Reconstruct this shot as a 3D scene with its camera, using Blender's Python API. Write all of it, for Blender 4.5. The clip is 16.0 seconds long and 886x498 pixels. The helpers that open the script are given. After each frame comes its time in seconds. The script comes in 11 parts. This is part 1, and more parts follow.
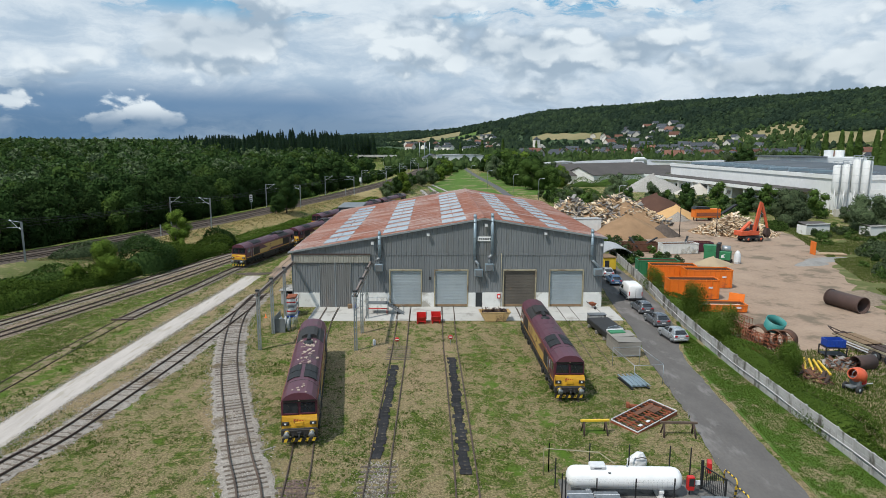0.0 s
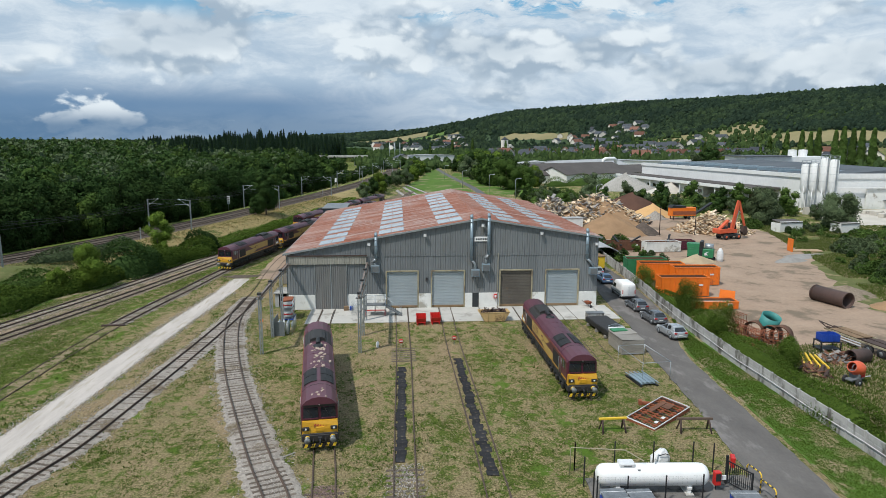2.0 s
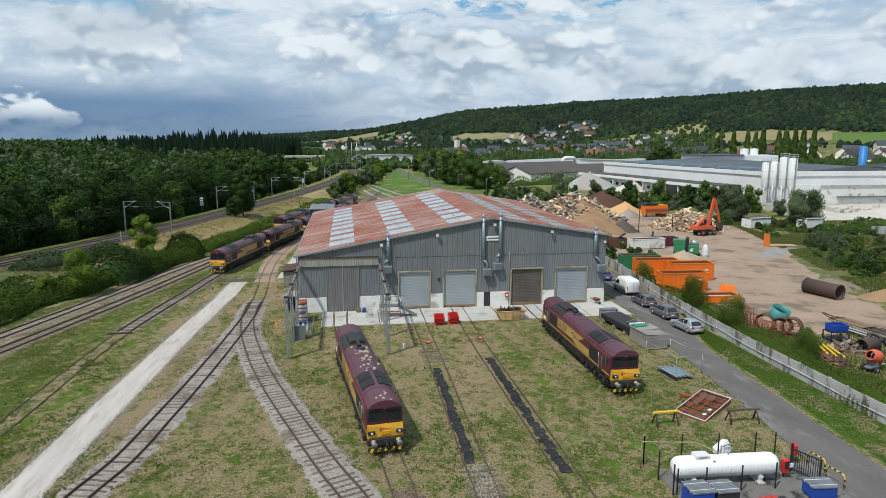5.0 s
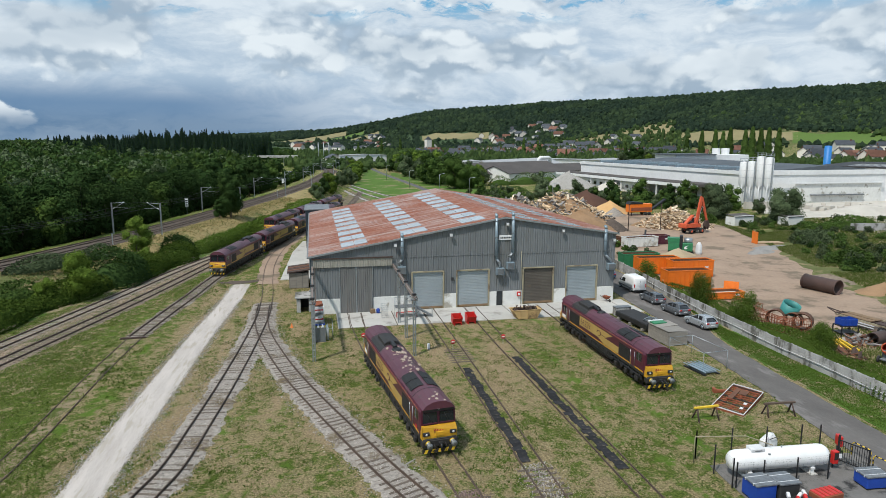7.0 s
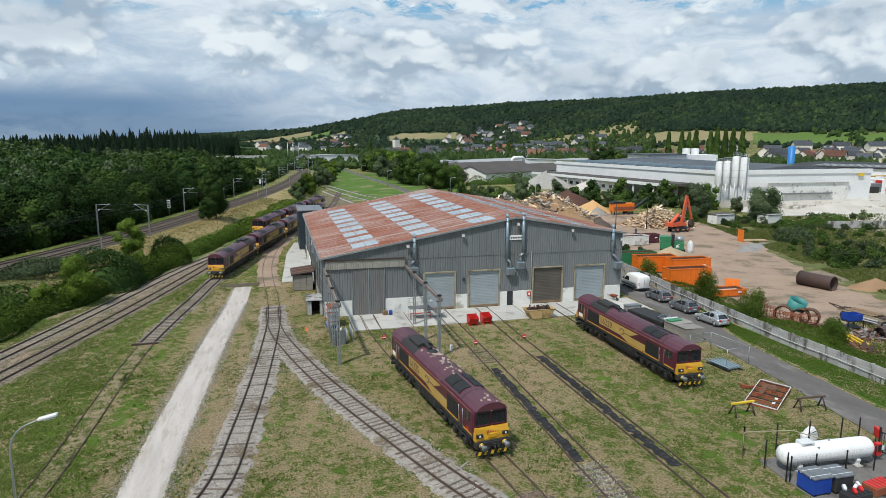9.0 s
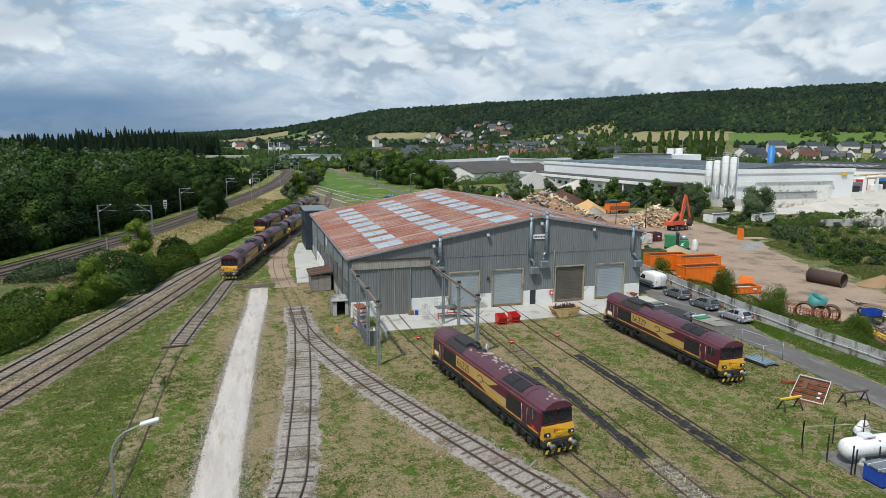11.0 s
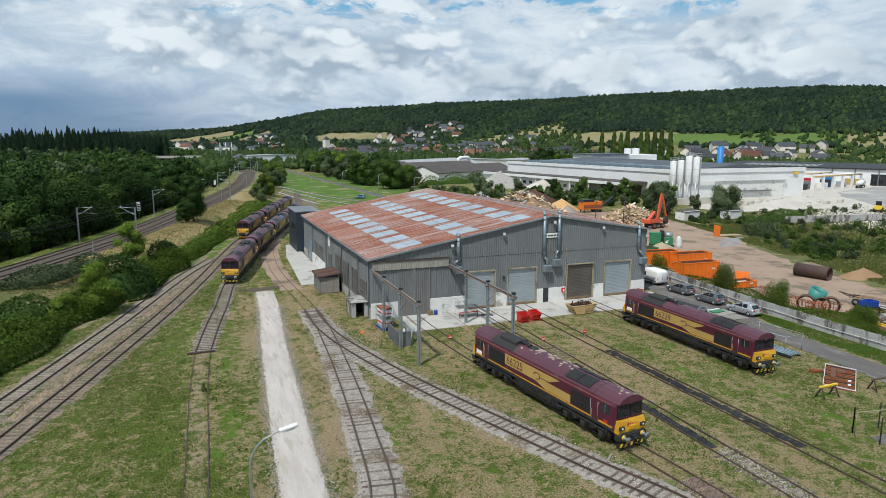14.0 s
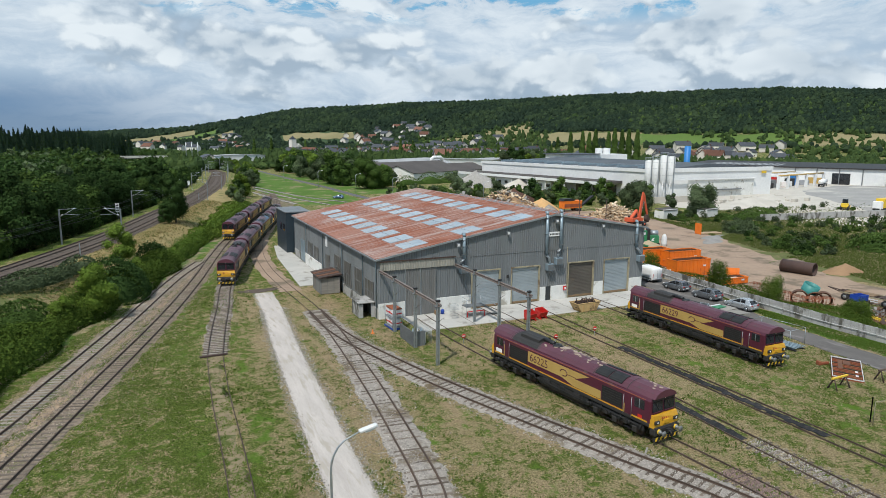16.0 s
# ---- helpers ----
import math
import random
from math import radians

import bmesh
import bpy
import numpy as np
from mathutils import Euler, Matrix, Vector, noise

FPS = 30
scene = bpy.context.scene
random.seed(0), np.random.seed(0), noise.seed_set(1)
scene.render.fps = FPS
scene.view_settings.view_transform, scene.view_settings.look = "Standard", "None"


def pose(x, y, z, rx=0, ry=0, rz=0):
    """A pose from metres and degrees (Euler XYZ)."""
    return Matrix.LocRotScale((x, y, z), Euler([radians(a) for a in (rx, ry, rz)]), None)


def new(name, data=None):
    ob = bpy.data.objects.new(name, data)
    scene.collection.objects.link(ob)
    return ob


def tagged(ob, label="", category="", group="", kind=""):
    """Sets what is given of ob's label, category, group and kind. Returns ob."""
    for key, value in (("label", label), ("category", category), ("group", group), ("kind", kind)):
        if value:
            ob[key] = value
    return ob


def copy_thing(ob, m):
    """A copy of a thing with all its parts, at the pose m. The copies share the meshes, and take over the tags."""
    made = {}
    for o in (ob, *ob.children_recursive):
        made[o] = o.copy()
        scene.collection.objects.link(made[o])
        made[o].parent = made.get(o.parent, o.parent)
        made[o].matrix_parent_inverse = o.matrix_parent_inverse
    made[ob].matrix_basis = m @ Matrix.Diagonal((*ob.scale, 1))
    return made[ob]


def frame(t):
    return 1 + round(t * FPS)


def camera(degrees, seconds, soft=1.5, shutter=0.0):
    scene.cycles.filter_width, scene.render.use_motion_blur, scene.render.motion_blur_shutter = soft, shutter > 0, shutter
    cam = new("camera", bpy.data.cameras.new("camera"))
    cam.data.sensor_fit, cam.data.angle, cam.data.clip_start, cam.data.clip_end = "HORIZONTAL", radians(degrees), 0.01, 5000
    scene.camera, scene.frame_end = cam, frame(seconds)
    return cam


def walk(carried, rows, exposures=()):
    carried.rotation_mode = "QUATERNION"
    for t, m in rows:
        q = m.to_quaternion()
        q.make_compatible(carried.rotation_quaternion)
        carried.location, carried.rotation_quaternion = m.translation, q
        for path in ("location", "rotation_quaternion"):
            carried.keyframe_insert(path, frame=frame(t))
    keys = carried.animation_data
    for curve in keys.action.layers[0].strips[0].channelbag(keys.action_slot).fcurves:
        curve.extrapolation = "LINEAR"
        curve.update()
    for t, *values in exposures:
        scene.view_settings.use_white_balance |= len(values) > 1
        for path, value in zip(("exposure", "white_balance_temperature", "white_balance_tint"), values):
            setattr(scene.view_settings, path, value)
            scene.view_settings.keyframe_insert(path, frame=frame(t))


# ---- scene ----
cam = camera(69.1, 16.0, 0.45)
METRES, EYE, TILT, LEAN, TURN = 44.8, 22.4, -9.7, -0.2, -1.0
ROWS = [
    (0.0, 0.0, 0.0, 0.0, 0.0, 0.0, -0.0),
    (0.5, -0.0189, 0.0011, 0.0003, -0.99, 0.01, 0.17),
    (1.0, -0.0396, 0.0021, 0.001, -1.85, 0.01, 0.32),
    (1.5, -0.0619, 0.0039, 0.0014, -2.49, 0.0, 0.45),
    (2.0, -0.0868, 0.0069, 0.0019, -2.9, -0.01, 0.55),
    (2.5, -0.1127, 0.0096, 0.0028, -3.3, -0.02, 0.64),
    (3.0, -0.1416, 0.0114, 0.0028, -3.89, -0.04, 0.74),
    (3.5, -0.1718, 0.0142, 0.003, -4.78, -0.05, 0.9),
    (4.0, -0.2032, 0.0177, 0.0036, -5.65, -0.07, 1.06),
    (6.5, -0.3688, 0.0438, 0.0076, -9.58, -0.16, 1.77),
    (7.0, -0.4015, 0.0498, 0.0085, -10.21, -0.19, 1.86),
    (7.5, -0.4338, 0.0559, 0.0094, -10.86, -0.21, 1.96),
    (8.0, -0.4657, 0.0642, 0.0109, -11.59, -0.23, 2.06),
    (8.5, -0.4987, 0.0735, 0.0125, -12.45, -0.26, 2.18),
    (9.0, -0.5329, 0.0835, 0.0149, -13.29, -0.3, 2.32),
    (11.5, -0.7014, 0.1288, 0.0212, -15.86, -0.42, 2.68),
    (12.0, -0.7334, 0.1367, 0.0225, -16.47, -0.44, 2.78),
    (12.5, -0.7664, 0.1461, 0.0242, -17.36, -0.48, 2.9),
    (13.0, -0.7983, 0.1558, 0.0254, -18.34, -0.53, 3.06),
    (13.5, -0.8314, 0.1671, 0.0279, -19.21, -0.58, 3.19),
    (14.0, -0.8616, 0.179, 0.029, -20.03, -0.62, 3.3),
    (14.5, -0.8886, 0.1887, 0.0296, -20.82, -0.69, 3.42),
    (15.0, -0.9161, 0.1981, 0.0317, -21.62, -0.74, 3.53),
    (15.5, -0.9431, 0.2081, 0.0333, -22.39, -0.78, 3.64),
    (16.0, -0.9704, 0.2193, 0.0349, -23.11, -0.82, 3.74),
]
walk(cam, [(t, pose(0, 0, EYE, TILT, LEAN, TURN) @ pose(METRES * x, METRES * y, METRES * z, 90 + pitch, roll, yaw)) for t, x, y, z, yaw, pitch, roll in ROWS])

# ---- sky, sun and light ----
world = bpy.data.worlds.new("cloudy_sky")
scene.world = world
world.use_nodes = True
SUN_TRAVEL = Vector((0.50, 0.42, -1.0)).normalized()


class Nodes:
    """Short hand for building node trees."""

    def __init__(self, tree):
        self.t = tree
        tree.nodes.clear()

    def add(self, kind, ins=None, **props):
        n = self.t.nodes.new(kind)
        for k, v in props.items():
            setattr(n, k, v)
        for k, v in (ins or {}).items():
            if isinstance(v, bpy.types.NodeSocket):
                self.t.links.new(v, n.inputs[k])
            else:
                n.inputs[k].default_value = v
        return n

    def math(self, op, a, b=0.0, clamp=False):
        return self.add("ShaderNodeMath", {0: a, 1: b}, operation=op, use_clamp=clamp).outputs[0]

    def noise(self, vec, scale, detail=4.0, rough=0.55, dist=0.0):
        return self.add("ShaderNodeTexNoise", {"Vector": vec, "Scale": scale, "Detail": detail, "Roughness": rough, "Distortion": dist}).outputs["Fac"]

    def ramp(self, fac, a, b, smooth=True):
        n = self.add("ShaderNodeMapRange", {"Value": fac, "From Min": a, "From Max": b}, interpolation_type="SMOOTHSTEP" if smooth else "LINEAR")
        return n.outputs[0]

    def mix(self, fac, a, b, blend="MIX"):
        n = self.add("ShaderNodeMix", data_type="RGBA", blend_type=blend)
        for key, v in ((0, fac), (6, a), (7, b)):
            if isinstance(v, bpy.types.NodeSocket):
                self.t.links.new(v, n.inputs[key])
            else:
                n.inputs[key].default_value = v if key == 0 else (*v[:3], 1.0)
        return n.outputs[2]


def build_world():
    g = Nodes(world.node_tree)
    way = g.add("ShaderNodeTexCoord").outputs["Generated"]
    s = g.add("ShaderNodeSeparateXYZ", {0: way})
    z = s.outputs[2]
    warp = g.add("ShaderNodeTexNoise", {"Vector": way, "Scale": 11.0, "Detail": 5.0, "Roughness": 0.6}).outputs["Color"]
    warp = g.add("ShaderNodeVectorMath", {0: warp, 1: (0.5, 0.5, 0.5)}, operation="SUBTRACT").outputs[0]
    bent = g.add("ShaderNodeVectorMath", {0: way, 1: g.add("ShaderNodeVectorMath", {0: warp, 1: (0.055, 0.055, 0.030)}, operation="MULTIPLY").outputs[0]}, operation="ADD").outputs[0]

    def cumulus(rise, shift):
        """Heaped cloud: rounded cells of three sizes, higher where the cloud is thicker."""
        p = g.add("ShaderNodeMapping", {0: bent, "Scale": (1.0, 1.0, 1.75), "Location": (shift, -shift, rise * 1.75)}).outputs[0]
        out = None
        for scale, share in ((7.0, 0.56), (17.0, 0.28), (41.0, 0.16)):
            d = g.add("ShaderNodeTexVoronoi", {"Vector": p, "Scale": scale, "Smoothness": 0.35}, feature="SMOOTH_F1").outputs["Distance"]
            d = g.math("MULTIPLY", d, -share)
            out = d if out is None else g.math("ADD", out, d)
        return g.math("ADD", g.math("ADD", out, 1.0), g.math("MULTIPLY", g.math("SUBTRACT", g.noise(p, 60.0, 4.0, 0.6), 0.5), 0.10))

    thick, over, aside = cumulus(0.0, 0.0), cumulus(0.022, 0.0), cumulus(0.012, 0.016)
    mass = g.noise(g.add("ShaderNodeMapping", {0: way, "Scale": (1.0, 1.0, 2.6), "Location": (0.31, 0.12, 0.0)}).outputs[0], 3.4, 4.0, 0.5, 0.3)
    thin = g.noise(g.add("ShaderNodeMapping", {0: bent, "Scale": (1.0, 1.0, 3.2), "Rotation": (0, 0.10, 0)}).outputs[0], 6.5, 8.0, 0.62, 0.4)
    sky = g.add("ShaderNodeTexSky", sky_type="NISHITA", sun_disc=False, sun_elevation=math.asin(-SUN_TRAVEL.z),
                sun_rotation=math.atan2(-SUN_TRAVEL.x, -SUN_TRAVEL.y)).outputs[0]
    blue = g.mix(0.6, g.mix(1.0, sky, (0.085, 0.10, 0.105), "MULTIPLY"), (0.13, 0.46, 0.74))
    # high thin sheet, with heaped clouds before it: bright on top, grey-blue below
    veil = g.mix(g.ramp(thin, 0.34, 0.66), (0.42, 0.545, 0.68), (0.71, 0.80, 0.875))
    lit = g.ramp(g.math("SUBTRACT", g.math("MULTIPLY", thick, 2.0), g.math("ADD", over, aside)), -0.17, 0.20)
    body = g.mix(lit, (0.375, 0.480, 0.590), (0.78, 0.86, 0.915))
    body = g.mix(g.math("MULTIPLY", g.ramp(mass, 0.52, 0.68), 0.50), body, (0.345, 0.450, 0.560))
    cover = g.math("ADD", g.math("MULTIPLY", thick, 0.55), g.math("MULTIPLY", mass, 0.75))
    heaps = g.math("MULTIPLY", g.ramp(cover, 0.625, 0.72), g.ramp(z, 0.36, 0.16))
    cloud = g.mix(heaps, veil, body)
    west = g.ramp(s.outputs[0], 0.16, -0.20)
    # deep slate-blue distance low in the west, small bright clouds standing before it
    low = g.math("MULTIPLY", g.ramp(z, 0.094, 0.046), g.math("ADD", g.math("MULTIPLY", west, 0.80), 0.14))
    clear = g.math("MULTIPLY", low, g.ramp(g.math("ADD", thick, g.math("MULTIPLY", g.math("SUBTRACT", thin, 0.5), 0.5)), 0.612, 0.545))
    cloud = g.mix(clear, cloud, (0.135, 0.250, 0.415))
    band = g.math("MULTIPLY", g.ramp(z, 0.048, 0.014), g.math("ADD", g.math("MULTIPLY", west, 0.80), 0.13))
    cloud = g.mix(band, cloud, g.mix(g.ramp(thin, 0.40, 0.62), (0.115, 0.215, 0.355), (0.20, 0.30, 0.43)))
    gap = g.math("MULTIPLY", g.ramp(thin, 0.50, 0.43), g.ramp(z, 0.155, 0.195))
    colour = g.mix(gap, cloud, blue)
    ground = g.mix(g.ramp(z, 0.0, -0.03), colour, (0.10, 0.11, 0.08))
    back = g.add("ShaderNodeBackground", {0: ground, 1: 1.0})
    g.add("ShaderNodeOutputWorld", {0: back.outputs[0]})


build_world()
sun = new("sun", bpy.data.lights.new("sun", "SUN"))
sun.data.energy, sun.data.angle, sun.data.color = 3.6, radians(0.9), (1.0, 0.965, 0.905)
sun.rotation_euler = SUN_TRAVEL.to_track_quat("-Z", "Y").to_euler()


# ---- materials ----
MATS = {}


def surface(name, a, b=None, rough=0.75, metal=0.0, scale=1.2, fine=14.0, contrast=0.5, dirt=None, dirt_amount=0.0, dirt_scale=0.6,
            bump=0.15, spread=0.0, stretch=(1, 1, 1), gloss_var=0.12, island=0.0, spec=0.5, world_space=False):
    """A surface of two close colours, blotched at one scale and grained at another, with dirt in patches of its own shape."""
    m = bpy.data.materials.new(name)
    m.use_nodes = True
    g = Nodes(m.node_tree)
    co = g.add("ShaderNodeNewGeometry").outputs["Position"] if world_space else g.add("ShaderNodeTexCoord").outputs["Object"]
    co = g.add("ShaderNodeMapping", {0: co, "Scale": stretch}).outputs[0]
    b = b or tuple(c * 0.72 for c in a)
    large, small = g.noise(co, scale, 5.0, 0.6), g.noise(co, fine, 3.0, 0.6)
    fac = g.ramp(g.math("ADD", g.math("MULTIPLY", large, 0.65), g.math("MULTIPLY", small, 0.35)), 0.5 - 0.28 * contrast - 0.04, 0.5 + 0.28 * contrast + 0.04)
    col = g.mix(fac, a, b)
    if dirt:
        patch = g.noise(co, dirt_scale, 7.0, 0.66)
        col = g.mix(g.ramp(patch, 0.62 - 0.3 * dirt_amount, 0.74 - 0.3 * dirt_amount), col, dirt)
    if spread:
        r = g.add("ShaderNodeObjectInfo").outputs["Random"]
        v = g.add("ShaderNodeMapRange", {"Value": r, "To Min": 1 - spread, "To Max": 1 + spread}).outputs[0]
        col = g.add("ShaderNodeHueSaturation", {"Color": col, "Value": v}).outputs[0]
    if island:
        r = g.add("ShaderNodeNewGeometry").outputs["Random Per Island"]
        v = g.add("ShaderNodeMapRange", {"Value": r, "To Min": 1 - island, "To Max": 1 + island}).outputs[0]
        col = g.add("ShaderNodeHueSaturation", {"Color": col, "Value": v}).outputs[0]
    ro = g.math("ADD", rough - gloss_var / 2, g.math("MULTIPLY", large, gloss_var))
    p = g.add("ShaderNodeBsdfPrincipled", {"Base Color": col, "Roughness": ro, "Metallic": metal, "Specular IOR Level": spec})
    if bump:
        h = g.add("ShaderNodeBump", {"Height": small, "Strength": bump, "Distance": 0.03})
        g.t.links.new(h.outputs[0], p.inputs["Normal"])
    g.add("ShaderNodeOutputMaterial", {0: p.outputs[0]})
    MATS[name] = m
    return m


def leaf_material(name, a, b, c):
    """Leaves: colour varied leaf by leaf and tree by tree, a little light through them."""
    m = bpy.data.materials.new(name)
    m.use_nodes = True
    g = Nodes(m.node_tree)
    r = g.add("ShaderNodeNewGeometry").outputs["Random Per Island"]
    o = g.add("ShaderNodeObjectInfo").outputs["Random"]
    co = g.add("ShaderNodeNewGeometry").outputs["Position"]
    patch = g.ramp(g.noise(co, 0.011 if name in ("hazed_leaf", "grove_leaf") else 0.09, 5.0), 0.38, 0.62)
    col = g.mix(r, a, b)
    col = g.mix(g.math("MULTIPLY", patch, 0.7), col, c)
    v = g.add("ShaderNodeMapRange", {"Value": o, "To Min": 0.72, "To Max": 1.3}).outputs[0]
    col = g.add("ShaderNodeHueSaturation", {"Color": col, "Value": v}).outputs[0]
    p = g.add("ShaderNodeBsdfPrincipled", {"Base Color": col, "Roughness": 0.85, "Specular IOR Level": 0.03})
    tr = g.add("ShaderNodeBsdfTranslucent", {0: col})
    mixed = g.add("ShaderNodeMixShader", {0: 0.10, 1: p.outputs[0], 2: tr.outputs[0]})
    g.add("ShaderNodeOutputMaterial", {0: mixed.outputs[0]})
    MATS[name] = m
    return m


def ground_material():
    """Mown yard grass: straw and bare soil showing between green tufts, trodden dry beside tracks and road, lusher towards the west."""
    m = bpy.data.materials.new("yard_grass")
    m.use_nodes = True
    g = Nodes(m.node_tree)
    co = g.add("ShaderNodeNewGeometry").outputs["Position"]
    s = g.add("ShaderNodeSeparateXYZ", {0: co})
    x, y = s.outputs[0], s.outputs[1]
    along = g.add("ShaderNodeMapping", {0: co, "Scale": (1.0, 0.40, 1.0)}).outputs[0]
    tuft, mid, big = g.noise(co, 1.1, 8.0, 0.66, 0.6), g.noise(along, 0.30, 7.0, 0.62, 0.4), g.noise(co, 0.06, 4.0, 0.6)
    fine, blade = g.noise(co, 6.0, 6.0, 0.78), g.noise(co, 22.0, 3.0, 0.7)

    def beside(x0, y0, x1, y1, half, soft):
        """One near a straight line across the yard, fading out to nothing."""
        k = (x1 - x0) / (y1 - y0)
        off = g.math("SUBTRACT", x, g.math("ADD", g.math("MULTIPLY", y, k), x0 - k * y0))
        off = g.math("ADD", g.math("ABSOLUTE", off), g.math("MULTIPLY", g.math("SUBTRACT", tuft, 0.5), 2.6))
        return g.ramp(off, half + soft, half)

    grain = g.math("ADD", g.math("MULTIPLY", fine, 0.6), g.math("MULTIPLY", blade, 0.4))
    green = g.mix(g.ramp(grain, 0.41, 0.60), (0.034, 0.060, 0.009), (0.156, 0.194, 0.042))
    straw = g.mix(g.ramp(grain, 0.41, 0.60), (0.112, 0.092, 0.043), (0.420, 0.338, 0.186))
    soil = g.mix(g.ramp(grain, 0.38, 0.62), (0.184, 0.134, 0.080), (0.450, 0.336, 0.208))
    west = g.ramp(x, -28.0, -40.0)
    dry = g.math("ADD", g.math("MULTIPLY", tuft, 0.95), g.math("ADD", g.math("MULTIPLY", mid, 0.46), g.math("MULTIPLY", big, 0.20)))
    dry = g.math("SUBTRACT", dry, g.math("MULTIPLY", west, 0.050))
    dry = g.math("ADD", dry, g.math("MULTIPLY", g.ramp(x, -27.0, -21.0), 0.022))
    # greener by the tank and the spare parts in the south-east
    damp = g.math("MULTIPLY", g.ramp(x, -14.0, -4.0), g.math("MULTIPLY", g.ramp(x, 21.5, 18.5), g.ramp(y, 60.0, 48.0)))
    dry = g.math("SUBTRACT", dry, g.math("MULTIPLY", damp, 0.042))
    # trodden bands: along the gravel road, the lost track, both sides of the west track and between the depot tracks
    worn = g.math("MAXIMUM", beside(-35.2, 22, -29.8, 100, 2.2, 2.6), beside(-41.0, 30, -36.9, 88, 0.5, 1.3))
    worn = g.math("MAXIMUM", worn, g.math("MULTIPLY", beside(-31.0, 30, -24.8, 85, 1.6, 1.8), 0.8))
    worn = g.math("MAXIMUM", worn, g.math("MULTIPLY", beside(-0.8, 30, -0.8, 84, 1.0, 3.0), 0.8))
    worn = g.math("MAXIMUM", worn, g.math("MULTIPLY", beside(-7.0, 56, -8.0, 84, 2.0, 2.6), 0.7))
    near = g.ramp(y, 106.0, 102.0)
    worn = g.math("MULTIPLY", worn, near)
    dry = g.math("ADD", dry, g.math("MULTIPLY", worn, 0.045))
    dry = g.math("SUBTRACT", dry, g.math("MULTIPLY", g.ramp(y, 104.0, 112.0), 0.05))
    col = g.mix(g.ramp(g.math("ADD", dry, g.math("MULTIPLY", g.math("SUBTRACT", fine, 0.5), 0.26)), 0.715, 0.865), green, straw)
    bare = g.math("ADD", g.math("ADD", g.math("MULTIPLY", mid, 0.80), g.math("MULTIPLY", tuft, 0.35)), g.math("MULTIPLY", worn, 0.06))
    col = g.mix(g.math("MULTIPLY", g.ramp(bare, 0.585, 0.715), g.math("SUBTRACT", g.math("SUBTRACT", 0.85, g.math("MULTIPLY", west, 0.60)), g.math("MULTIPLY", damp, 0.55))), col, soil)
    spot = g.noise(g.add("ShaderNodeMapping", {0: co, "Location": (31, 7, 0)}).outputs[0], 0.45, 8.0, 0.66, 0.5)
    lush = g.math("MAXIMUM", g.math("MAXIMUM", beside(9.0, 40, 9.3, 80, 0.4, 1.0), beside(-6.4, 40, -7.4, 66, 0.3, 0.9)), g.math("MAXIMUM", beside(5.6, 40, 5.0, 80, 0.2, 1.0), beside(-38.0, 60, -36.0, 100, 1.0, 2.0)))
    spot = g.math("ADD", spot, g.math("MULTIPLY", lush, 0.075))
    col = g.mix(g.math("MULTIPLY", g.ramp(g.math("SUBTRACT", spot, g.math("MULTIPLY", worn, 0.06)), 0.555, 0.675), 0.85), col, g.mix(grain, (0.040, 0.086, 0.009), (0.145, 0.248, 0.034)))
    gravel = g.mix(grain, (0.27, 0.25, 0.225), (0.46, 0.44, 0.41))
    col = g.mix(g.math("MULTIPLY", beside(-34.3, 22, -31.2, 75, 0.8, 0.7), near), col, gravel)
    far = g.add("ShaderNodeVectorMath", {0: co}, operation="LENGTH").outputs["Value"]
    col = g.mix(g.ramp(far, 700.0, 1250.0), col, g.mix(big, (0.030, 0.055, 0.026), (0.060, 0.090, 0.044)))
    p = g.add("ShaderNodeBsdfPrincipled", {"Base Color": col, "Roughness": 0.95, "Specular IOR Level": 0.08})
    h = g.add("ShaderNodeBump", {"Height": g.math("ADD", tuft, g.math("MULTIPLY", grain, 0.8)), "Strength": 1.0, "Distance": 0.22})
    g.t.links.new(h.outputs[0], p.inputs["Normal"])
    g.add("ShaderNodeOutputMaterial", {0: p.outputs[0]})
    MATS["yard_grass"] = m


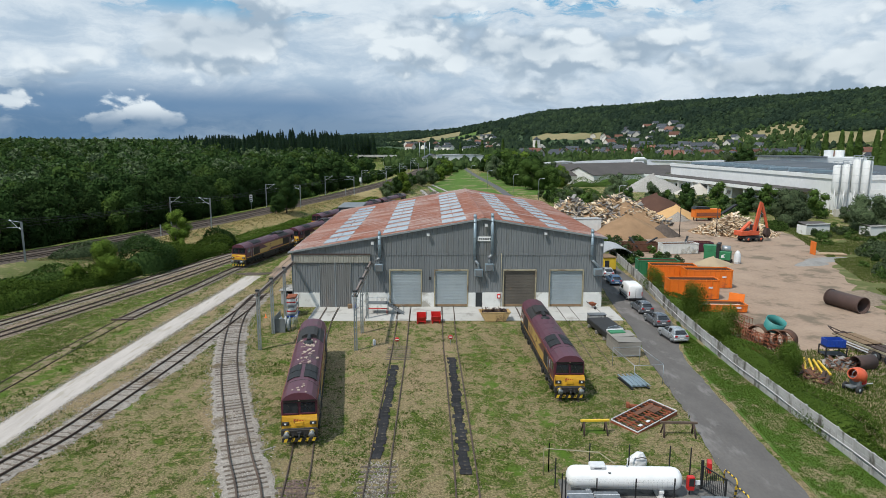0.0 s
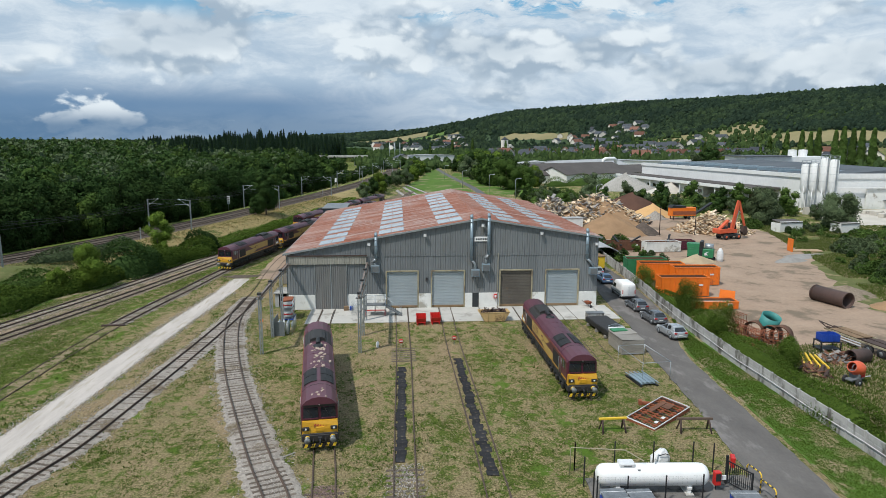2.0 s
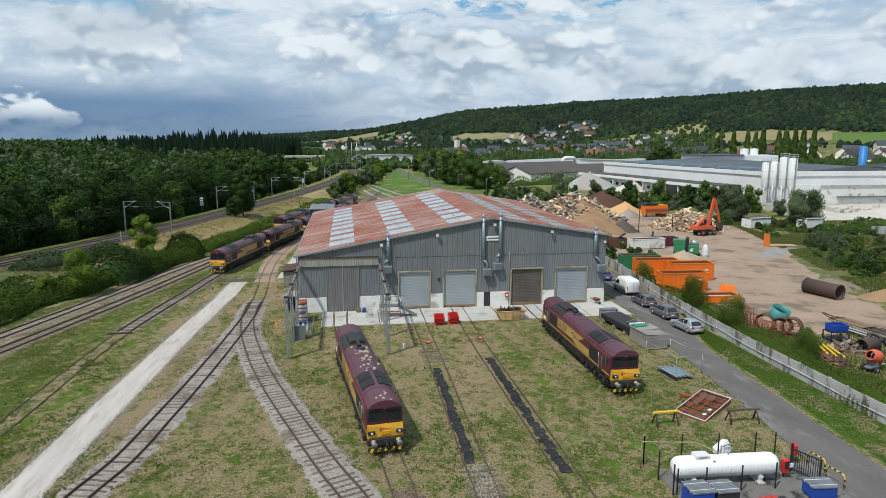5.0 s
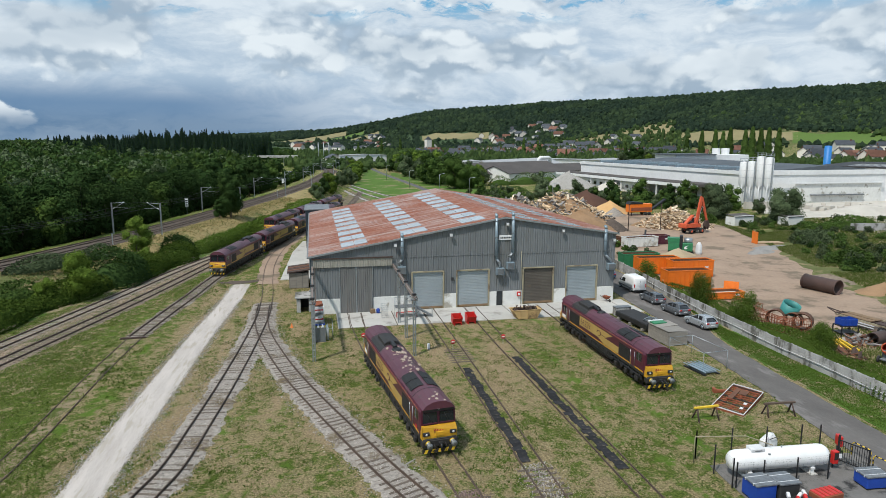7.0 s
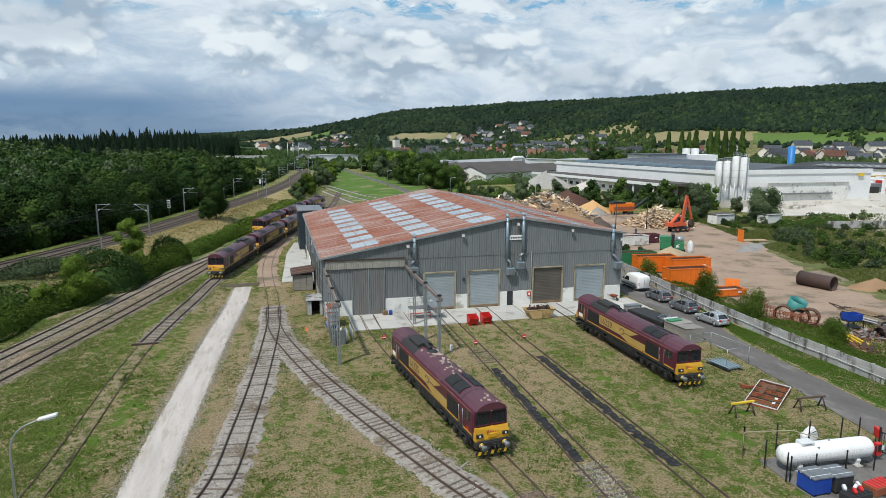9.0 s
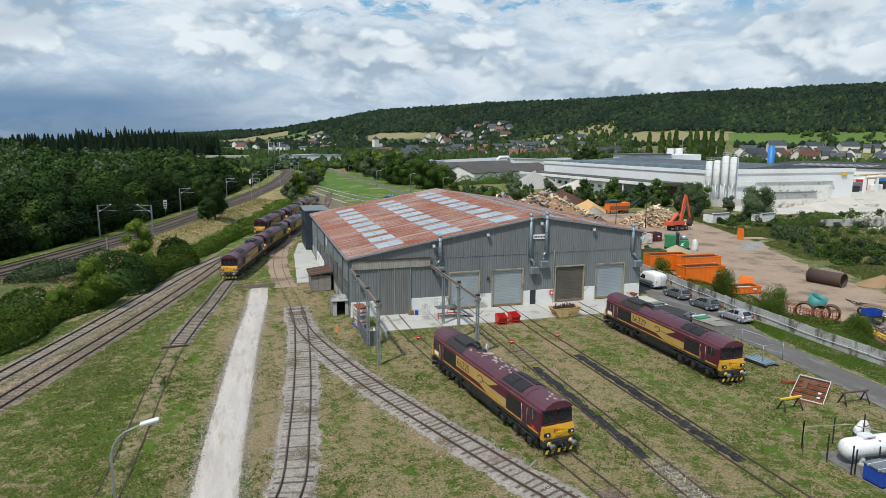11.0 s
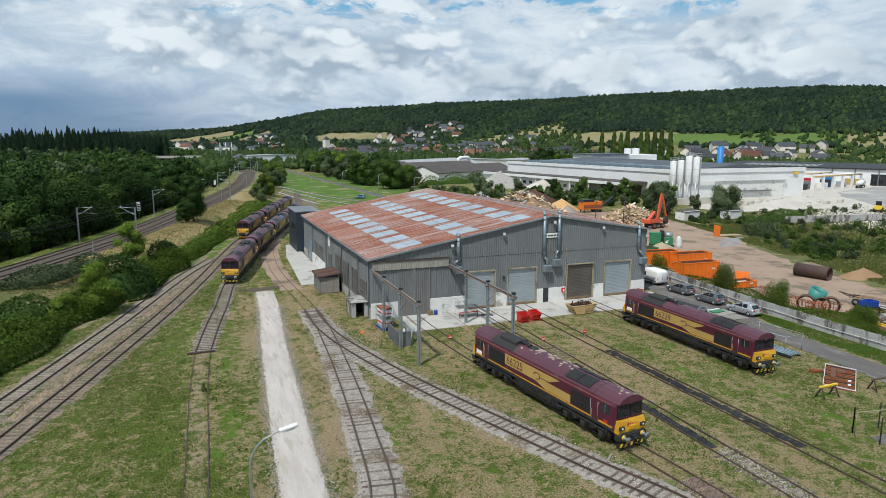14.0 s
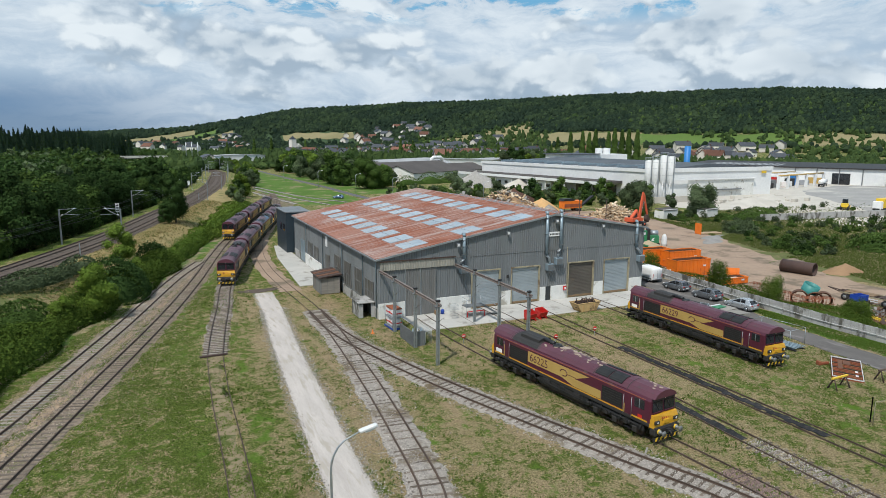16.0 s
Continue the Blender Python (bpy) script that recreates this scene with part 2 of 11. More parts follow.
def roof_material():
    """Rust-red ribbed roof sheets: paint faded to pink-grey, rust runs down the slope."""
    m = bpy.data.materials.new("rusted_roof")
    m.use_nodes = True
    g = Nodes(m.node_tree)
    co = g.add("ShaderNodeTexCoord").outputs["Object"]
    runs = g.noise(g.add("ShaderNodeMapping", {0: co, "Scale": (0.10, 1.6, 0.2)}).outputs[0], 1.3, 5.0, 0.6)
    blot, grain = g.noise(co, 0.14, 6.0, 0.62), g.noise(co, 3.5, 4.0, 0.7)
    sheets = g.noise(g.add("ShaderNodeMapping", {0: co, "Scale": (0.16, 0.9, 0.1)}).outputs[0], 1.0, 0.0, 0.5)
    rust = g.mix(grain, (0.120, 0.033, 0.014), (0.310, 0.090, 0.040))
    faded = g.mix(grain, (0.23, 0.100, 0.066), (0.35, 0.185, 0.140))
    f = g.math("ADD", g.math("MULTIPLY", runs, 0.5), g.math("ADD", g.math("MULTIPLY", blot, 0.75), g.math("MULTIPLY", sheets, 0.25)))
    col = g.mix(g.ramp(f, 0.66, 0.92), rust, faded)
    grey = g.noise(g.add("ShaderNodeMapping", {0: co, "Scale": (0.5, 1.0, 0.5), "Location": (9, 2, 0)}).outputs[0], 0.33, 6.0, 0.7)
    col = g.mix(g.math("MULTIPLY", g.ramp(grey, 0.58, 0.72), 0.6), col, (0.30, 0.26, 0.24))
    lines = g.noise(g.add("ShaderNodeMapping", {0: co, "Scale": (0.07, 2.1, 0.1), "Location": (4, 8, 0)}).outputs[0], 1.0, 4.0, 0.75)
    ribs = g.noise(g.add("ShaderNodeMapping", {0: co, "Scale": (0.16, 5.2, 0.1), "Location": (1, 3, 0)}).outputs[0], 1.0, 3.0, 0.7)
    worn = g.noise(g.add("ShaderNodeMapping", {0: co, "Scale": (0.35, 0.6, 0.1), "Location": (2, 5, 0)}).outputs[0], 0.16, 4.0, 0.6)
    bare = g.math("ADD", g.math("ADD", g.math("MULTIPLY", lines, 0.5), g.math("MULTIPLY", ribs, 0.5)), g.math("MULTIPLY", g.math("SUBTRACT", worn, 0.5), 0.55))
    col = g.mix(g.math("MULTIPLY", g.ramp(bare, 0.485, 0.62), 0.70), col, g.mix(grain, (0.27, 0.225, 0.205), (0.47, 0.43, 0.405)))
    col = g.mix(g.math("MULTIPLY", g.ramp(ribs, 0.47, 0.34), 0.6), col, (0.075, 0.026, 0.018))
    p = g.add("ShaderNodeBsdfPrincipled", {"Base Color": col, "Roughness": 0.7, "Metallic": 0.0, "Specular IOR Level": 0.35})
    h = g.add("ShaderNodeBump", {"Height": grain, "Strength": 0.15, "Distance": 0.02})
    g.t.links.new(h.outputs[0], p.inputs["Normal"])
    g.add("ShaderNodeOutputMaterial", {0: p.outputs[0]})
    MATS["rusted_roof"] = m


ground_material()
roof_material()
S = surface
S("cladding", (0.185, 0.198, 0.204), (0.135, 0.146, 0.151), 0.55, 0.0, 0.25, 5.0, dirt=(0.14, 0.145, 0.14), dirt_amount=0.25, stretch=(1, 1, 0.12), bump=0.05)
S("cladding_old", (0.200, 0.200, 0.194), (0.118, 0.120, 0.116), 0.65, 0.0, 0.5, 4.0, 0.8, dirt=(0.17, 0.13, 0.10), dirt_amount=0.22, stretch=(1, 1, 0.10), bump=0.05)
S("dark_cladding", (0.026, 0.042, 0.056), (0.018, 0.030, 0.040), 0.5, 0.0, 0.3)
S("white_render", (0.74, 0.74, 0.71), (0.60, 0.60, 0.57), 0.85, 0.0, 0.7, 8.0, 0.7, dirt=(0.36, 0.34, 0.29), dirt_amount=0.25, dirt_scale=0.5)
S("shutter", (0.40, 0.455, 0.48), (0.32, 0.365, 0.39), 0.45, 0.35, 0.35, 9.0, bump=0.04)
S("shutter_brown", (0.15, 0.135, 0.115), (0.105, 0.09, 0.075), 0.5, 0.3, 0.4, 9.0, dirt=(0.20, 0.14, 0.09), dirt_amount=0.2)
S("shutter_foot", (0.30, 0.20, 0.11), (0.20, 0.13, 0.075), 0.7)
S("yellow_jamb", (0.37, 0.33, 0.22), (0.25, 0.22, 0.15), 0.65, 0.0, 1.0, dirt=(0.16, 0.12, 0.08), dirt_amount=0.35)
S("galvanised", (0.40, 0.43, 0.45), (0.29, 0.32, 0.34), 0.42, 0.65, 1.0, 18.0)
S("duct_blue", (0.26, 0.335, 0.385), (0.19, 0.25, 0.29), 0.45, 0.3, 0.8)
S("grey_metal", (0.20, 0.215, 0.225), (0.14, 0.15, 0.157), 0.5, 0.3)
S("dark_metal", (0.030, 0.031, 0.033), (0.018, 0.018, 0.019), 0.55, 0.3)
S("black_rubber", (0.020, 0.020, 0.021), (0.032, 0.032, 0.033), 0.8)
S("rubber_mat", (0.022, 0.022, 0.024), (0.036, 0.036, 0.038), 0.92, 0.0, 1.1, 8.0, dirt=(0.15, 0.12, 0.085), dirt_amount=0.2, spread=0.25, spec=0.12)
S("rust", (0.165, 0.070, 0.036), (0.090, 0.042, 0.026), 0.85, 0.0, 1.3, 16.0, 0.8, bump=0.3)
S("rust_red", (0.30, 0.085, 0.035), (0.19, 0.06, 0.03), 0.8, 0.0, 1.3, 16.0, 0.8)
S("dark_rust", (0.075, 0.045, 0.034), (0.045, 0.030, 0.026), 0.8, 0.0, 1.3, 12.0, 0.8)
S("rail_steel", (0.105, 0.070, 0.050), (0.060, 0.042, 0.033), 0.7, 0.1, 0.6, 9.0)
S("rail_worn", (0.16, 0.125, 0.10), (0.10, 0.078, 0.065), 0.5, 0.4, 0.6, 9.0)
S("dry_soil", (0.29, 0.225, 0.145), (0.14, 0.115, 0.066), 0.95, 0.0, 1.2, 7.0, 1.0, dirt=(0.085, 0.105, 0.032), dirt_amount=0.46, dirt_scale=0.9, bump=0.8, world_space=True, spec=0.12)
S("sleeper_wood", (0.185, 0.152, 0.124), (0.088, 0.070, 0.057), 0.9, 0.0, 1.6, 18.0, 0.9, spread=0.3, stretch=(0.35, 1.6, 1), bump=0.4, spec=0.12)
S("sleeper_pale", (0.33, 0.30, 0.265), (0.17, 0.152, 0.132), 0.9, 0.0, 1.4, 16.0, 0.8, spread=0.22, bump=0.35, spec=0.12)
S("ballast", (0.40, 0.362, 0.322), (0.165, 0.146, 0.128), 0.95, 0.0, 3.5, 16.0, 0.8, dirt=(0.135, 0.105, 0.066), dirt_amount=0.30, dirt_scale=0.25, bump=1.0, world_space=True, spec=0.12)
S("ballast_pale", (0.46, 0.44, 0.41), (0.20, 0.19, 0.175), 0.95, 0.0, 3.5, 16.0, 0.8, bump=1.0, world_space=True, spec=0.12)
S("ballast_brown", (0.31, 0.245, 0.185), (0.125, 0.098, 0.076), 0.95, 0.0, 3.0, 14.0, 0.9, dirt=(0.085, 0.10, 0.036), dirt_amount=0.40, dirt_scale=0.45, bump=0.9, world_space=True, spec=0.12)
S("ballast_dark", (0.150, 0.118, 0.098), (0.050, 0.041, 0.036), 0.95, 0.0, 2.4, 12.0, 0.9, bump=0.8, world_space=True, spec=0.12)
S("gravel_road", (0.53, 0.482, 0.445), (0.365, 0.328, 0.300), 0.95, 0.0, 0.6, 12.0, 0.9, dirt=(0.37, 0.333, 0.285), dirt_amount=0.38, dirt_scale=0.9, bump=0.8, stretch=(1.6, 0.22, 1), world_space=True, spec=0.12)
S("dark_wood", (0.13, 0.09, 0.065), (0.075, 0.052, 0.04), 0.9, 0.0, 2.0, 18.0, 0.8)
S("beam_rust", (0.16, 0.105, 0.08), (0.24, 0.215, 0.20), 0.75, 0.2, 1.5, 9.0, 1.0)
S("wet_asphalt", (0.185, 0.175, 0.165), (0.125, 0.118, 0.110), 0.82, 0.0, 0.8, 9.0, 1.0, dirt=(0.032, 0.031, 0.030), dirt_amount=0.44, dirt_scale=0.42, bump=0.3, world_space=True, spec=0.2, gloss_var=0.3)
S("asphalt", (0.155, 0.143, 0.135), (0.092, 0.086, 0.082), 0.9, 0.0, 0.4, 9.0, 1.0, dirt=(0.185, 0.172, 0.165), dirt_amount=0.34, dirt_scale=0.35, bump=0.3, stretch=(1, 0.4, 1), world_space=True, spec=0.12)
S("asphalt_far", (0.13, 0.13, 0.135), (0.10, 0.10, 0.105), 0.9, world_space=True, spec=0.12)
S("dusty_tarmac", (0.34, 0.33, 0.315), (0.24, 0.235, 0.225), 0.9, 0.0, 0.08, 1.0, 0.9, dirt=(0.44, 0.42, 0.38), dirt_amount=0.3, dirt_scale=0.05, world_space=True, spec=0.12)
S("concrete", (0.48, 0.465, 0.435), (0.37, 0.36, 0.335), 0.9, 0.0, 0.3, 6.0, 0.8, dirt=(0.27, 0.255, 0.23), dirt_amount=0.28, dirt_scale=0.35, bump=0.2, spread=0.06, world_space=True)
S("concrete_wall", (0.46, 0.455, 0.44), (0.29, 0.285, 0.275), 0.9, 0.0, 0.5, 8.0, 1.0, dirt=(0.12, 0.115, 0.10), dirt_amount=0.44, dirt_scale=0.6, stretch=(1, 1, 0.4), spread=0.10, world_space=True, spec=0.12)
S("meadow", (0.10, 0.175, 0.032), (0.052, 0.105, 0.018), 0.95, 0.0, 0.10, 1.2, 1.0, dirt=(0.23, 0.20, 0.11), dirt_amount=0.36, dirt_scale=0.09, bump=1.0, world_space=True, spec=0.12)
S("yard_dirt", (0.375, 0.278, 0.208), (0.23, 0.166, 0.122), 0.95, 0.0, 0.16, 2.2, 1.0, dirt=(0.17, 0.135, 0.10), dirt_amount=0.36, dirt_scale=0.16, bump=0.9, world_space=True, spec=0.12)
S("track_soil", (0.21, 0.165, 0.115), (0.13, 0.11, 0.07), 0.95, 0.0, 0.5, 6.0, 1.0, dirt=(0.075, 0.10, 0.028), dirt_amount=0.36, dirt_scale=0.5, bump=0.6, world_space=True, spec=0.12)
S("dry_grass", (0.36, 0.275, 0.135), (0.21, 0.175, 0.078), 0.95, 0.0, 0.4, 3.0, 1.0, dirt=(0.065, 0.10, 0.026), dirt_amount=0.30, dirt_scale=0.22, bump=1.0, world_space=True, spec=0.12)
S("maroon", (0.090, 0.015, 0.032), (0.060, 0.011, 0.024), 0.36, 0.0, 0.35, 8.0, 0.8, dirt=(0.10, 0.055, 0.045), dirt_amount=0.16, dirt_scale=0.7, bump=0.02)
S("maroon_roof", (0.112, 0.034, 0.050), (0.068, 0.023, 0.035), 0.42, 0.0, 0.4, 7.0, 0.9, dirt=(0.060, 0.038, 0.036), dirt_amount=0.25, dirt_scale=0.5, bump=0.05)
S("loco_gold", (0.46, 0.31, 0.095), (0.37, 0.24, 0.07), 0.45, 0.0, 0.5, 9.0, 0.7, bump=0.02)
S("loco_yellow", (0.64, 0.34, 0.020), (0.46, 0.235, 0.016), 0.45, 0.0, 0.9, 9.0, 0.8, dirt=(0.16, 0.085, 0.02), dirt_amount=0.20, dirt_scale=1.2, bump=0.03)
S("loco_black", (0.017, 0.016, 0.016), (0.030, 0.027, 0.025), 0.65, 0.0, 1.2, 9.0, 0.9)
S("buffer_steel", (0.30, 0.315, 0.32), (0.10, 0.105, 0.105), 0.45, 0.5, 1.5, 9.0, 1.0)
S("loco_grille", (0.022, 0.021, 0.021), (0.013, 0.013, 0.013), 0.6, 0.2)
S("peeled_paint", (0.44, 0.36, 0.29), (0.30, 0.23, 0.18), 0.8, 0.0, 2.0, 14.0)
S("loco_blue", (0.07, 0.26, 0.42), (0.05, 0.19, 0.32), 0.5)
S("white_paint", (0.80, 0.80, 0.79), (0.72, 0.72, 0.71), 0.4, 0.0, 0.6, 6.0, 0.5, bump=0.02)
S("red_paint", (0.56, 0.022, 0.018), (0.42, 0.018, 0.015), 0.45, 0.0, 1.2, 9.0)
S("orange_paint", (0.80, 0.185, 0.012), (0.66, 0.145, 0.012), 0.5, 0.0, 0.8, 9.0, 0.8, dirt=(0.40, 0.10, 0.03), dirt_amount=0.17)
S("digger_orange", (0.66, 0.115, 0.045), (0.50, 0.085, 0.035), 0.5)
S("yellow_paint", (0.75, 0.50, 0.03), (0.62, 0.40, 0.03), 0.5)
S("skip_yellow", (0.56, 0.39, 0.18), (0.42, 0.28, 0.13), 0.7, 0.0, 1.5, 12.0, 0.9, dirt=(0.15, 0.09, 0.05), dirt_amount=0.25)
S("green_paint", (0.030, 0.20, 0.085), (0.022, 0.15, 0.065), 0.5)
S("teal_paint", (0.045, 0.24, 0.22), (0.035, 0.19, 0.18), 0.55)
S("blue_paint", (0.012, 0.06, 0.36), (0.010, 0.045, 0.26), 0.5)
S("cyan_paint", (0.02, 0.19, 0.52), (0.02, 0.16, 0.44), 0.5)
S("grey_wood", (0.30, 0.28, 0.25), (0.20, 0.185, 0.165), 0.9, 0.0, 2.0, 20.0, 0.8, stretch=(0.3, 2, 2), spread=0.15)
S("wood_brown", (0.24, 0.155, 0.085), (0.15, 0.095, 0.055), 0.85, 0.0, 2.0, 20.0, 0.8)
S("wood_chip", (0.54, 0.40, 0.255), (0.37, 0.255, 0.15), 0.9, 0.0, 0.8, 9.0, 1.0, island=0.45, bump=0.3)
S("wood_scrap", (0.62, 0.52, 0.40), (0.44, 0.35, 0.245), 0.85, 0.0, 1.0, 9.0, 1.0, island=0.55)
S("scrap_grey", (0.24, 0.23, 0.22), (0.16, 0.145, 0.135), 0.8, 0.0, 1.0, 9.0, 1.0, island=0.6)
S("sawdust", (0.58, 0.36, 0.17), (0.47, 0.28, 0.125), 0.95, 0.0, 0.3, 5.0, 0.8, bump=0.5, spec=0.12)
S("mulch", (0.34, 0.215, 0.125), (0.22, 0.138, 0.080), 0.95, 0.0, 0.4, 6.0, 1.0, bump=0.9, spec=0.12)
S("brown_earth", (0.115, 0.062, 0.045), (0.078, 0.044, 0.034), 0.95, 0.0, 0.3, 4.0, 1.0, bump=0.8, spec=0.12)
S("sand_heap", (0.42, 0.335, 0.225), (0.32, 0.25, 0.165), 0.95, 0.0, 0.4, 5.0, 0.9, bump=0.5, spec=0.12)
S("grey_gravel", (0.30, 0.29, 0.275), (0.20, 0.19, 0.18), 0.95, 0.0, 0.5, 5.0, 0.9, bump=0.6, spec=0.12)
S("pale_gravel", (0.54, 0.505, 0.45), (0.40, 0.37, 0.325), 0.95, 0.0, 0.2, 3.0, 0.9, bump=0.4, spec=0.12)
S("peach_gravel", (0.41, 0.30, 0.205), (0.21, 0.155, 0.108), 0.95, 0.0, 1.2, 10.0, 1.0, dirt=(0.10, 0.115, 0.045), dirt_amount=0.42, dirt_scale=0.5, bump=0.8, world_space=True, spec=0.12)
S("pipe_brown", (0.088, 0.050, 0.040), (0.058, 0.036, 0.030), 0.7, 0.0, 0.7, 8.0, 0.8)
S("car_silver", (0.50, 0.52, 0.54), (0.44, 0.46, 0.48), 0.28, 0.6, 0.8, 8.0, bump=0.0)
S("car_grey", (0.185, 0.195, 0.21), (0.15, 0.16, 0.175), 0.28, 0.6, 0.8, 8.0, bump=0.0)
S("car_blue", (0.10, 0.17, 0.28), (0.08, 0.14, 0.23), 0.3, 0.5, bump=0.0)
S("red_stripe", (0.36, 0.03, 0.02), (0.27, 0.022, 0.016), 0.5)
S("windscreen", (0.010, 0.013, 0.016), (0.018, 0.022, 0.027), 0.08, 0.0, 0.8, 6.0, bump=0.0, spec=0.6)
S("window_dark", (0.012, 0.014, 0.017), (0.020, 0.022, 0.026), 0.12, 0.0, 0.8, 6.0, bump=0.0, spec=0.7)
S("window_dusty", (0.10, 0.10, 0.092), (0.062, 0.062, 0.058), 0.35, 0.0, 1.0, 7.0, 0.8)
S("lamp_glass", (0.75, 0.76, 0.76), (0.6, 0.6, 0.6), 0.25)
S("red_lens", (0.45, 0.01, 0.01), None, 0.3)
S("factory_white", (0.75, 0.755, 0.75), (0.64, 0.645, 0.64), 0.6, 0.0, 0.06, 1.0, 0.4, bump=0.0)
S("factory_roof", (0.115, 0.13, 0.145), (0.085, 0.097, 0.11), 0.95, 0.0, 0.06, 0.8, bump=0.0, spec=0.08)
S("fibre_roof", (0.115, 0.105, 0.10), (0.078, 0.072, 0.070), 0.95, 0.0, 0.1, 1.0, 0.8, bump=0.0, spec=0.08)
S("grey_roof", (0.36, 0.37, 0.38), (0.28, 0.29, 0.30), 0.9, 0.0, 0.1, 1.0, bump=0.0, spec=0.15)
S("skylight", (0.34, 0.385, 0.415), (0.235, 0.27, 0.30), 0.20, 0.0, 0.5, 5.0, 0.8, dirt=(0.36, 0.33, 0.31), dirt_amount=0.22, spread=0.13, bump=0.02)
S("canopy_board", (0.40, 0.385, 0.33), (0.22, 0.21, 0.18), 0.8, 0.0, 0.8, 6.0, 0.9, stretch=(2, 1, 0.25))
S("dark_door", (0.030, 0.036, 0.040), None, 0.5)
S("plastic_white", (0.70, 0.70, 0.70), (0.55, 0.56, 0.57), 0.45)
S("tarpaulin", (0.20, 0.215, 0.23), (0.055, 0.06, 0.066), 0.4, 0.0, 1.6, 6.0, 1.0)
S("house_wall", (0.72, 0.68, 0.62), (0.60, 0.56, 0.50), 0.85, 0.0, 0.2, 1.0, spread=0.25, bump=0.0, spec=0.12)
S("house_roof", (0.19, 0.095, 0.068), (0.13, 0.068, 0.050), 0.85, 0.0, 0.3, 1.0, spread=0.4, bump=0.0, spec=0.12)
S("house_slate", (0.075, 0.082, 0.095), (0.052, 0.058, 0.066), 0.7, 0.0, 0.3, 1.0, spread=0.3, bump=0.0, spec=0.12)
S("field_straw", (0.27, 0.225, 0.125), (0.18, 0.165, 0.08), 0.95, 0.0, 0.01, 0.2, 0.9, bump=0.0, world_space=True, spec=0.12)
S("field_green", (0.105, 0.165, 0.040), (0.08, 0.13, 0.032), 0.95, 0.0, 0.01, 0.2, 0.9, bump=0.0, world_space=True, spec=0.12)
S("bark", (0.105, 0.085, 0.066), (0.062, 0.050, 0.040), 0.9, 0.0, 2.0, 14.0, 0.9, bump=0.5)
S("bright_grass", (0.085, 0.155, 0.026), (0.046, 0.092, 0.014), 0.95, 0.0, 0.5, 4.0, 1.0, dirt=(0.25, 0.20, 0.125), dirt_amount=0.50, dirt_scale=0.34, bump=1.0, world_space=True, spec=0.12)
S("rough_scrub", (0.145, 0.150, 0.058), (0.062, 0.080, 0.026), 0.95, 0.0, 0.35, 3.0, 1.0, dirt=(0.24, 0.19, 0.11), dirt_amount=0.36, dirt_scale=0.25, bump=0.8, world_space=True, spec=0.12)
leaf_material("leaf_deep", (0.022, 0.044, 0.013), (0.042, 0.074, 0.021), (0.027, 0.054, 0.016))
leaf_material("leaf_vine", (0.046, 0.082, 0.014), (0.112, 0.172, 0.030), (0.072, 0.118, 0.020))
leaf_material("leaf_mid", (0.046, 0.082, 0.020), (0.085, 0.136, 0.033), (0.058, 0.102, 0.024))
leaf_material("leaf_light", (0.064, 0.108, 0.016), (0.140, 0.200, 0.036), (0.090, 0.142, 0.022))
leaf_material("grove_leaf", (0.034, 0.062, 0.022), (0.088, 0.132, 0.042), (0.046, 0.078, 0.030))
leaf_material("leaf_grass", (0.064, 0.100, 0.018), (0.165, 0.205, 0.052), (0.100, 0.138, 0.032))
leaf_material("leaf_olive", (0.058, 0.084, 0.042), (0.105, 0.138, 0.072), (0.074, 0.102, 0.048))
leaf_material("needle", (0.018, 0.036, 0.022), (0.036, 0.060, 0.034), (0.022, 0.044, 0.026))
# distance haze and cloud shade are mixed into these leaf colours: greyer, bluer, darker
leaf_material("hazed_leaf", (0.022, 0.040, 0.025), (0.058, 0.090, 0.043), (0.022, 0.039, 0.029))


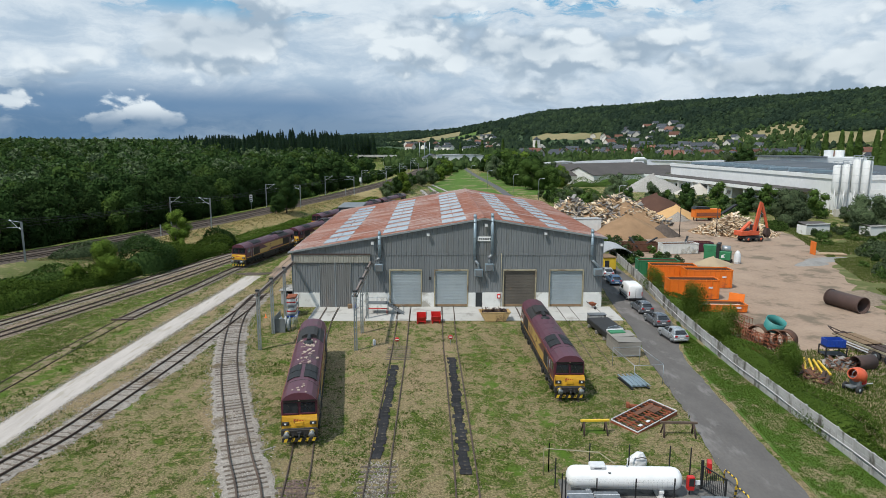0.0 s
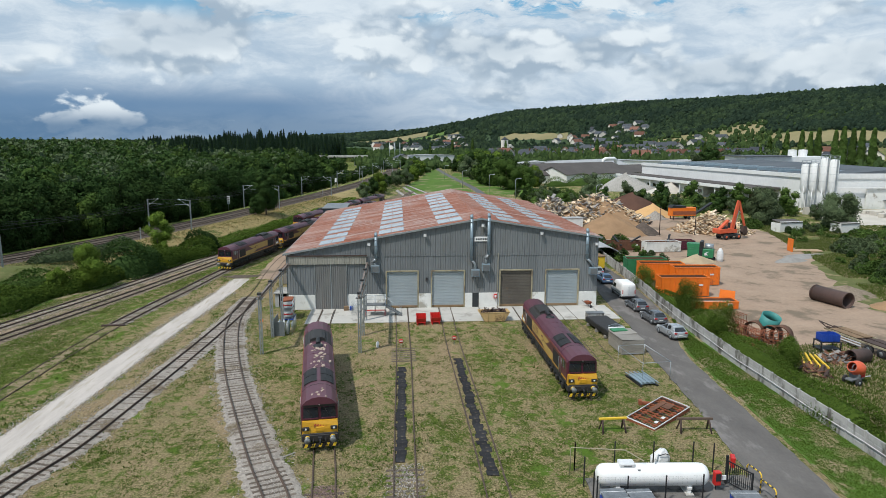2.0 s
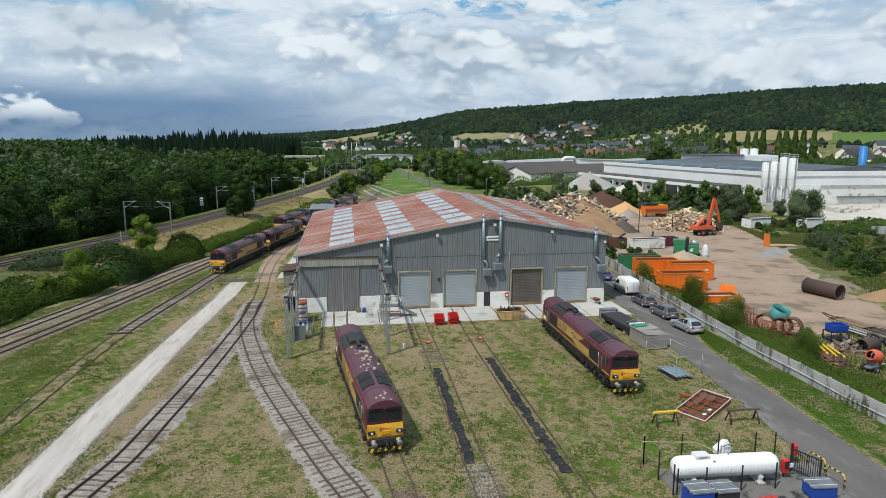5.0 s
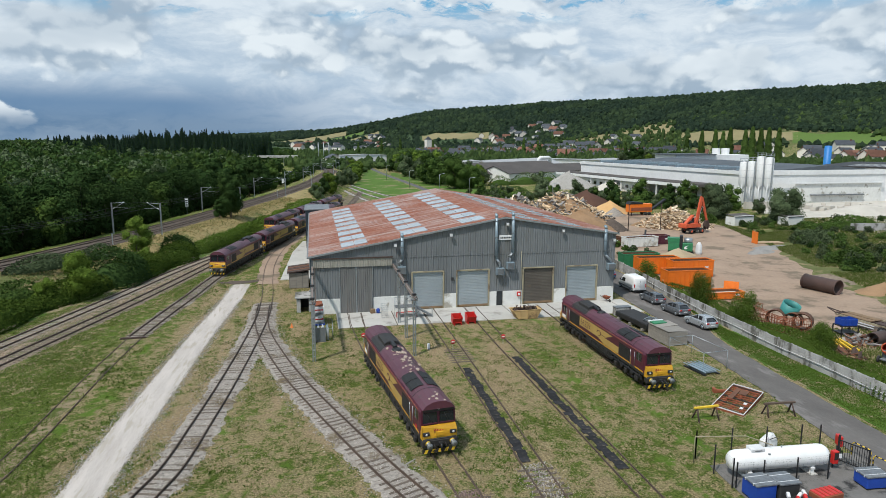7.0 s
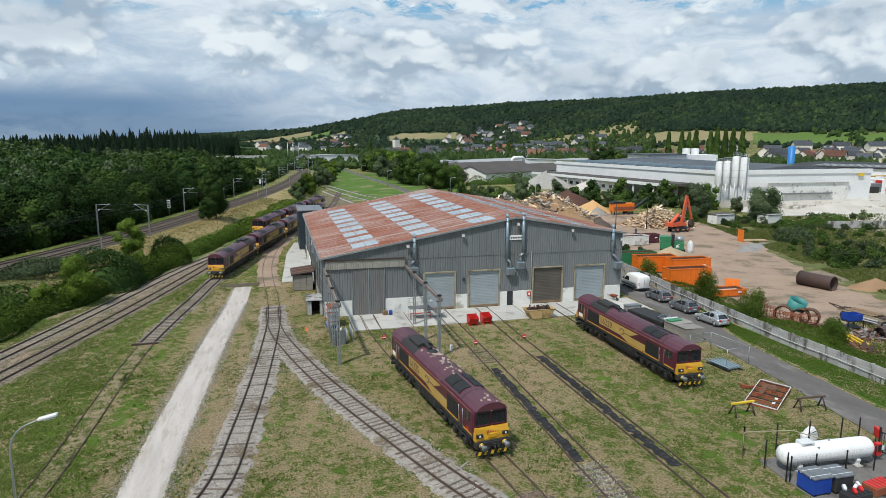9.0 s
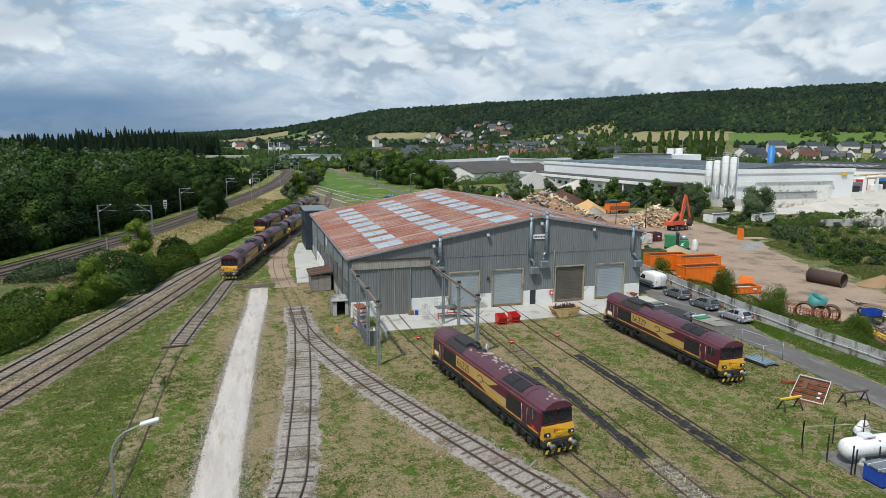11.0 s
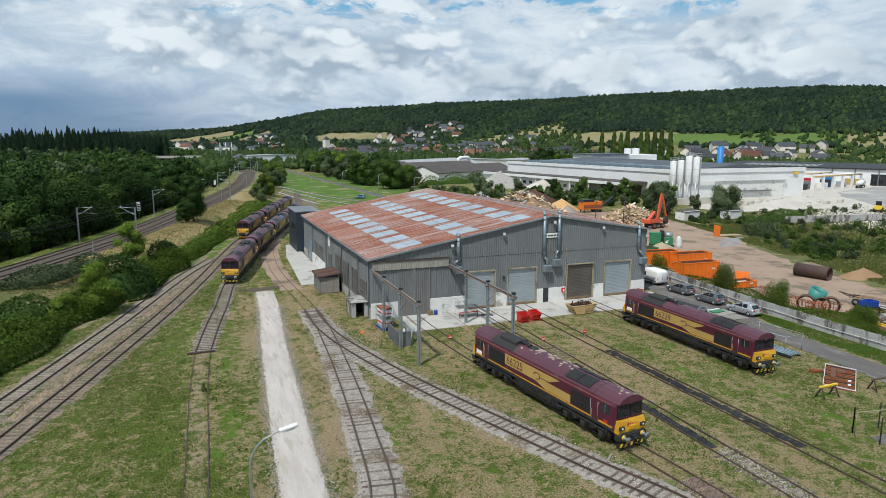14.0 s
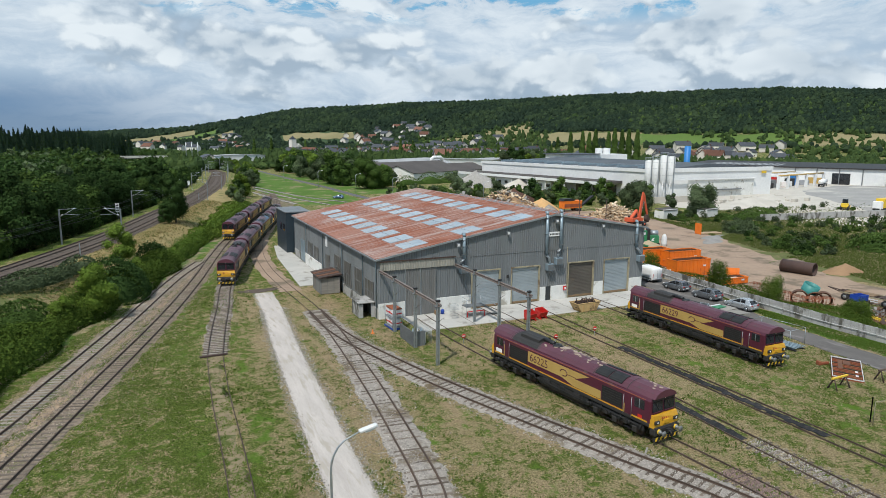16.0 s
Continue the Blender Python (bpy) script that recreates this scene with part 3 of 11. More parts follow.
# ---- building blocks ----
class Shape:
    """Gathers the corners and faces of one mesh; at(m) sets a pose for what follows."""

    def __init__(self):
        self.v, self.f, self.s = [], [], []
        self.m = Matrix()

    def at(self, m=None):
        self.m = m or Matrix()
        return self

    def put(self, verts, faces, smooth=False):
        k = len(self.v)
        self.v += [tuple(self.m @ Vector(p)) for p in verts]
        self.f += [tuple(i + k for i in f) for f in faces]
        self.s += [smooth] * len(faces)
        return self

    def box(self, x0, x1, y0, y1, z0, z1, bevel=0.0):
        if not bevel:
            v = [(x, y, z) for x in (x0, x1) for y in (y0, y1) for z in (z0, z1)]
            return self.put(v, [(0, 1, 3, 2), (4, 6, 7, 5), (0, 4, 5, 1), (2, 3, 7, 6), (0, 2, 6, 4), (1, 5, 7, 3)])
        c, h = ((x0 + x1) / 2, (y0 + y1) / 2, (z0 + z1) / 2), (abs(x1 - x0) / 2, abs(y1 - y0) / 2, abs(z1 - z0) / 2)
        b = min(bevel, *(q * 0.45 for q in h))
        v, ids = [], {}
        for sx in (-1, 1):
            for sy in (-1, 1):
                for sz in (-1, 1):
                    for a in range(3):
                        p = [s * (q - b) for s, q in zip((sx, sy, sz), h)]
                        p[a] = (sx, sy, sz)[a] * h[a]
                        ids[sx, sy, sz, a] = len(v)
                        v.append(tuple(p[i] + c[i] for i in range(3)))
        f = []
        for a in range(3):
            u, w = (a + 1) % 3, (a + 2) % 3
            for s in (-1, 1):
                ring = []
                for su, sw in ((-1, -1), (1, -1), (1, 1), (-1, 1)):
                    k = [0, 0, 0]
                    k[a], k[u], k[w] = s, su, sw
                    ring.append(ids[(*k, a)])
                f.append(tuple(ring if s > 0 else ring[::-1]))
            for su in (-1, 1):
                for sw in (-1, 1):
                    k0, k1 = [0, 0, 0], [0, 0, 0]
                    k0[a], k1[a] = -1, 1
                    k0[u] = k1[u] = su
                    k0[w] = k1[w] = sw
                    q = (ids[(*k0, u)], ids[(*k1, u)], ids[(*k1, w)], ids[(*k0, w)])
                    f.append(q if su * sw > 0 else q[::-1])
        for sx in (-1, 1):
            for sy in (-1, 1):
                for sz in (-1, 1):
                    q = tuple(ids[sx, sy, sz, a] for a in range(3))
                    f.append(q if sx * sy * sz > 0 else q[::-1])
        return self.put(v, f)

    def tube(self, path, r, n=8, r_end=None, caps=True, smooth=True):
        """A round bar along a list of points."""
        path = [Vector(p) for p in path]
        v, f = [], []
        for i, p in enumerate(path):
            d = (path[min(i + 1, len(path) - 1)] - path[max(i - 1, 0)]).normalized()
            side = d.cross(Vector((0, 0, 1)))
            side = side.normalized() if side.length > 0.01 else Vector((1, 0, 0))
            top = side.cross(d)
            q = r if r_end is None else r + (r_end - r) * i / (len(path) - 1)
            v += [p + (side * math.cos(a) + top * math.sin(a)) * q for a in (2 * math.pi * j / n for j in range(n))]
        for i in range(len(path) - 1):
            for j in range(n):
                a, b = i * n + j, i * n + (j + 1) % n
                f.append((a, b, b + n, a + n))
        self.put(v, f, smooth)
        if caps:
            k = len(self.v) - len(v)
            self.f += [tuple(k + j for j in range(n))[::-1], tuple(k + (len(path) - 1) * n + j for j in range(n))]
            self.s += [False, False]
        return self

    def prism(self, outline, a, b, axis="y"):
        """An outline in two axes pushed along the third from a to b."""
        n = len(outline)
        order = {"x": lambda u, w, t: (t, u, w), "y": lambda u, w, t: (u, t, w), "z": lambda u, w, t: (u, w, t)}[axis]
        v = [order(u, w, a) for u, w in outline] + [order(u, w, b) for u, w in outline]
        f = [tuple(range(n)), tuple(range(n, 2 * n))[::-1]] + [(i, i + n, (i + 1) % n + n, (i + 1) % n) for i in range(n)]
        return self.put(v, f)

    def lathe(self, profile, n=16, axis="z", smooth=True):
        """A profile of (radius, height) turned about an axis."""
        v, f = [], []
        for r, h in profile:
            for j in range(n):
                c, s = r * math.cos(2 * math.pi * j / n), r * math.sin(2 * math.pi * j / n)
                v.append({"z": (c, s, h), "y": (c, h, s), "x": (h, c, s)}[axis])
        for i in range(len(profile) - 1):
            for j in range(n):
                a, b = i * n + j, i * n + (j + 1) % n
                f.append((a, b, b + n, a + n))
        return self.put(v, f, smooth)

    def mesh(self, name):
        me = bpy.data.meshes.new(name)
        me.from_pydata(self.v, [], self.f)
        me.polygons.foreach_set("use_smooth", self.s)
        b = bmesh.new()
        b.from_mesh(me)
        bmesh.ops.recalc_face_normals(b, faces=b.faces)
        b.to_mesh(me)
        b.free()
        return me


def part(name, shape, material, parent, label=""):
    ob = new(name, shape.mesh(name) if isinstance(shape, Shape) else shape)
    if not ob.data.materials:
        ob.data.materials.append(MATS[material])
    ob.parent = parent
    return tagged(ob, label)


def thing(name, m, label, category, group="", kind=""):
    ob = new(name)
    ob.matrix_basis = m
    ob.empty_display_size = 0.3
    return tagged(ob, label, category, group, kind)


def structure(name, shape, material, label, category, m=None):
    ob = new(name, shape.mesh(name) if isinstance(shape, Shape) else shape)
    if not ob.data.materials:
        ob.data.materials.append(MATS[material])
    if m:
        ob.matrix_basis = m
    return tagged(ob, label, category, kind="structure")


def raw_mesh(name, v, f, material, smooth=False):
    """A mesh straight from number arrays: corners (n,3), faces (m,3 or 4)."""
    me = bpy.data.meshes.new(name)
    v, f = np.asarray(v, np.float32), np.asarray(f, np.int32)
    k = f.shape[1]
    me.vertices.add(len(v))
    me.vertices.foreach_set("co", v.ravel())
    me.loops.add(f.size)
    me.loops.foreach_set("vertex_index", f.ravel())
    me.polygons.add(len(f))
    me.polygons.foreach_set("loop_start", np.arange(0, f.size, k, dtype=np.int32))
    me.polygons.foreach_set("use_smooth", np.full(len(f), smooth))
    me.update(calc_edges=True)
    me.materials.append(MATS[material])
    return me


def spline(points, step):
    """Points every step metres along a smooth curve through the given ones."""
    p = [Vector((*q, 0)) if len(q) == 2 else Vector(q) for q in points]
    p = [p[0] * 2 - p[1]] + p + [p[-1] * 2 - p[-2]]
    fine = []
    for i in range(1, len(p) - 2):
        a, b, c, d = p[i - 1:i + 3]
        for j in range(24):
            t = j / 24
            fine.append(0.5 * (2 * b + (c - a) * t + (2 * a - 5 * b + 4 * c - d) * t * t + (3 * b - a - 3 * c + d) * t ** 3))
    fine.append(p[-2])
    out, left = [fine[0]], step
    for u, w in zip(fine, fine[1:]):
        length = (w - u).length
        while length >= left > 0:
            u = u + (w - u) * (left / length)
            length -= left
            out.append(u.copy())
            left = step
        left -= length
    return out


def headings(path):
    out = []
    for i in range(len(path)):
        d = path[min(i + 1, len(path) - 1)] - path[max(i - 1, 0)]
        out.append(d.normalized())
    return out


# ---- the land ----
MAIN_LINE = [(-108, 8), (-88, 60), (-69.2, 103), (-62.6, 118), (-50.4, 153.5), (-39.0, 199), (-32.3, 226), (-19.1, 296), (-10.9, 367), (-7.4, 400), (-8.3, 450), (-13, 505), (-30, 570)]
MAIN_PATH = spline(MAIN_LINE, 4.0)
MAIN_XY = np.array([(p.x, p.y) for p in MAIN_PATH])


def ease(a, b, t):
    t = np.clip((t - a) / (b - a), 0, 1)
    return t * t * (3 - 2 * t)


def land(x, y):
    """Height of the ground: flat yard, railway bank to the west, wooded hills beyond the town."""
    x, y = np.atleast_1d(np.asarray(x, float)), np.atleast_1d(np.asarray(y, float))
    z = np.zeros_like(x)
    near = (np.abs(x) < 260) & (y < 620)
    if near.any():
        d = np.full(near.sum(), 1e9)
        for qx, qy in MAIN_XY:
            d = np.minimum(d, np.hypot(x[near] - qx, y[near] - qy))
        z[near] = 2.9 * ease(15.5, 6.5, d) * ease(560, 380, y[near])
    r, az = np.hypot(x, y), np.degrees(np.arctan2(x, y))
    turn = (-180, -60, -45, -12, -5, 0, 5, 10, 20, 35, 50, 60, 90, 180)
    ridge = np.interp(az, turn, (3900, 3900, 3900, 3900, 3900, 2900, 2300, 1950, 1650, 1450, 1350, 1330, 1400, 3900))
    top = np.interp(az, turn, (8, 8, 9, 12, 40, 46, 72, 92, 104, 108, 107, 96, 80, 30))
    foot = np.where(az > 8, 0.50, 0.58) * ridge
    z = z + top * ease(0.0, 1.0, (r - foot) / (ridge - foot)) ** 1.15
    z = z + 5.0 * np.sin(x * 0.0041 + 1.0) * np.cos(y * 0.0037) * ease(700, 1300, r)
    z = np.where(r < 5200, z, np.minimum(z, 30))
    return z


def land1(x, y):
    return float(land(x, y)[0])


def build_ground():
    def axis(lo, hi, fine_lo, fine_hi, step):
        out = list(np.arange(fine_lo, fine_hi + 0.1, step))
        d, a, b = step, out[0], out[-1]
        while a > lo or b < hi:
            d *= 1.13
            if a > lo:
                a -= d
                out.insert(0, a)
            if b < hi:
                b += d
                out.append(b)
        return np.array(out)
    xs, ys = axis(-4700, 4700, -110, 70, 2.6), axis(-1500, 4800, 20, 260, 3.2)
    X, Y = np.meshgrid(xs, ys)
    Z = land(X.ravel(), Y.ravel())
    v = np.stack([X.ravel(), Y.ravel(), Z], 1)
    nx, ny = len(xs), len(ys)
    i = np.arange((nx - 1) * (ny - 1))
    a = (i // (nx - 1)) * nx + i % (nx - 1)
    f = np.stack([a, a + 1, a + 1 + nx, a + nx], 1)
    structure("ground", raw_mesh("ground", v, f, "yard_grass", True), "yard_grass", "patchy green and straw-coloured grass ground with bare soil", "ground")


build_ground()
rough = random.Random(5)


def strip(name, points, left, right, material, label, category, lift=0.03, step=1.0, jitter=0.0, cross=4, clip=None):
    """A band of ground that follows a line; left and right are its half widths."""
    path = spline(points, step)
    v, f = [], []
    n = cross + 1
    for i, (p, d) in enumerate(zip(path, headings(path))):
        side = Vector((d.y, -d.x, 0))
        t = i / (len(path) - 1)
        l = float(np.interp(t, np.linspace(0, 1, len(left)), left)) + rough.uniform(-jitter, jitter)
        r = float(np.interp(t, np.linspace(0, 1, len(right)), right)) + rough.uniform(-jitter, jitter)
        for j in range(n):
            q = p + side * (-l + (l + r) * j / cross)
            edge = j in (0, cross)
            v.append((q.x, q.y, land1(q.x, q.y) + (lift if not edge else -0.03)))
    for i in range(len(path) - 1):
        for j in range(cross):
            a = i * n + j
            f.append((a, a + 1, a + 1 + n, a + n))
    return structure(name, raw_mesh(name, v, f, material, True), material, label, category)


def plate(name, outline, z, material, label, category, jitter=0.0, step=1.5, thick=0.15):
    """A flat piece of ground or paving with the given outline, its edge broken up by jitter."""
    pts = []
    for (x0, y0), (x1, y1) in zip(outline, outline[1:] + outline[:1]):
        k = max(1, int(math.hypot(x1 - x0, y1 - y0) / step)) if jitter else 1
        for i in range(k):
            pts.append((x0 + (x1 - x0) * i / k + rough.uniform(-jitter, jitter), y0 + (y1 - y0) * i / k + rough.uniform(-jitter, jitter)))
    return structure(name, Shape().prism(pts, z - thick, z, "z"), material, label, category)


# yards, roads and paving
strip("gravel_road", [(-34.0, 22), (-33.25, 38), (-32.9, 47), (-32.5, 55), (-31.9, 65), (-31.1, 78), (-29.7, 95), (-29.3, 104.5)],
      [1.72, 1.70, 1.62, 1.55, 1.4], [1.72, 1.70, 1.62, 1.55, 1.4], "gravel_road", "pale grey compacted gravel track across the grass", "road", 0.045, 0.10, 0.09, 6)
plate("road_end", [(-33.2, 106.6), (-30, 107.2), (-26.2, 107.4), (-26.4, 106.2), (-28.4, 105.4), (-30.6, 104.9), (-32.4, 105.6)], 0.035, "ballast_dark", "dark wet soil where the gravel track ends", "ground", 0.25, 0.8)
plate("asphalt_road", [(16.8, 20), (19.6, 38.7), (21.2, 50), (22.3, 62.7), (24.1, 74), (24.4, 77.6), (24.8, 84.5), (26.4, 97.6), (28.0, 125), (33.3, 125), (32.6, 97.6), (31.2, 84), (30.0, 77), (28.6, 71.5), (27.0, 66.8), (26.1, 62.7), (25.1, 50), (24.2, 38.7), (21.9, 20)],
      0.045, "asphalt", "worn grey asphalt access road beside the depot", "road", 0.09, 0.8)
plate("green_verge", [(22.4, 20), (24.7, 38.7), (25.6, 50), (26.5, 62.7), (27.3, 66.8), (28.9, 71.5), (30.3, 76), (30.9, 76), (30.2, 62), (30.2, 20)], 0.03, "bright_grass", "bright green grass verge along the wall", "grass", 0.12, 0.8)
plate("yard_floor", [(34.4, 60), (34.5, 63), (38.0, 76), (37.0, 84), (33.6, 92), (34.2, 104), (37, 126), (35, 150), (33, 185), (42, 203), (66, 196), (78, 184), (87, 168), (87, 148), (85, 132), (80, 127), (72, 111), (65, 95.6), (60.5, 84), (58, 72), (58, 64), (50, 58), (42, 59)],
      0.04, "yard_dirt", "sandy brown trodden earth of the recycling yard", "ground", 0.9, 2.0)
plate("wall_scrub", [(31.2, 24), (31.4, 50), (32.2, 66), (34.3, 66), (34.5, 60.5), (42, 59.5), (50, 58.5), (57, 64.5), (70, 62), (70, 24)], 0.025, "rough_scrub", "weedy rough ground behind the wall", "ground", 0.5, 1.5)
plate("tank_yard", [(7.6, 20), (8.4, 39.6), (17.4, 39.4), (19.7, 39.2), (17.0, 20)], 0.05, "wet_asphalt", "grey tarmac of the gas tank compound with dark wet stains", "pavement", 0.06, 0.8)
plate("scrub_floor", [(58.5, 78), (61, 96), (66, 110), (80, 128), (100, 150), (140, 165), (150, 120), (120, 70), (70, 55), (60, 66)], 0.025, "rough_scrub", "rough weedy ground with bare patches", "ground", 1.2, 2.5)
plate("factory_forecourt", [(112, 134), (118, 176), (126, 200), (200, 206), (206, 300), (252, 300), (316, 160), (316, 100), (200, 105), (130, 116)], 0.03, "pale_gravel", "pale dusty gravel forecourt of the factory", "ground", 1.5, 5.0)
plate("factory_tarmac", [(168, 143), (196, 178), (208, 194), (226, 210), (272, 226), (286, 222), (312, 166), (300, 120), (190, 122)], 0.06, "dusty_tarmac", "dusty grey tarmac lorry park", "pavement", 0.8, 5.0)
strip("west_verge", [(-60.2, 107), (-55.5, 118), (-45.8, 145), (-33, 196), (-26, 224), (-14, 280)], [4.0, 4.5, 4.5, 4.5, 4], [3.8, 5, 5.5, 5, 4], "dry_grass", "straw-dry grass slope below the main line", "grass", 0.05, 2.0, 0.6, 6)
strip("herb_slope", [(-84, 50), (-74, 74), (-64.5, 97), (-58.5, 111)], [5.5, 5.0, 4.5, 3.0], [5.0, 6.0, 6.5, 3.0], "rough_scrub", "weedy green slope between hedge and main line", "grass", 0.06, 2.0, 0.6, 6)
strip("siding_verge", [(-62, 62), (-55.8, 84), (-49.0, 103), (-43.0, 121), (-36, 142), (-30, 163), (-20, 200)], [2.2, 1.9, 1.7, 1.7, 1.5], [2.4, 1.9, 1.6, 1.6, 1.2], "bright_grass", "bright green grass edge beside the siding", "grass", 0.035, 1.5, 0.35)
plate("north_green", [(-2, 300), (4, 226), (26, 226), (28.5, 263), (28, 310), (26, 397), (24, 480), (18, 480), (10, 380)], 0.03, "meadow", "bright green meadow beyond the depot", "grass", 0.6, 4.0)
plate("north_green_far", [(33, 263), (33, 310), (29.5, 403), (34, 440), (60, 330), (58, 262)], 0.03, "meadow", "bright green meadow beyond the lane", "grass", 0.6, 4.0)
strip("north_lane", [(37, 205), (32.5, 235), (31, 263), (30.7, 312), (27.6, 400), (26, 486), (28, 560)], [1.9], [1.9], "asphalt_far", "narrow grey lane through the meadow", "road", 0.06, 3.0, 0.05)
strip("north_sidings_bed", [(-12, 200), (-6, 236), (2, 270), (8, 330)], [4, 7, 7, 3], [7, 10, 9, 3], "track_soil", "weedy stony ground of the north sidings", "ground", 0.02, 2.0, 0.4, 6)


def field_edges(az0, az1, near, far, az):
    """Distances between which a field lies at a bearing; near and far each run from one side to the other."""
    t = (az - az0) / (az1 - az0)
    return t, t, near[0] + (near[1] - near[0]) * t, far[0] + (far[1] - far[0]) * t


def hill_field(name, az0, az1, near, far, material, label):
    """A field laid on the hillside between two bearings and two distances."""
    na, nr = 30, 14
    v, f = [], []
    for i in range(na + 1):
        for j in range(nr + 1):
            a = az0 + (az1 - az0) * i / na
            t, t, r0, r1 = field_edges(az0, az1, near, far, a)
            wob = (0.06 * (r1 - r0) + 2) * math.sin(i * 0.8 + near[0]) * (1 if j in (0, nr) else 0.3)
            r = r0 + (r1 - r0) * j / nr + wob
            x, y = r * math.sin(radians(a)), r * math.cos(radians(a))
            v.append((x, y, land1(x, y) + 0.9))
    for i in range(na):
        for j in range(nr):
            a = i * (nr + 1) + j
            f.append((a, a + 1, a + nr + 2, a + nr + 1))
    structure(name, raw_mesh(name, v, f, material, True), material, label, "field")


FIELDS = [("straw_field_1", 8.8, 14.6, (1335, 1225), (1420, 1300), "field_straw"), ("straw_field_2", 22.0, 29.8, (1045, 1010), (1085, 1150), "field_straw"), ("straw_field_3", 30.3, 39.0, (970, 935), (1055, 990), "field_straw"),
          ("green_field_1", 38.6, 51.0, (912, 872), (982, 932), "field_green"), ("straw_field_4", 51.2, 62, (870, 850), (935, 930), "field_straw"), ("green_field_2", 20.0, 23.5, (1075, 1030), (1105, 1050), "field_green"),
          ("straw_field_5", -4, 2.5, (2350, 2150), (2700, 2400), "field_straw"), ("straw_field_6", 2.8, 5.2, (1800, 1750), (1900, 1850), "field_straw"), ("green_field_3", -3.5, 4, (2080, 1950), (2250, 2060), "field_green")]
for fname, a0, a1, q0, q1, fm in FIELDS:
    hill_field(fname, a0, a1, q0, q1, fm, "pale straw stubble field on the hillside" if "straw" in fname else "smooth green meadow on the hillside")


# ---- railway tracks ----
RAIL = [(-0.070, 0.0), (0.070, 0.0), (0.062, 0.02), (0.012, 0.035), (0.012, 0.105), (0.036, 0.118), (0.036, 0.150), (-0.036, 0.150), (-0.036, 0.118), (-0.012, 0.105), (-0.012, 0.035), (-0.062, 0.02)]


def rail_mesh(name, path, offset, z, material, profile):
    v, f = [], []
    n = len(profile)
    for p, d in zip(path, headings(path)):
        side = Vector((d.y, -d.x, 0))
        for u, w in profile:
            q = p + side * (offset + u)
            v.append((q.x, q.y, p.z + z + w))
    for i in range(len(path) - 1):
        for j in range(n):
            a, b = i * n + j, i * n + (j + 1) % n
            f.append((a, b, b + n, a + n))
    return raw_mesh(name, v, f, material)


SLEEPERS = {}


def sleeper_mesh(material):
    if material not in SLEEPERS:
        me = Shape().box(-1.28, 1.28, -0.12, 0.12, -0.11, 0.0, 0.015).mesh("sleeper")
        me.materials.append(MATS[material])
        SLEEPERS[material] = me
    return SLEEPERS[material]


def track(name, points, label, bed=None, bed_half=1.7, sleepers=None, rail_z=0.03, gap=0.62, rail="rail_steel", pieces=True, sunk=0.0, bed_z=0.06, base=0.0, jitter=0.1, bed_range=(0, 1), step=1.2, piece_end=1e9, bury=0.0):
    """Two rails, their sleepers and a bed of stone."""
    path = [p + Vector((0, 0, base)) for p in spline(points, step)]
    t = thing(name, Matrix(), label, "railway track", kind="structure")
    for s in (-1, 1):
        part("rail", rail_mesh("rail", path, s * 0.752, rail_z, rail, RAIL), rail, t)
    if bed:
        v, f = [], []
        k = 5
        use = path[int(len(path) * bed_range[0]):max(int(len(path) * bed_range[1]), 2)]
        for p, d in zip(use, headings(use)):
            side = Vector((d.y, -d.x, 0))
            for j, (w, h) in enumerate(((-1, -0.05), (-0.78, 1.0), (0, 1.0), (0.78, 1.0), (1, -0.05))):
                q = p + side * (w * (bed_half + rough.uniform(-jitter, jitter)))
                v.append((q.x, q.y, p.z + bed_z * h + rough.uniform(-0.012, 0.012)))
        for i in range(len(use) - 1):
            for j in range(k - 1):
                a = i * k + j
                f.append((a, a + 1, a + 1 + k, a + k))
        part("track_bed", raw_mesh("track_bed", v, f, bed, True), bed, t)
    if sleepers:
        spots = [p + Vector((0, 0, base)) for p in spline(points, gap)]
        turns = headings(spots)
        rest = Shape()
        for p, d in zip(spots, turns):
            z = rail_z - 0.004 - sunk
            if pieces and p.y < piece_end:
                ob = new("sleeper", sleeper_mesh(sleepers))
                ob.parent = t
                ob.matrix_basis = Matrix.Translation(p + Vector((rough.uniform(-0.03, 0.03), 0, z + rough.uniform(-0.008, 0.008) - bury * rough.random() ** 1.5))) @ Matrix.Rotation(math.atan2(-d.x, d.y) + rough.uniform(-0.02, 0.02), 4, "Z")
            else:
                rest.at(Matrix.Translation(p + Vector((0, 0, z))) @ Matrix.Rotation(math.atan2(-d.x, d.y), 4, "Z")).box(-1.25, 1.25, -0.12, 0.12, -0.1, 0.0)
        if rest.v:
            tagged(part("far_sleepers", rest, sleepers, t), kind="stuff")
    return t


# ---- the depot hall ----
HX0, HX1, HY0, HY1, RIDGE = -18.5, 23.0, 84.5, 134.5, 7.0
EAVE_W, EAVE_E, TOP = 7.55, 9.45, 12.0


def roof_z(x):
    return EAVE_W + (TOP - EAVE_W) * (x - HX0) / (RIDGE - HX0) if x < RIDGE else TOP + (EAVE_E - TOP) * (x - RIDGE) / (HX1 - RIDGE)


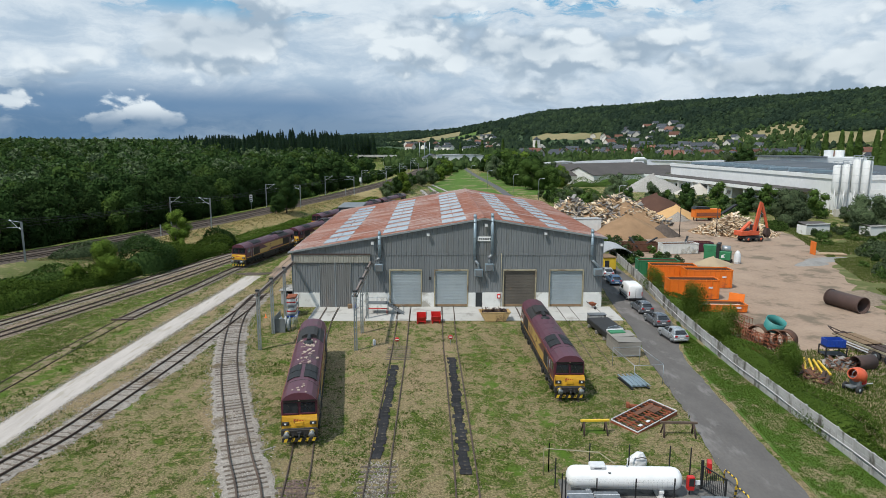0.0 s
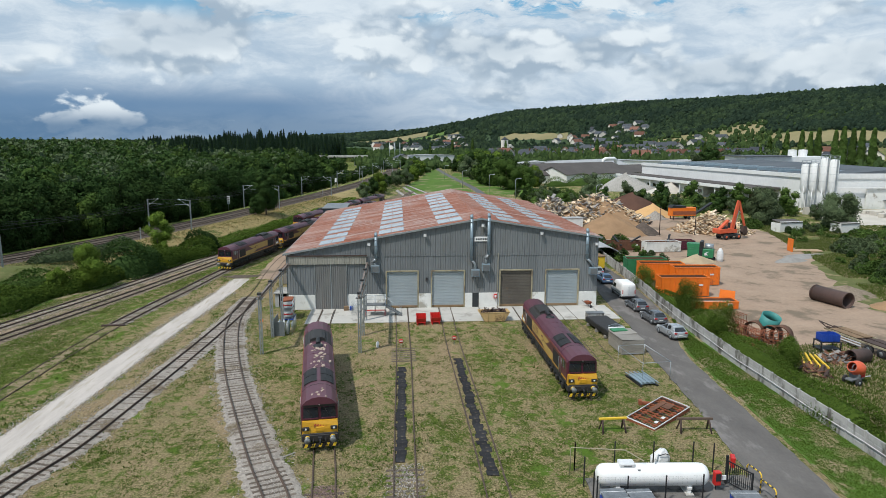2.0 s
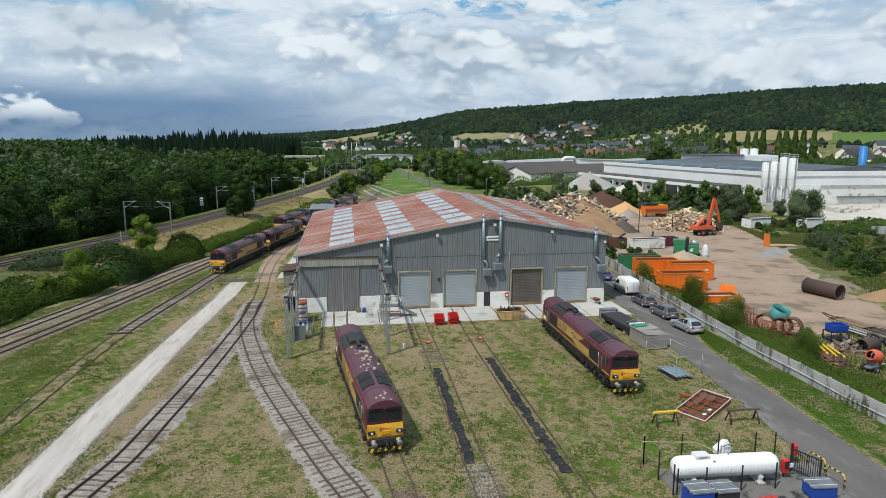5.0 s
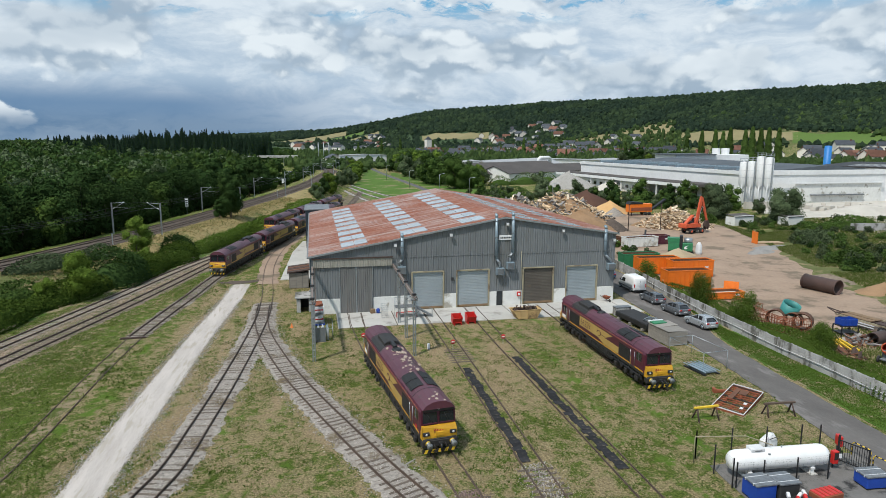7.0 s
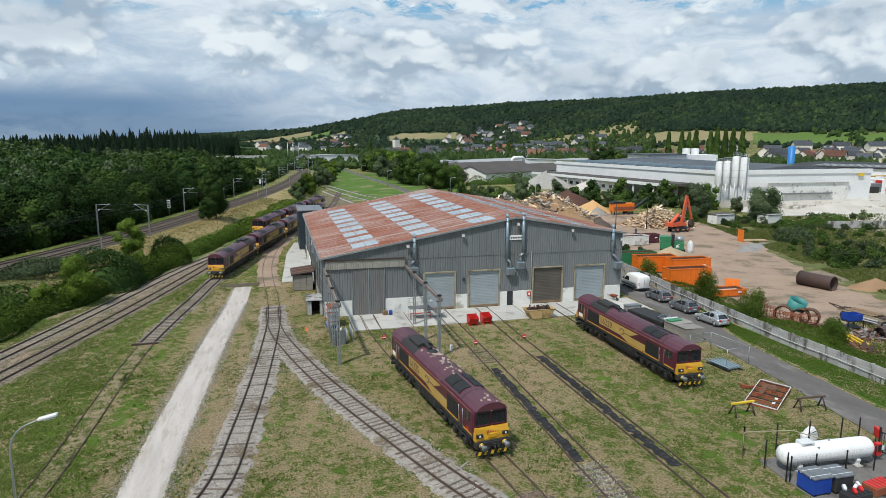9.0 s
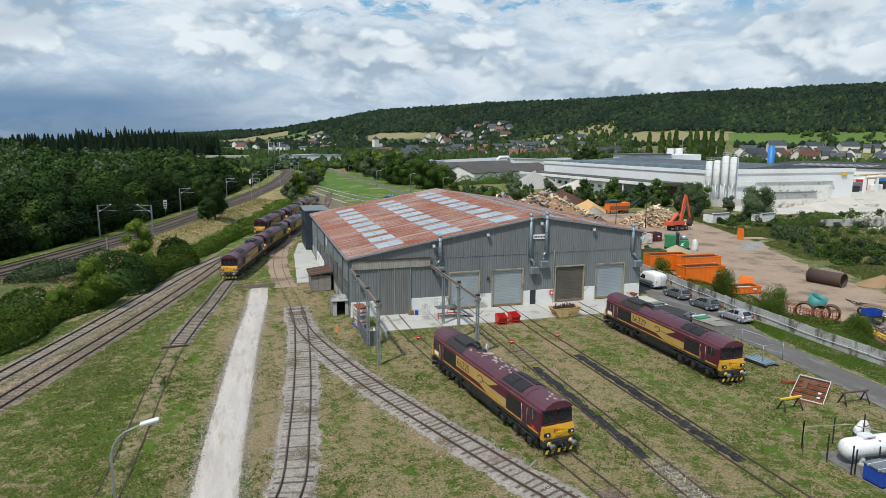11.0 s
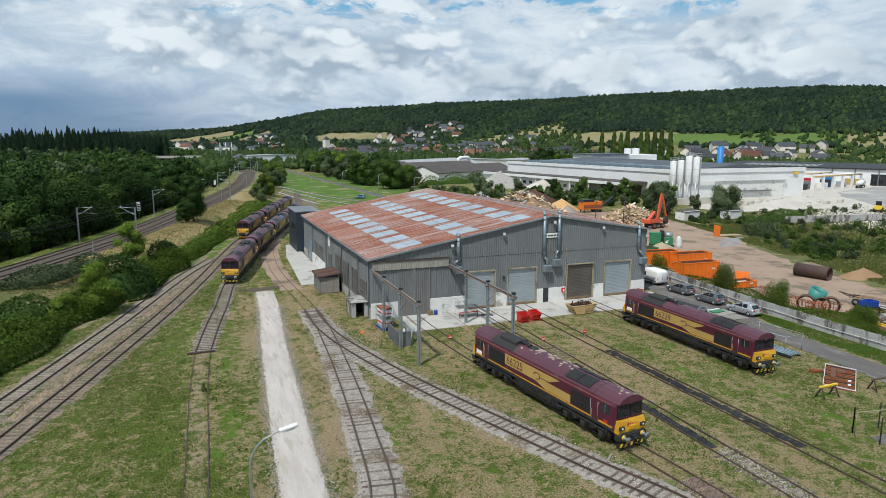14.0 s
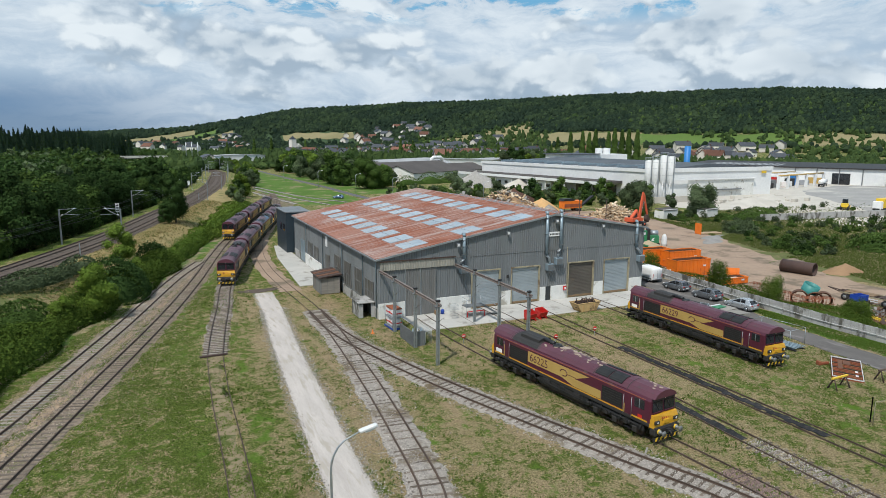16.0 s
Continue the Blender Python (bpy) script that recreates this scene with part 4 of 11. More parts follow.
def ribbed(s, x0, x1, z0, z1, y, pitch=0.33, depth=0.045, turn=None):
    """Ribbed wall sheet in the plane y, ribs upright; z1 may be a function of x."""
    top = z1 if callable(z1) else (lambda q: z1)
    low = z0 if callable(z0) else (lambda q: z0)
    xs = [x0]
    ds = [0.0]
    x = x0
    while x < x1 - 0.01:
        for step, d in ((0.38, 0), (0.12, depth), (0.38, depth), (0.12, 0)):
            x = min(x + pitch * step, x1)
            xs.append(x)
            ds.append(d)
    v, f = [], []
    for q, d in zip(xs, ds):
        v += [(q, y - d, low(q)), (q, y - d, top(q)), (q, y + 0.10, low(q)), (q, y + 0.10, top(q))]
    for i in range(len(xs) - 1):
        a = i * 4
        if xs[i + 1] - xs[i] < 1e-6:
            continue
        f += [(a, a + 4, a + 5, a + 1), (a + 2, a + 3, a + 7, a + 6), (a + 1, a + 5, a + 7, a + 3), (a, a + 2, a + 6, a + 4)]
    f += [(0, 1, 3, 2), (len(v) - 4, len(v) - 2, len(v) - 1, len(v) - 3)]
    s.put(v, f)


DOORS = [(-5.5, -1.45, "shutter"), (0.52, 4.78, "shutter"), (9.75, 13.95, "shutter_brown"), (16.0, 20.35, "shutter")]
DOOR_TOP, BASE_TOP, GATE = 5.0, 2.0, (-15.0, -10.75, 6.15)

hall = thing("depot_hall", Matrix(), "large grey ribbed-metal engine shed with a rusty red roof", "shed")
s = Shape()
spans = [(HX0, GATE[0], BASE_TOP), (GATE[0], GATE[1], GATE[2]), (GATE[1], DOORS[0][0] - 0.18, BASE_TOP)]
for i, (a, b, m) in enumerate(DOORS):
    spans.append((a - 0.18, b + 0.18, DOOR_TOP + 0.18))
    nxt = DOORS[i + 1][0] - 0.18 if i < 3 else HX1
    spans.append((b + 0.18, nxt, BASE_TOP))
for a, b, low in spans:
    ribbed(s, a, b, low, 7.1, HY0) if low < 7 else None
part("front_cladding", s, "cladding", hall, "dark grey ribbed steel cladding")
s = Shape()
ribbed(s, HX0, RIDGE, 7.1, roof_z, HY0 - 0.05)
ribbed(s, RIDGE, HX1, 7.1, roof_z, HY0 - 0.05)
part("upper_front_cladding", s, "cladding", hall, "dark grey ribbed steel gable cladding")
for a, b in ((HX0 + 0.02, GATE[0]), (GATE[1], DOORS[0][0] - 0.18), (DOORS[0][1] + 0.18, DOORS[1][0] - 0.18), (DOORS[1][1] + 0.18, 5.95), (6.85, DOORS[2][0] - 0.18), (DOORS[2][1] + 0.18, DOORS[3][0] - 0.18), (DOORS[3][1] + 0.18, HX1)):
    part("base_wall", Shape().box(a, b, HY0 - 0.08, HY0 + 0.25, 0, BASE_TOP, 0.02), "white_render", hall, "white painted low wall")
for a, b, m in DOORS:
    door = part("roller_door", Shape().box(a, b, HY0 + 0.18, HY0 + 0.24, 0.30, DOOR_TOP), m, hall, "closed grey steel roller shutter" if m == "shutter" else "closed brown-grey steel roller shutter")
    n = 22
    slat = Shape()
    for i in range(n):
        z = 0.35 + (DOOR_TOP - 0.35) * i / n
        slat.box(a, b, HY0 + 0.12, HY0 + 0.18, z + 0.012, z + (DOOR_TOP - 0.35) / n - 0.022, 0.01)
    part("slats", slat, m, door)
    part("foot_bar", Shape().box(a, b, HY0 + 0.11, HY0 + 0.24, 0.06, 0.34, 0.02), "shutter_foot", door, "rusty brown bottom bar")
    for x in (a - 0.18, b):
        part("jamb", Shape().box(x, x + 0.18, HY0 - 0.12, HY0 + 0.2, 0, DOOR_TOP + 0.18, 0.015), "yellow_jamb", hall, "worn yellow door jamb")
    part("lintel", Shape().box(a - 0.18, b + 0.18, HY0 - 0.13, HY0 + 0.18, DOOR_TOP, DOOR_TOP + 0.18, 0.015), "yellow_jamb", hall)
# double leaf gate of the west bay and its board above
mid = (GATE[0] + GATE[1]) / 2
for a, b in ((GATE[0], mid), (mid, GATE[1])):
    s = Shape()
    ribbed(s, a + 0.06, b - 0.06, 0.08, GATE[2], HY0 - 0.10, 0.28, 0.04)
    leaf = part("gate_leaf", s, "cladding_old", hall, "tall weathered grey sheet-metal gate leaf")
    edge = Shape()
    edge.box(a, a + 0.07, HY0 - 0.17, HY0, 0.05, GATE[2])
    edge.box(b - 0.07, b, HY0 - 0.17, HY0, 0.05, GATE[2])
    part("edge_bar", edge, "galvanised", leaf)
s = Shape()
ribbed(s, -18.3, -8.2, 6.15, 7.25, HY0 - 0.22, 0.22, 0.05)
part("fascia_board", s, "canopy_board", hall, "weathered pale green-grey ribbed board over the gate")
part("gate_rail", Shape().box(-18.4, -8.1, HY0 - 0.36, HY0 - 0.26, 7.22, 7.38), "dark_rust", hall)
d = part("side_door", Shape().box(5.97, 6.83, HY0 + 0.05, HY0 + 0.12, 0.03, 2.05, 0.01), "dark_door", hall, "dark grey pedestrian door")
part("door_handle", Shape().tube([(6.72, HY0 + 0.0, 1.0), (6.60, HY0 + 0.0, 1.0)], 0.02), "galvanised", d)
# roof in two slopes, ribs running down them
t_roof = 0.14


def slope(name, x0, x1):
    z0, z1 = roof_z(x0), roof_z(x1)
    v, f = [], []
    ys, hs = [], []
    y = HY0 - 0.35
    while y < HY1 + 0.3:
        for stp, h in ((0.30, 0.0), (0.06, 0.05), (0.10, 0.05), (0.06, 0.0)):
            ys.append(y)
            hs.append(h)
            y += stp
    for q, h in zip(ys, hs):
        v += [(x0, q, z0 + h + t_roof), (x1, q, z1 + h + t_roof), (x0, q, z0), (x1, q, z1)]
    for i in range(len(ys) - 1):
        a = i * 4
        f += [(a, a + 1, a + 5, a + 4), (a + 2, a + 6, a + 7, a + 3), (a, a + 4, a + 6, a + 2), (a + 1, a + 3, a + 7, a + 5)]
    k = len(v) - 4
    f += [(0, 2, 3, 1), (k, k + 1, k + 3, k + 2)]
    return part(name, Shape().put(v, f), "rusted_roof", hall, "rust-red ribbed metal roof slope")


roof_w = slope("roof_west", HX0 - 0.35, RIDGE)
roof_e = slope("roof_east", RIDGE, HX1 + 0.35)
part("ridge_cap", Shape().prism([(RIDGE - 0.32, TOP + 0.15), (RIDGE, TOP + 0.27), (RIDGE + 0.32, TOP + 0.17), (RIDGE + 0.32, TOP + 0.12), (RIDGE, TOP + 0.21), (RIDGE - 0.32, TOP + 0.10)], HY0 - 0.38, HY1 + 0.3), "rusted_roof", hall, "rusty ridge capping")
for i in range(2):
    part("verge_trim", Shape().prism([(HX0 - 0.4, roof_z(HX0 - 0.4) - 0.05), (RIDGE, TOP - 0.05), (RIDGE, TOP + 0.19), (HX0 - 0.4, roof_z(HX0 - 0.4) + 0.19)] if i == 0 else
                             [(RIDGE, TOP - 0.05), (HX1 + 0.4, roof_z(HX1 + 0.4) - 0.05), (HX1 + 0.4, roof_z(HX1 + 0.4) + 0.19), (RIDGE, TOP + 0.19)], HY0 - 0.44, HY0 - 0.34), "galvanised", hall, "thin pale grey metal verge trim")
# translucent panels let into the slopes in rows
for x0, x1, roof in ((-14.6, -11.2, roof_w), (-6.6, -3.2, roof_w), (1.4, 4.7, roof_w), (9.6, 12.6, roof_e), (15.8, 18.6, roof_e)):
    n = 9
    for i in range(n):
        y0 = HY0 + 1.4 + i * 5.05
        y1 = y0 + (3.4 if roof is roof_w else 3.4)
        if y1 > HY1 - 1:
            continue
        for xa, xb in ((x0, (x0 + x1) / 2 - 0.03), ((x0 + x1) / 2 + 0.03, x1)):
            za, zb = roof_z(xa) + t_roof + 0.075, roof_z(xb) + t_roof + 0.075
            part("skylight", Shape().put([(xa, y0, za - 0.1), (xb, y0, zb - 0.1), (xb, y1, zb - 0.1), (xa, y1, za - 0.1), (xa, y0, za), (xb, y0, zb), (xb, y1, zb), (xa, y1, za)],
                                         [(0, 3, 2, 1), (4, 5, 6, 7), (0, 1, 5, 4), (1, 2, 6, 5), (2, 3, 7, 6), (3, 0, 4, 7)]), "skylight", roof, "milky translucent roof panel")
# west, east and back walls
s = Shape()
s.at(pose(HX0, HY0, 0, 0, 0, -90) @ Matrix.Translation((-(HY1 - HY0), 0, 0)))
ribbed(s, 0, HY1 - HY0 - 0.1, 1.35, EAVE_W - 0.02, 0, 0.33, 0.035)
part("west_cladding", s, "cladding", hall, "dark grey ribbed steel wall")
part("west_base", Shape().box(HX0 - 0.10, HX0 + 0.2, HY0 + 0.1, HY1, 0, 1.35, 0.02), "concrete_wall", hall, "stained concrete base wall")
s = Shape()
s.at(pose(HX1, HY0, 0, 0, 0, 90))
ribbed(s, 0.1, HY1 - HY0, 1.35, EAVE_E - 0.02, 0, 0.33, 0.035)
part("east_cladding", s, "cladding", hall)
part("east_base", Shape().box(HX1 - 0.2, HX1 + 0.08, HY0 + 0.1, HY1, 0, 1.35), "white_render", hall)
part("back_wall", Shape().prism([(HX0, 0), (HX1, 0), (HX1, EAVE_E), (RIDGE, TOP), (HX0, EAVE_W)], HY1 - 0.2, HY1), "cladding", hall)
part("gutter", Shape().box(HX0 - 0.55, HX0 - 0.33, HY0 - 0.4, HY1, EAVE_W - 0.16, EAVE_W + 0.04, 0.03), "grey_metal", hall)
# windows of the west wall with their grids
for y0, y1, z0, z1 in ((86.2, 89.6, 1.5, 4.4), (91.0, 94.2, 1.6, 5.0), (96.2, 99.4, 1.5, 5.0), (101.4, 104.8, 1.5, 5.0), (115.2, 118.0, 2.2, 4.3), (119.4, 122.4, 2.2, 4.4), (107.8, 110.2, 1.4, 4.2)):
    w = part("window", Shape().box(HX0 - 0.10, HX0 - 0.03, y0, y1, z0, z1), "window_dusty", hall, "tall dusty window with thin bars")
    for i in range(4):
        y = y0 + (y1 - y0) * i / 3
        part("window_bar", Shape().box(HX0 - 0.15, HX0 - 0.09, y - 0.04, y + 0.04, z0, z1), "cladding_old", w)
    for i in range(3):
        z = z0 + (z1 - z0) * i / 2
        part("window_rail", Shape().box(HX0 - 0.16, HX0 - 0.085, y0 - 0.04, y1 + 0.04, z - 0.04, z + 0.04), "cladding_old", w)
for y in (84.9, 90.4, 100.4, 112.0, 124.0):
    part("downpipe", Shape().tube([(HX0 - 0.3, y, EAVE_W - 0.1), (HX0 - 0.16, y, EAVE_W - 0.5), (HX0 - 0.16, y, 0.1)], 0.07), "duct_blue", hall)
part("loading_base", Shape().box(HX0 - 0.24, HX0 - 0.11, 112.5, 124.5, 0, 2.0, 0.02), "white_render", hall, "white painted base wall")
part("loading_door", Shape().box(HX0 - 0.13, HX0 - 0.05, 125.4, 128.6, 0.05, 4.0, 0.02), "duct_blue", hall, "pale blue-grey service door")
part("wall_notice", Shape().box(HX0 - 0.12, HX0 - 0.06, 109.0, 110.1, 5.4, 7.0), "white_paint", hall, "white notice board")
# darker annexe at the back of the west side
annexe = thing("annexe", Matrix(), "low dark navy metal annexe behind the shed", "annexe")
s = Shape()
s.box(-19.7, -15.0, 136.6, 146.5, 0, 7.9)
part("wall", s, "dark_cladding", annexe)
part("link", Shape().box(-18.2, -15.0, 134.6, 136.58, 0, 6.0), "dark_cladding", annexe)
part("flat_roof", Shape().box(-19.9, -14.8, 136.45, 146.7, 7.9, 8.12, 0.03), "grey_metal", annexe, "flat grey roof")
for y in (136.5, 139.5):
    part("window", Shape().box(-19.76, -19.68, y + 1.5, y + 2.9, 4.2, 5.6), "window_dark", annexe)
# exhaust ducts with fan boxes on the front


def duct(x, top, low, box_x, box_z, lean):
    d = thing("exhaust_duct", pose(x, HY0, 0), "blue-grey exhaust duct with a fan box on the shed front", "duct", "exhaust ducts on the shed front")
    y = -0.32
    s = Shape().tube([(0, y, low), (0, y, top - 0.35)], 0.21, 12)
    s.tube([(0, y, top - 0.35), (0, y + 0.02, top - 0.1), (0, y + 0.30, top + 0.02)], 0.21, 12)
    part("pipe", s, "duct_blue", d)
    part("elbow", Shape().tube([(0, y, low), (lean * 0.45, y, low - 0.42), (box_x - x, y, low - 0.85), (box_x - x, y, box_z + 0.9)], 0.17, 10), "galvanised", d, "shiny jointed elbow pipe")
    part("fan_box", Shape().box(box_x - x - 0.55, box_x - x + 0.55, -0.75, -0.06, box_z, box_z + 0.95, 0.04), "duct_blue", d, "square metal fan box")
    part("louvre", Shape().box(box_x - x - 0.45, box_x - x + 0.45, -0.79, -0.74, box_z + 0.08, box_z + 0.85), "grey_metal", d)
    for z in (low + 0.6, (low + top) / 2, top - 0.8):
        part("bracket", Shape().box(-0.25, 0.25, y - 0.23, -0.04, z - 0.03, z + 0.03), "grey_metal", d)
    return d


duct(-6.9, 10.15, 6.9, -7.0, 5.05, -1)
duct(5.75, 12.45, 6.5, 6.3, 4.35, 1)
duct(8.05, 12.6, 7.3, 7.7, 5.1, -1)
duct(21.4, 10.5, 6.6, 22.3, 4.45, 1)
for x, z in ((-7.8, 8.8), (-0.45, 9.95), (7.2, 11.2), (15.1, 10.1), (22.6, 8.6)):
    fl = thing("flood_light", pose(x, HY0 - 0.1, z), "small grey flood light on the shed wall", "flood light", "flood lights on the shed front")
    part("bracket", Shape().box(-0.04, 0.04, -0.3, 0.0, -0.05, 0.05), "grey_metal", fl)
    part("head", Shape().box(-0.22, 0.22, -0.52, -0.24, -0.2, 0.22, 0.03), "grey_metal", fl)
    part("glass", Shape().box(-0.18, 0.18, -0.545, -0.52, -0.16, 0.16), "lamp_glass", fl)
sign = thing("wall_sign", pose(7.15, HY0 - 0.1, 9.35), "white name board with a line of dark lettering", "sign")
part("board", Shape().box(-1.05, 1.05, -0.09, -0.02, -0.31, 0.31, 0.02), "white_paint", sign)
for i in range(7):
    part("letter_bar", Shape().box(-0.82 + i * 0.235, -0.66 + i * 0.235, -0.098, -0.09, -0.11, 0.11), "dark_metal", sign)
cab = thing("fire_hose_box", pose(9.05, HY0 - 0.1, 1.25), "red fire hose box on the white wall", "fire box")
part("body", Shape().box(-0.22, 0.22, -0.25, 0, 0, 0.6, 0.03), "red_paint", cab)
part("panel", Shape().box(-0.13, 0.13, -0.262, -0.25, 0.14, 0.46), "white_paint", cab)
part("pole", Shape().tube([(0.3, -0.08, -1.2), (0.3, -0.08, 6.2)], 0.035), "yellow_jamb", cab, "thin yellow pole")
sb = thing("switch_box", pose(-0.2, HY0 - 0.08, 4.0), "small black switch box on the cladding", "switch box")
part("body", Shape().box(-0.16, 0.16, -0.16, 0, -0.2, 0.2, 0.02), "black_rubber", sb)
# concrete apron in slabs with grooves for the rails
apron = thing("apron", Matrix(), "pale worn concrete apron in front of the shed doors", "apron", kind="structure")
edges = [-15.6, -14.1, -12.35, -8.4, -4.45, -2.75, 1.35, 2.95, 6.8, 11.35, 12.95, 16.9, 18.6, 22.2, 24.2]
for a, b in zip(edges, edges[1:]):
    for y0, y1 in ((77.7, 81.0), (81.05, 84.42)):
        part("slab", Shape().box(a + 0.05, b - 0.05, y0, y1, -0.2, 0.06 + rough.uniform(-0.004, 0.004), 0.015), "concrete", apron)
part("joint_fill", Shape().box(-15.6, 24.2, 77.72, 84.4, -0.2, 0.022), "ballast_dark", apron)
plate("west_pad", [(-23.6, 106.5), (-18.75, 106.5), (-18.75, 146), (-20.6, 146), (-22.4, 132)], 0.10, "concrete", "pale concrete loading pad along the shed", "pavement", 0.0)


# ---- trees, hedges and woods ----
leafy = np.random.RandomState(11)


def ball_points(n, rnd):
    p = rnd.normal(size=(n, 3))
    return p / np.linalg.norm(p, axis=1)[:, None]


def cards(points, normals, size, rnd, spread=0.22):
    """One small bent leaf cluster (a quad) at each point, turned roughly along its normal."""
    n = len(points)
    d = normals + rnd.normal(scale=spread, size=(n, 3))
    d /= np.linalg.norm(d, axis=1)[:, None] + 1e-9
    u = np.cross(d, rnd.normal(size=(n, 3)))
    u /= np.linalg.norm(u, axis=1)[:, None] + 1e-9
    w = np.cross(d, u)
    s = size * rnd.uniform(0.6, 1.35, (n, 1))
    k = rnd.uniform(0.55, 1.0, (n, 1))
    v = np.stack([points - u * s, points - w * s * k + d * s * 0.25, points + u * s, points + w * s * k + d * s * 0.25], 1).reshape(-1, 3)
    f = np.arange(4 * n).reshape(n, 4)
    return v, f


def lobes_of(height, width, base, count, rnd, taper=0.6):
    """Overlapping round masses that make up a crown."""
    out = []
    for i in range(count):
        t = (i + 0.5) / count
        z = base + (height - base) * (0.12 + 0.80 * t)
        reach = width * 0.5 * (1 - taper * abs(t - 0.42) * 1.4) * rnd.uniform(0.35, 0.75)
        a = rnd.uniform(0, 6.28) + i * 2.4
        r = width * rnd.uniform(0.21, 0.32) * (1.0 - 0.35 * t)
        out.append((math.cos(a) * reach, math.sin(a) * reach, z, r))
    return out


def crown(lobes, n, size, rnd, squash=0.85):
    vs, fs, k = [], [], 0
    total = sum(l[3] ** 2 for l in lobes)
    for x, y, z, r in lobes:
        m = max(6, int(n * r * r / total))
        d = ball_points(m, rnd)
        q = d * r * rnd.uniform(0.72, 1.08, (m, 1)) * np.array([1, 1, squash]) + np.array([x, y, z])
        v, f = cards(q, d, size, rnd)
        vs.append(v)
        fs.append(f + k)
        k += len(v)
    return np.concatenate(vs), np.concatenate(fs)


def core_shape(lobes, scale=0.74):
    """The shaded inside of a crown."""
    s = Shape()
    for x, y, z, r in lobes:
        s.at(Matrix.Translation((x, y, z)))
        q = r * scale
        s.lathe([(0.05 * q, -0.8 * q), (0.7 * q, -0.5 * q), (0.98 * q, 0), (0.7 * q, 0.55 * q), (0.05 * q, 0.85 * q)], 7)
    return s


def trunk_shape(height, r, lobes, rnd, limbs=True):
    s = Shape()
    s.tube([(0, 0, -0.3), (rnd.uniform(-.1, .1), rnd.uniform(-.1, .1), height * 0.35), (rnd.uniform(-.2, .2), rnd.uniform(-.2, .2), height * 0.75)], r, 7, r * 0.35)
    for x, y, z, q in lobes[::2] if limbs else ():
        s.tube([(0, 0, z * 0.45), (x * 0.5, y * 0.5, z * 0.8), (x, y, z)], r * 0.4, 5, r * 0.12)
    return s


def tree_model(name, height, width, base, count, leaves, size, leaf, seed, label, category="tree", taper=0.6, squash=0.9, trunk=0.2, core=True, limbs=True):
    rnd = np.random.RandomState(seed)
    lobes = lobes_of(height, width, base, count, rnd, taper)
    t = thing(name, pose(0, 0, -60), label, category)
    part("trunk", trunk_shape(height * 0.9, trunk, lobes, rnd, limbs), "bark", t)
    v, f = crown(lobes, leaves, size, rnd, squash)
    c = part("crown", raw_mesh("crown", v, f, leaf), leaf, t)
    if core:
        part("inner_crown", core_shape(lobes), leaf, c)
    return t


def conifer_arrays(height, width, n, size, rnd):
    t = rnd.uniform(0.04, 1.0, n) ** 0.7
    a = rnd.uniform(0, 6.28, n)
    whorl = 0.82 + 0.18 * np.cos(t * height * 2.6)
    r = width / 2 * (1 - t) ** 0.78 * whorl * rnd.uniform(0.55, 1.05, n)
    p = np.stack([np.cos(a) * r, np.sin(a) * r, height * (0.10 + 0.90 * t)], 1)
    d = np.stack([np.cos(a), np.sin(a), np.full(n, 0.25)], 1)
    return cards(p, d, size * (0.42 + 0.70 * (1 - t))[:, None], rnd)


def poplar_model(height, width, n, size, seed):
    """A slender upright crown, fullest below the middle and feathered at the tip, on a bare foot of trunk."""
    r = np.random.RandomState(seed)
    t = thing("poplar", pose(0, 0, -60), "tall narrow green poplar in a row", "tree")
    part("trunk", Shape().tube([(0, 0, 0), (0.1, 0, height * 0.4), (0, 0, height * 0.85)], 0.28), "bark", t)
    k, a = r.uniform(0, 1, n), r.uniform(0, 6.28, n)
    half = width / 2 * np.minimum(1.0, (k / 0.12 + 0.25) ** 0.6) * np.clip(1.06 - k, 0, 1) ** 0.55
    half = half * (0.86 + 0.10 * np.sin(k * 31 + 2 * a) + 0.08 * np.sin(k * 12 + a))
    q = half * np.sqrt(r.uniform(0.15, 1.0, n))
    p = np.stack([np.cos(a) * q, np.sin(a) * q, height * (0.045 + 0.955 * k)], 1)
    d = np.stack([np.cos(a), np.sin(a), np.full(n, 0.8)], 1)
    v, f = cards(p, d, np.full((n, 1), size) * r.uniform(0.7, 1.2, (n, 1)), r)
    part("crown", raw_mesh("crown", v, f, "leaf_mid"), "leaf_mid", t)
    return t


def plant(model, x, y, scale=1.0, turn=0.0, label="", group="", tall=1.0):
    ob = copy_thing(model, pose(x, y, land1(x, y) - 0.05, 0, 0, turn))
    ob.scale = (scale, scale, scale * tall)
    ob["label"] = label or model["label"]
    ob["category"] = model["category"]
    if group:
        ob["group"] = group
    return ob


def retire(model):
    for o in (*model.children_recursive, model):
        bpy.data.objects.remove(o)


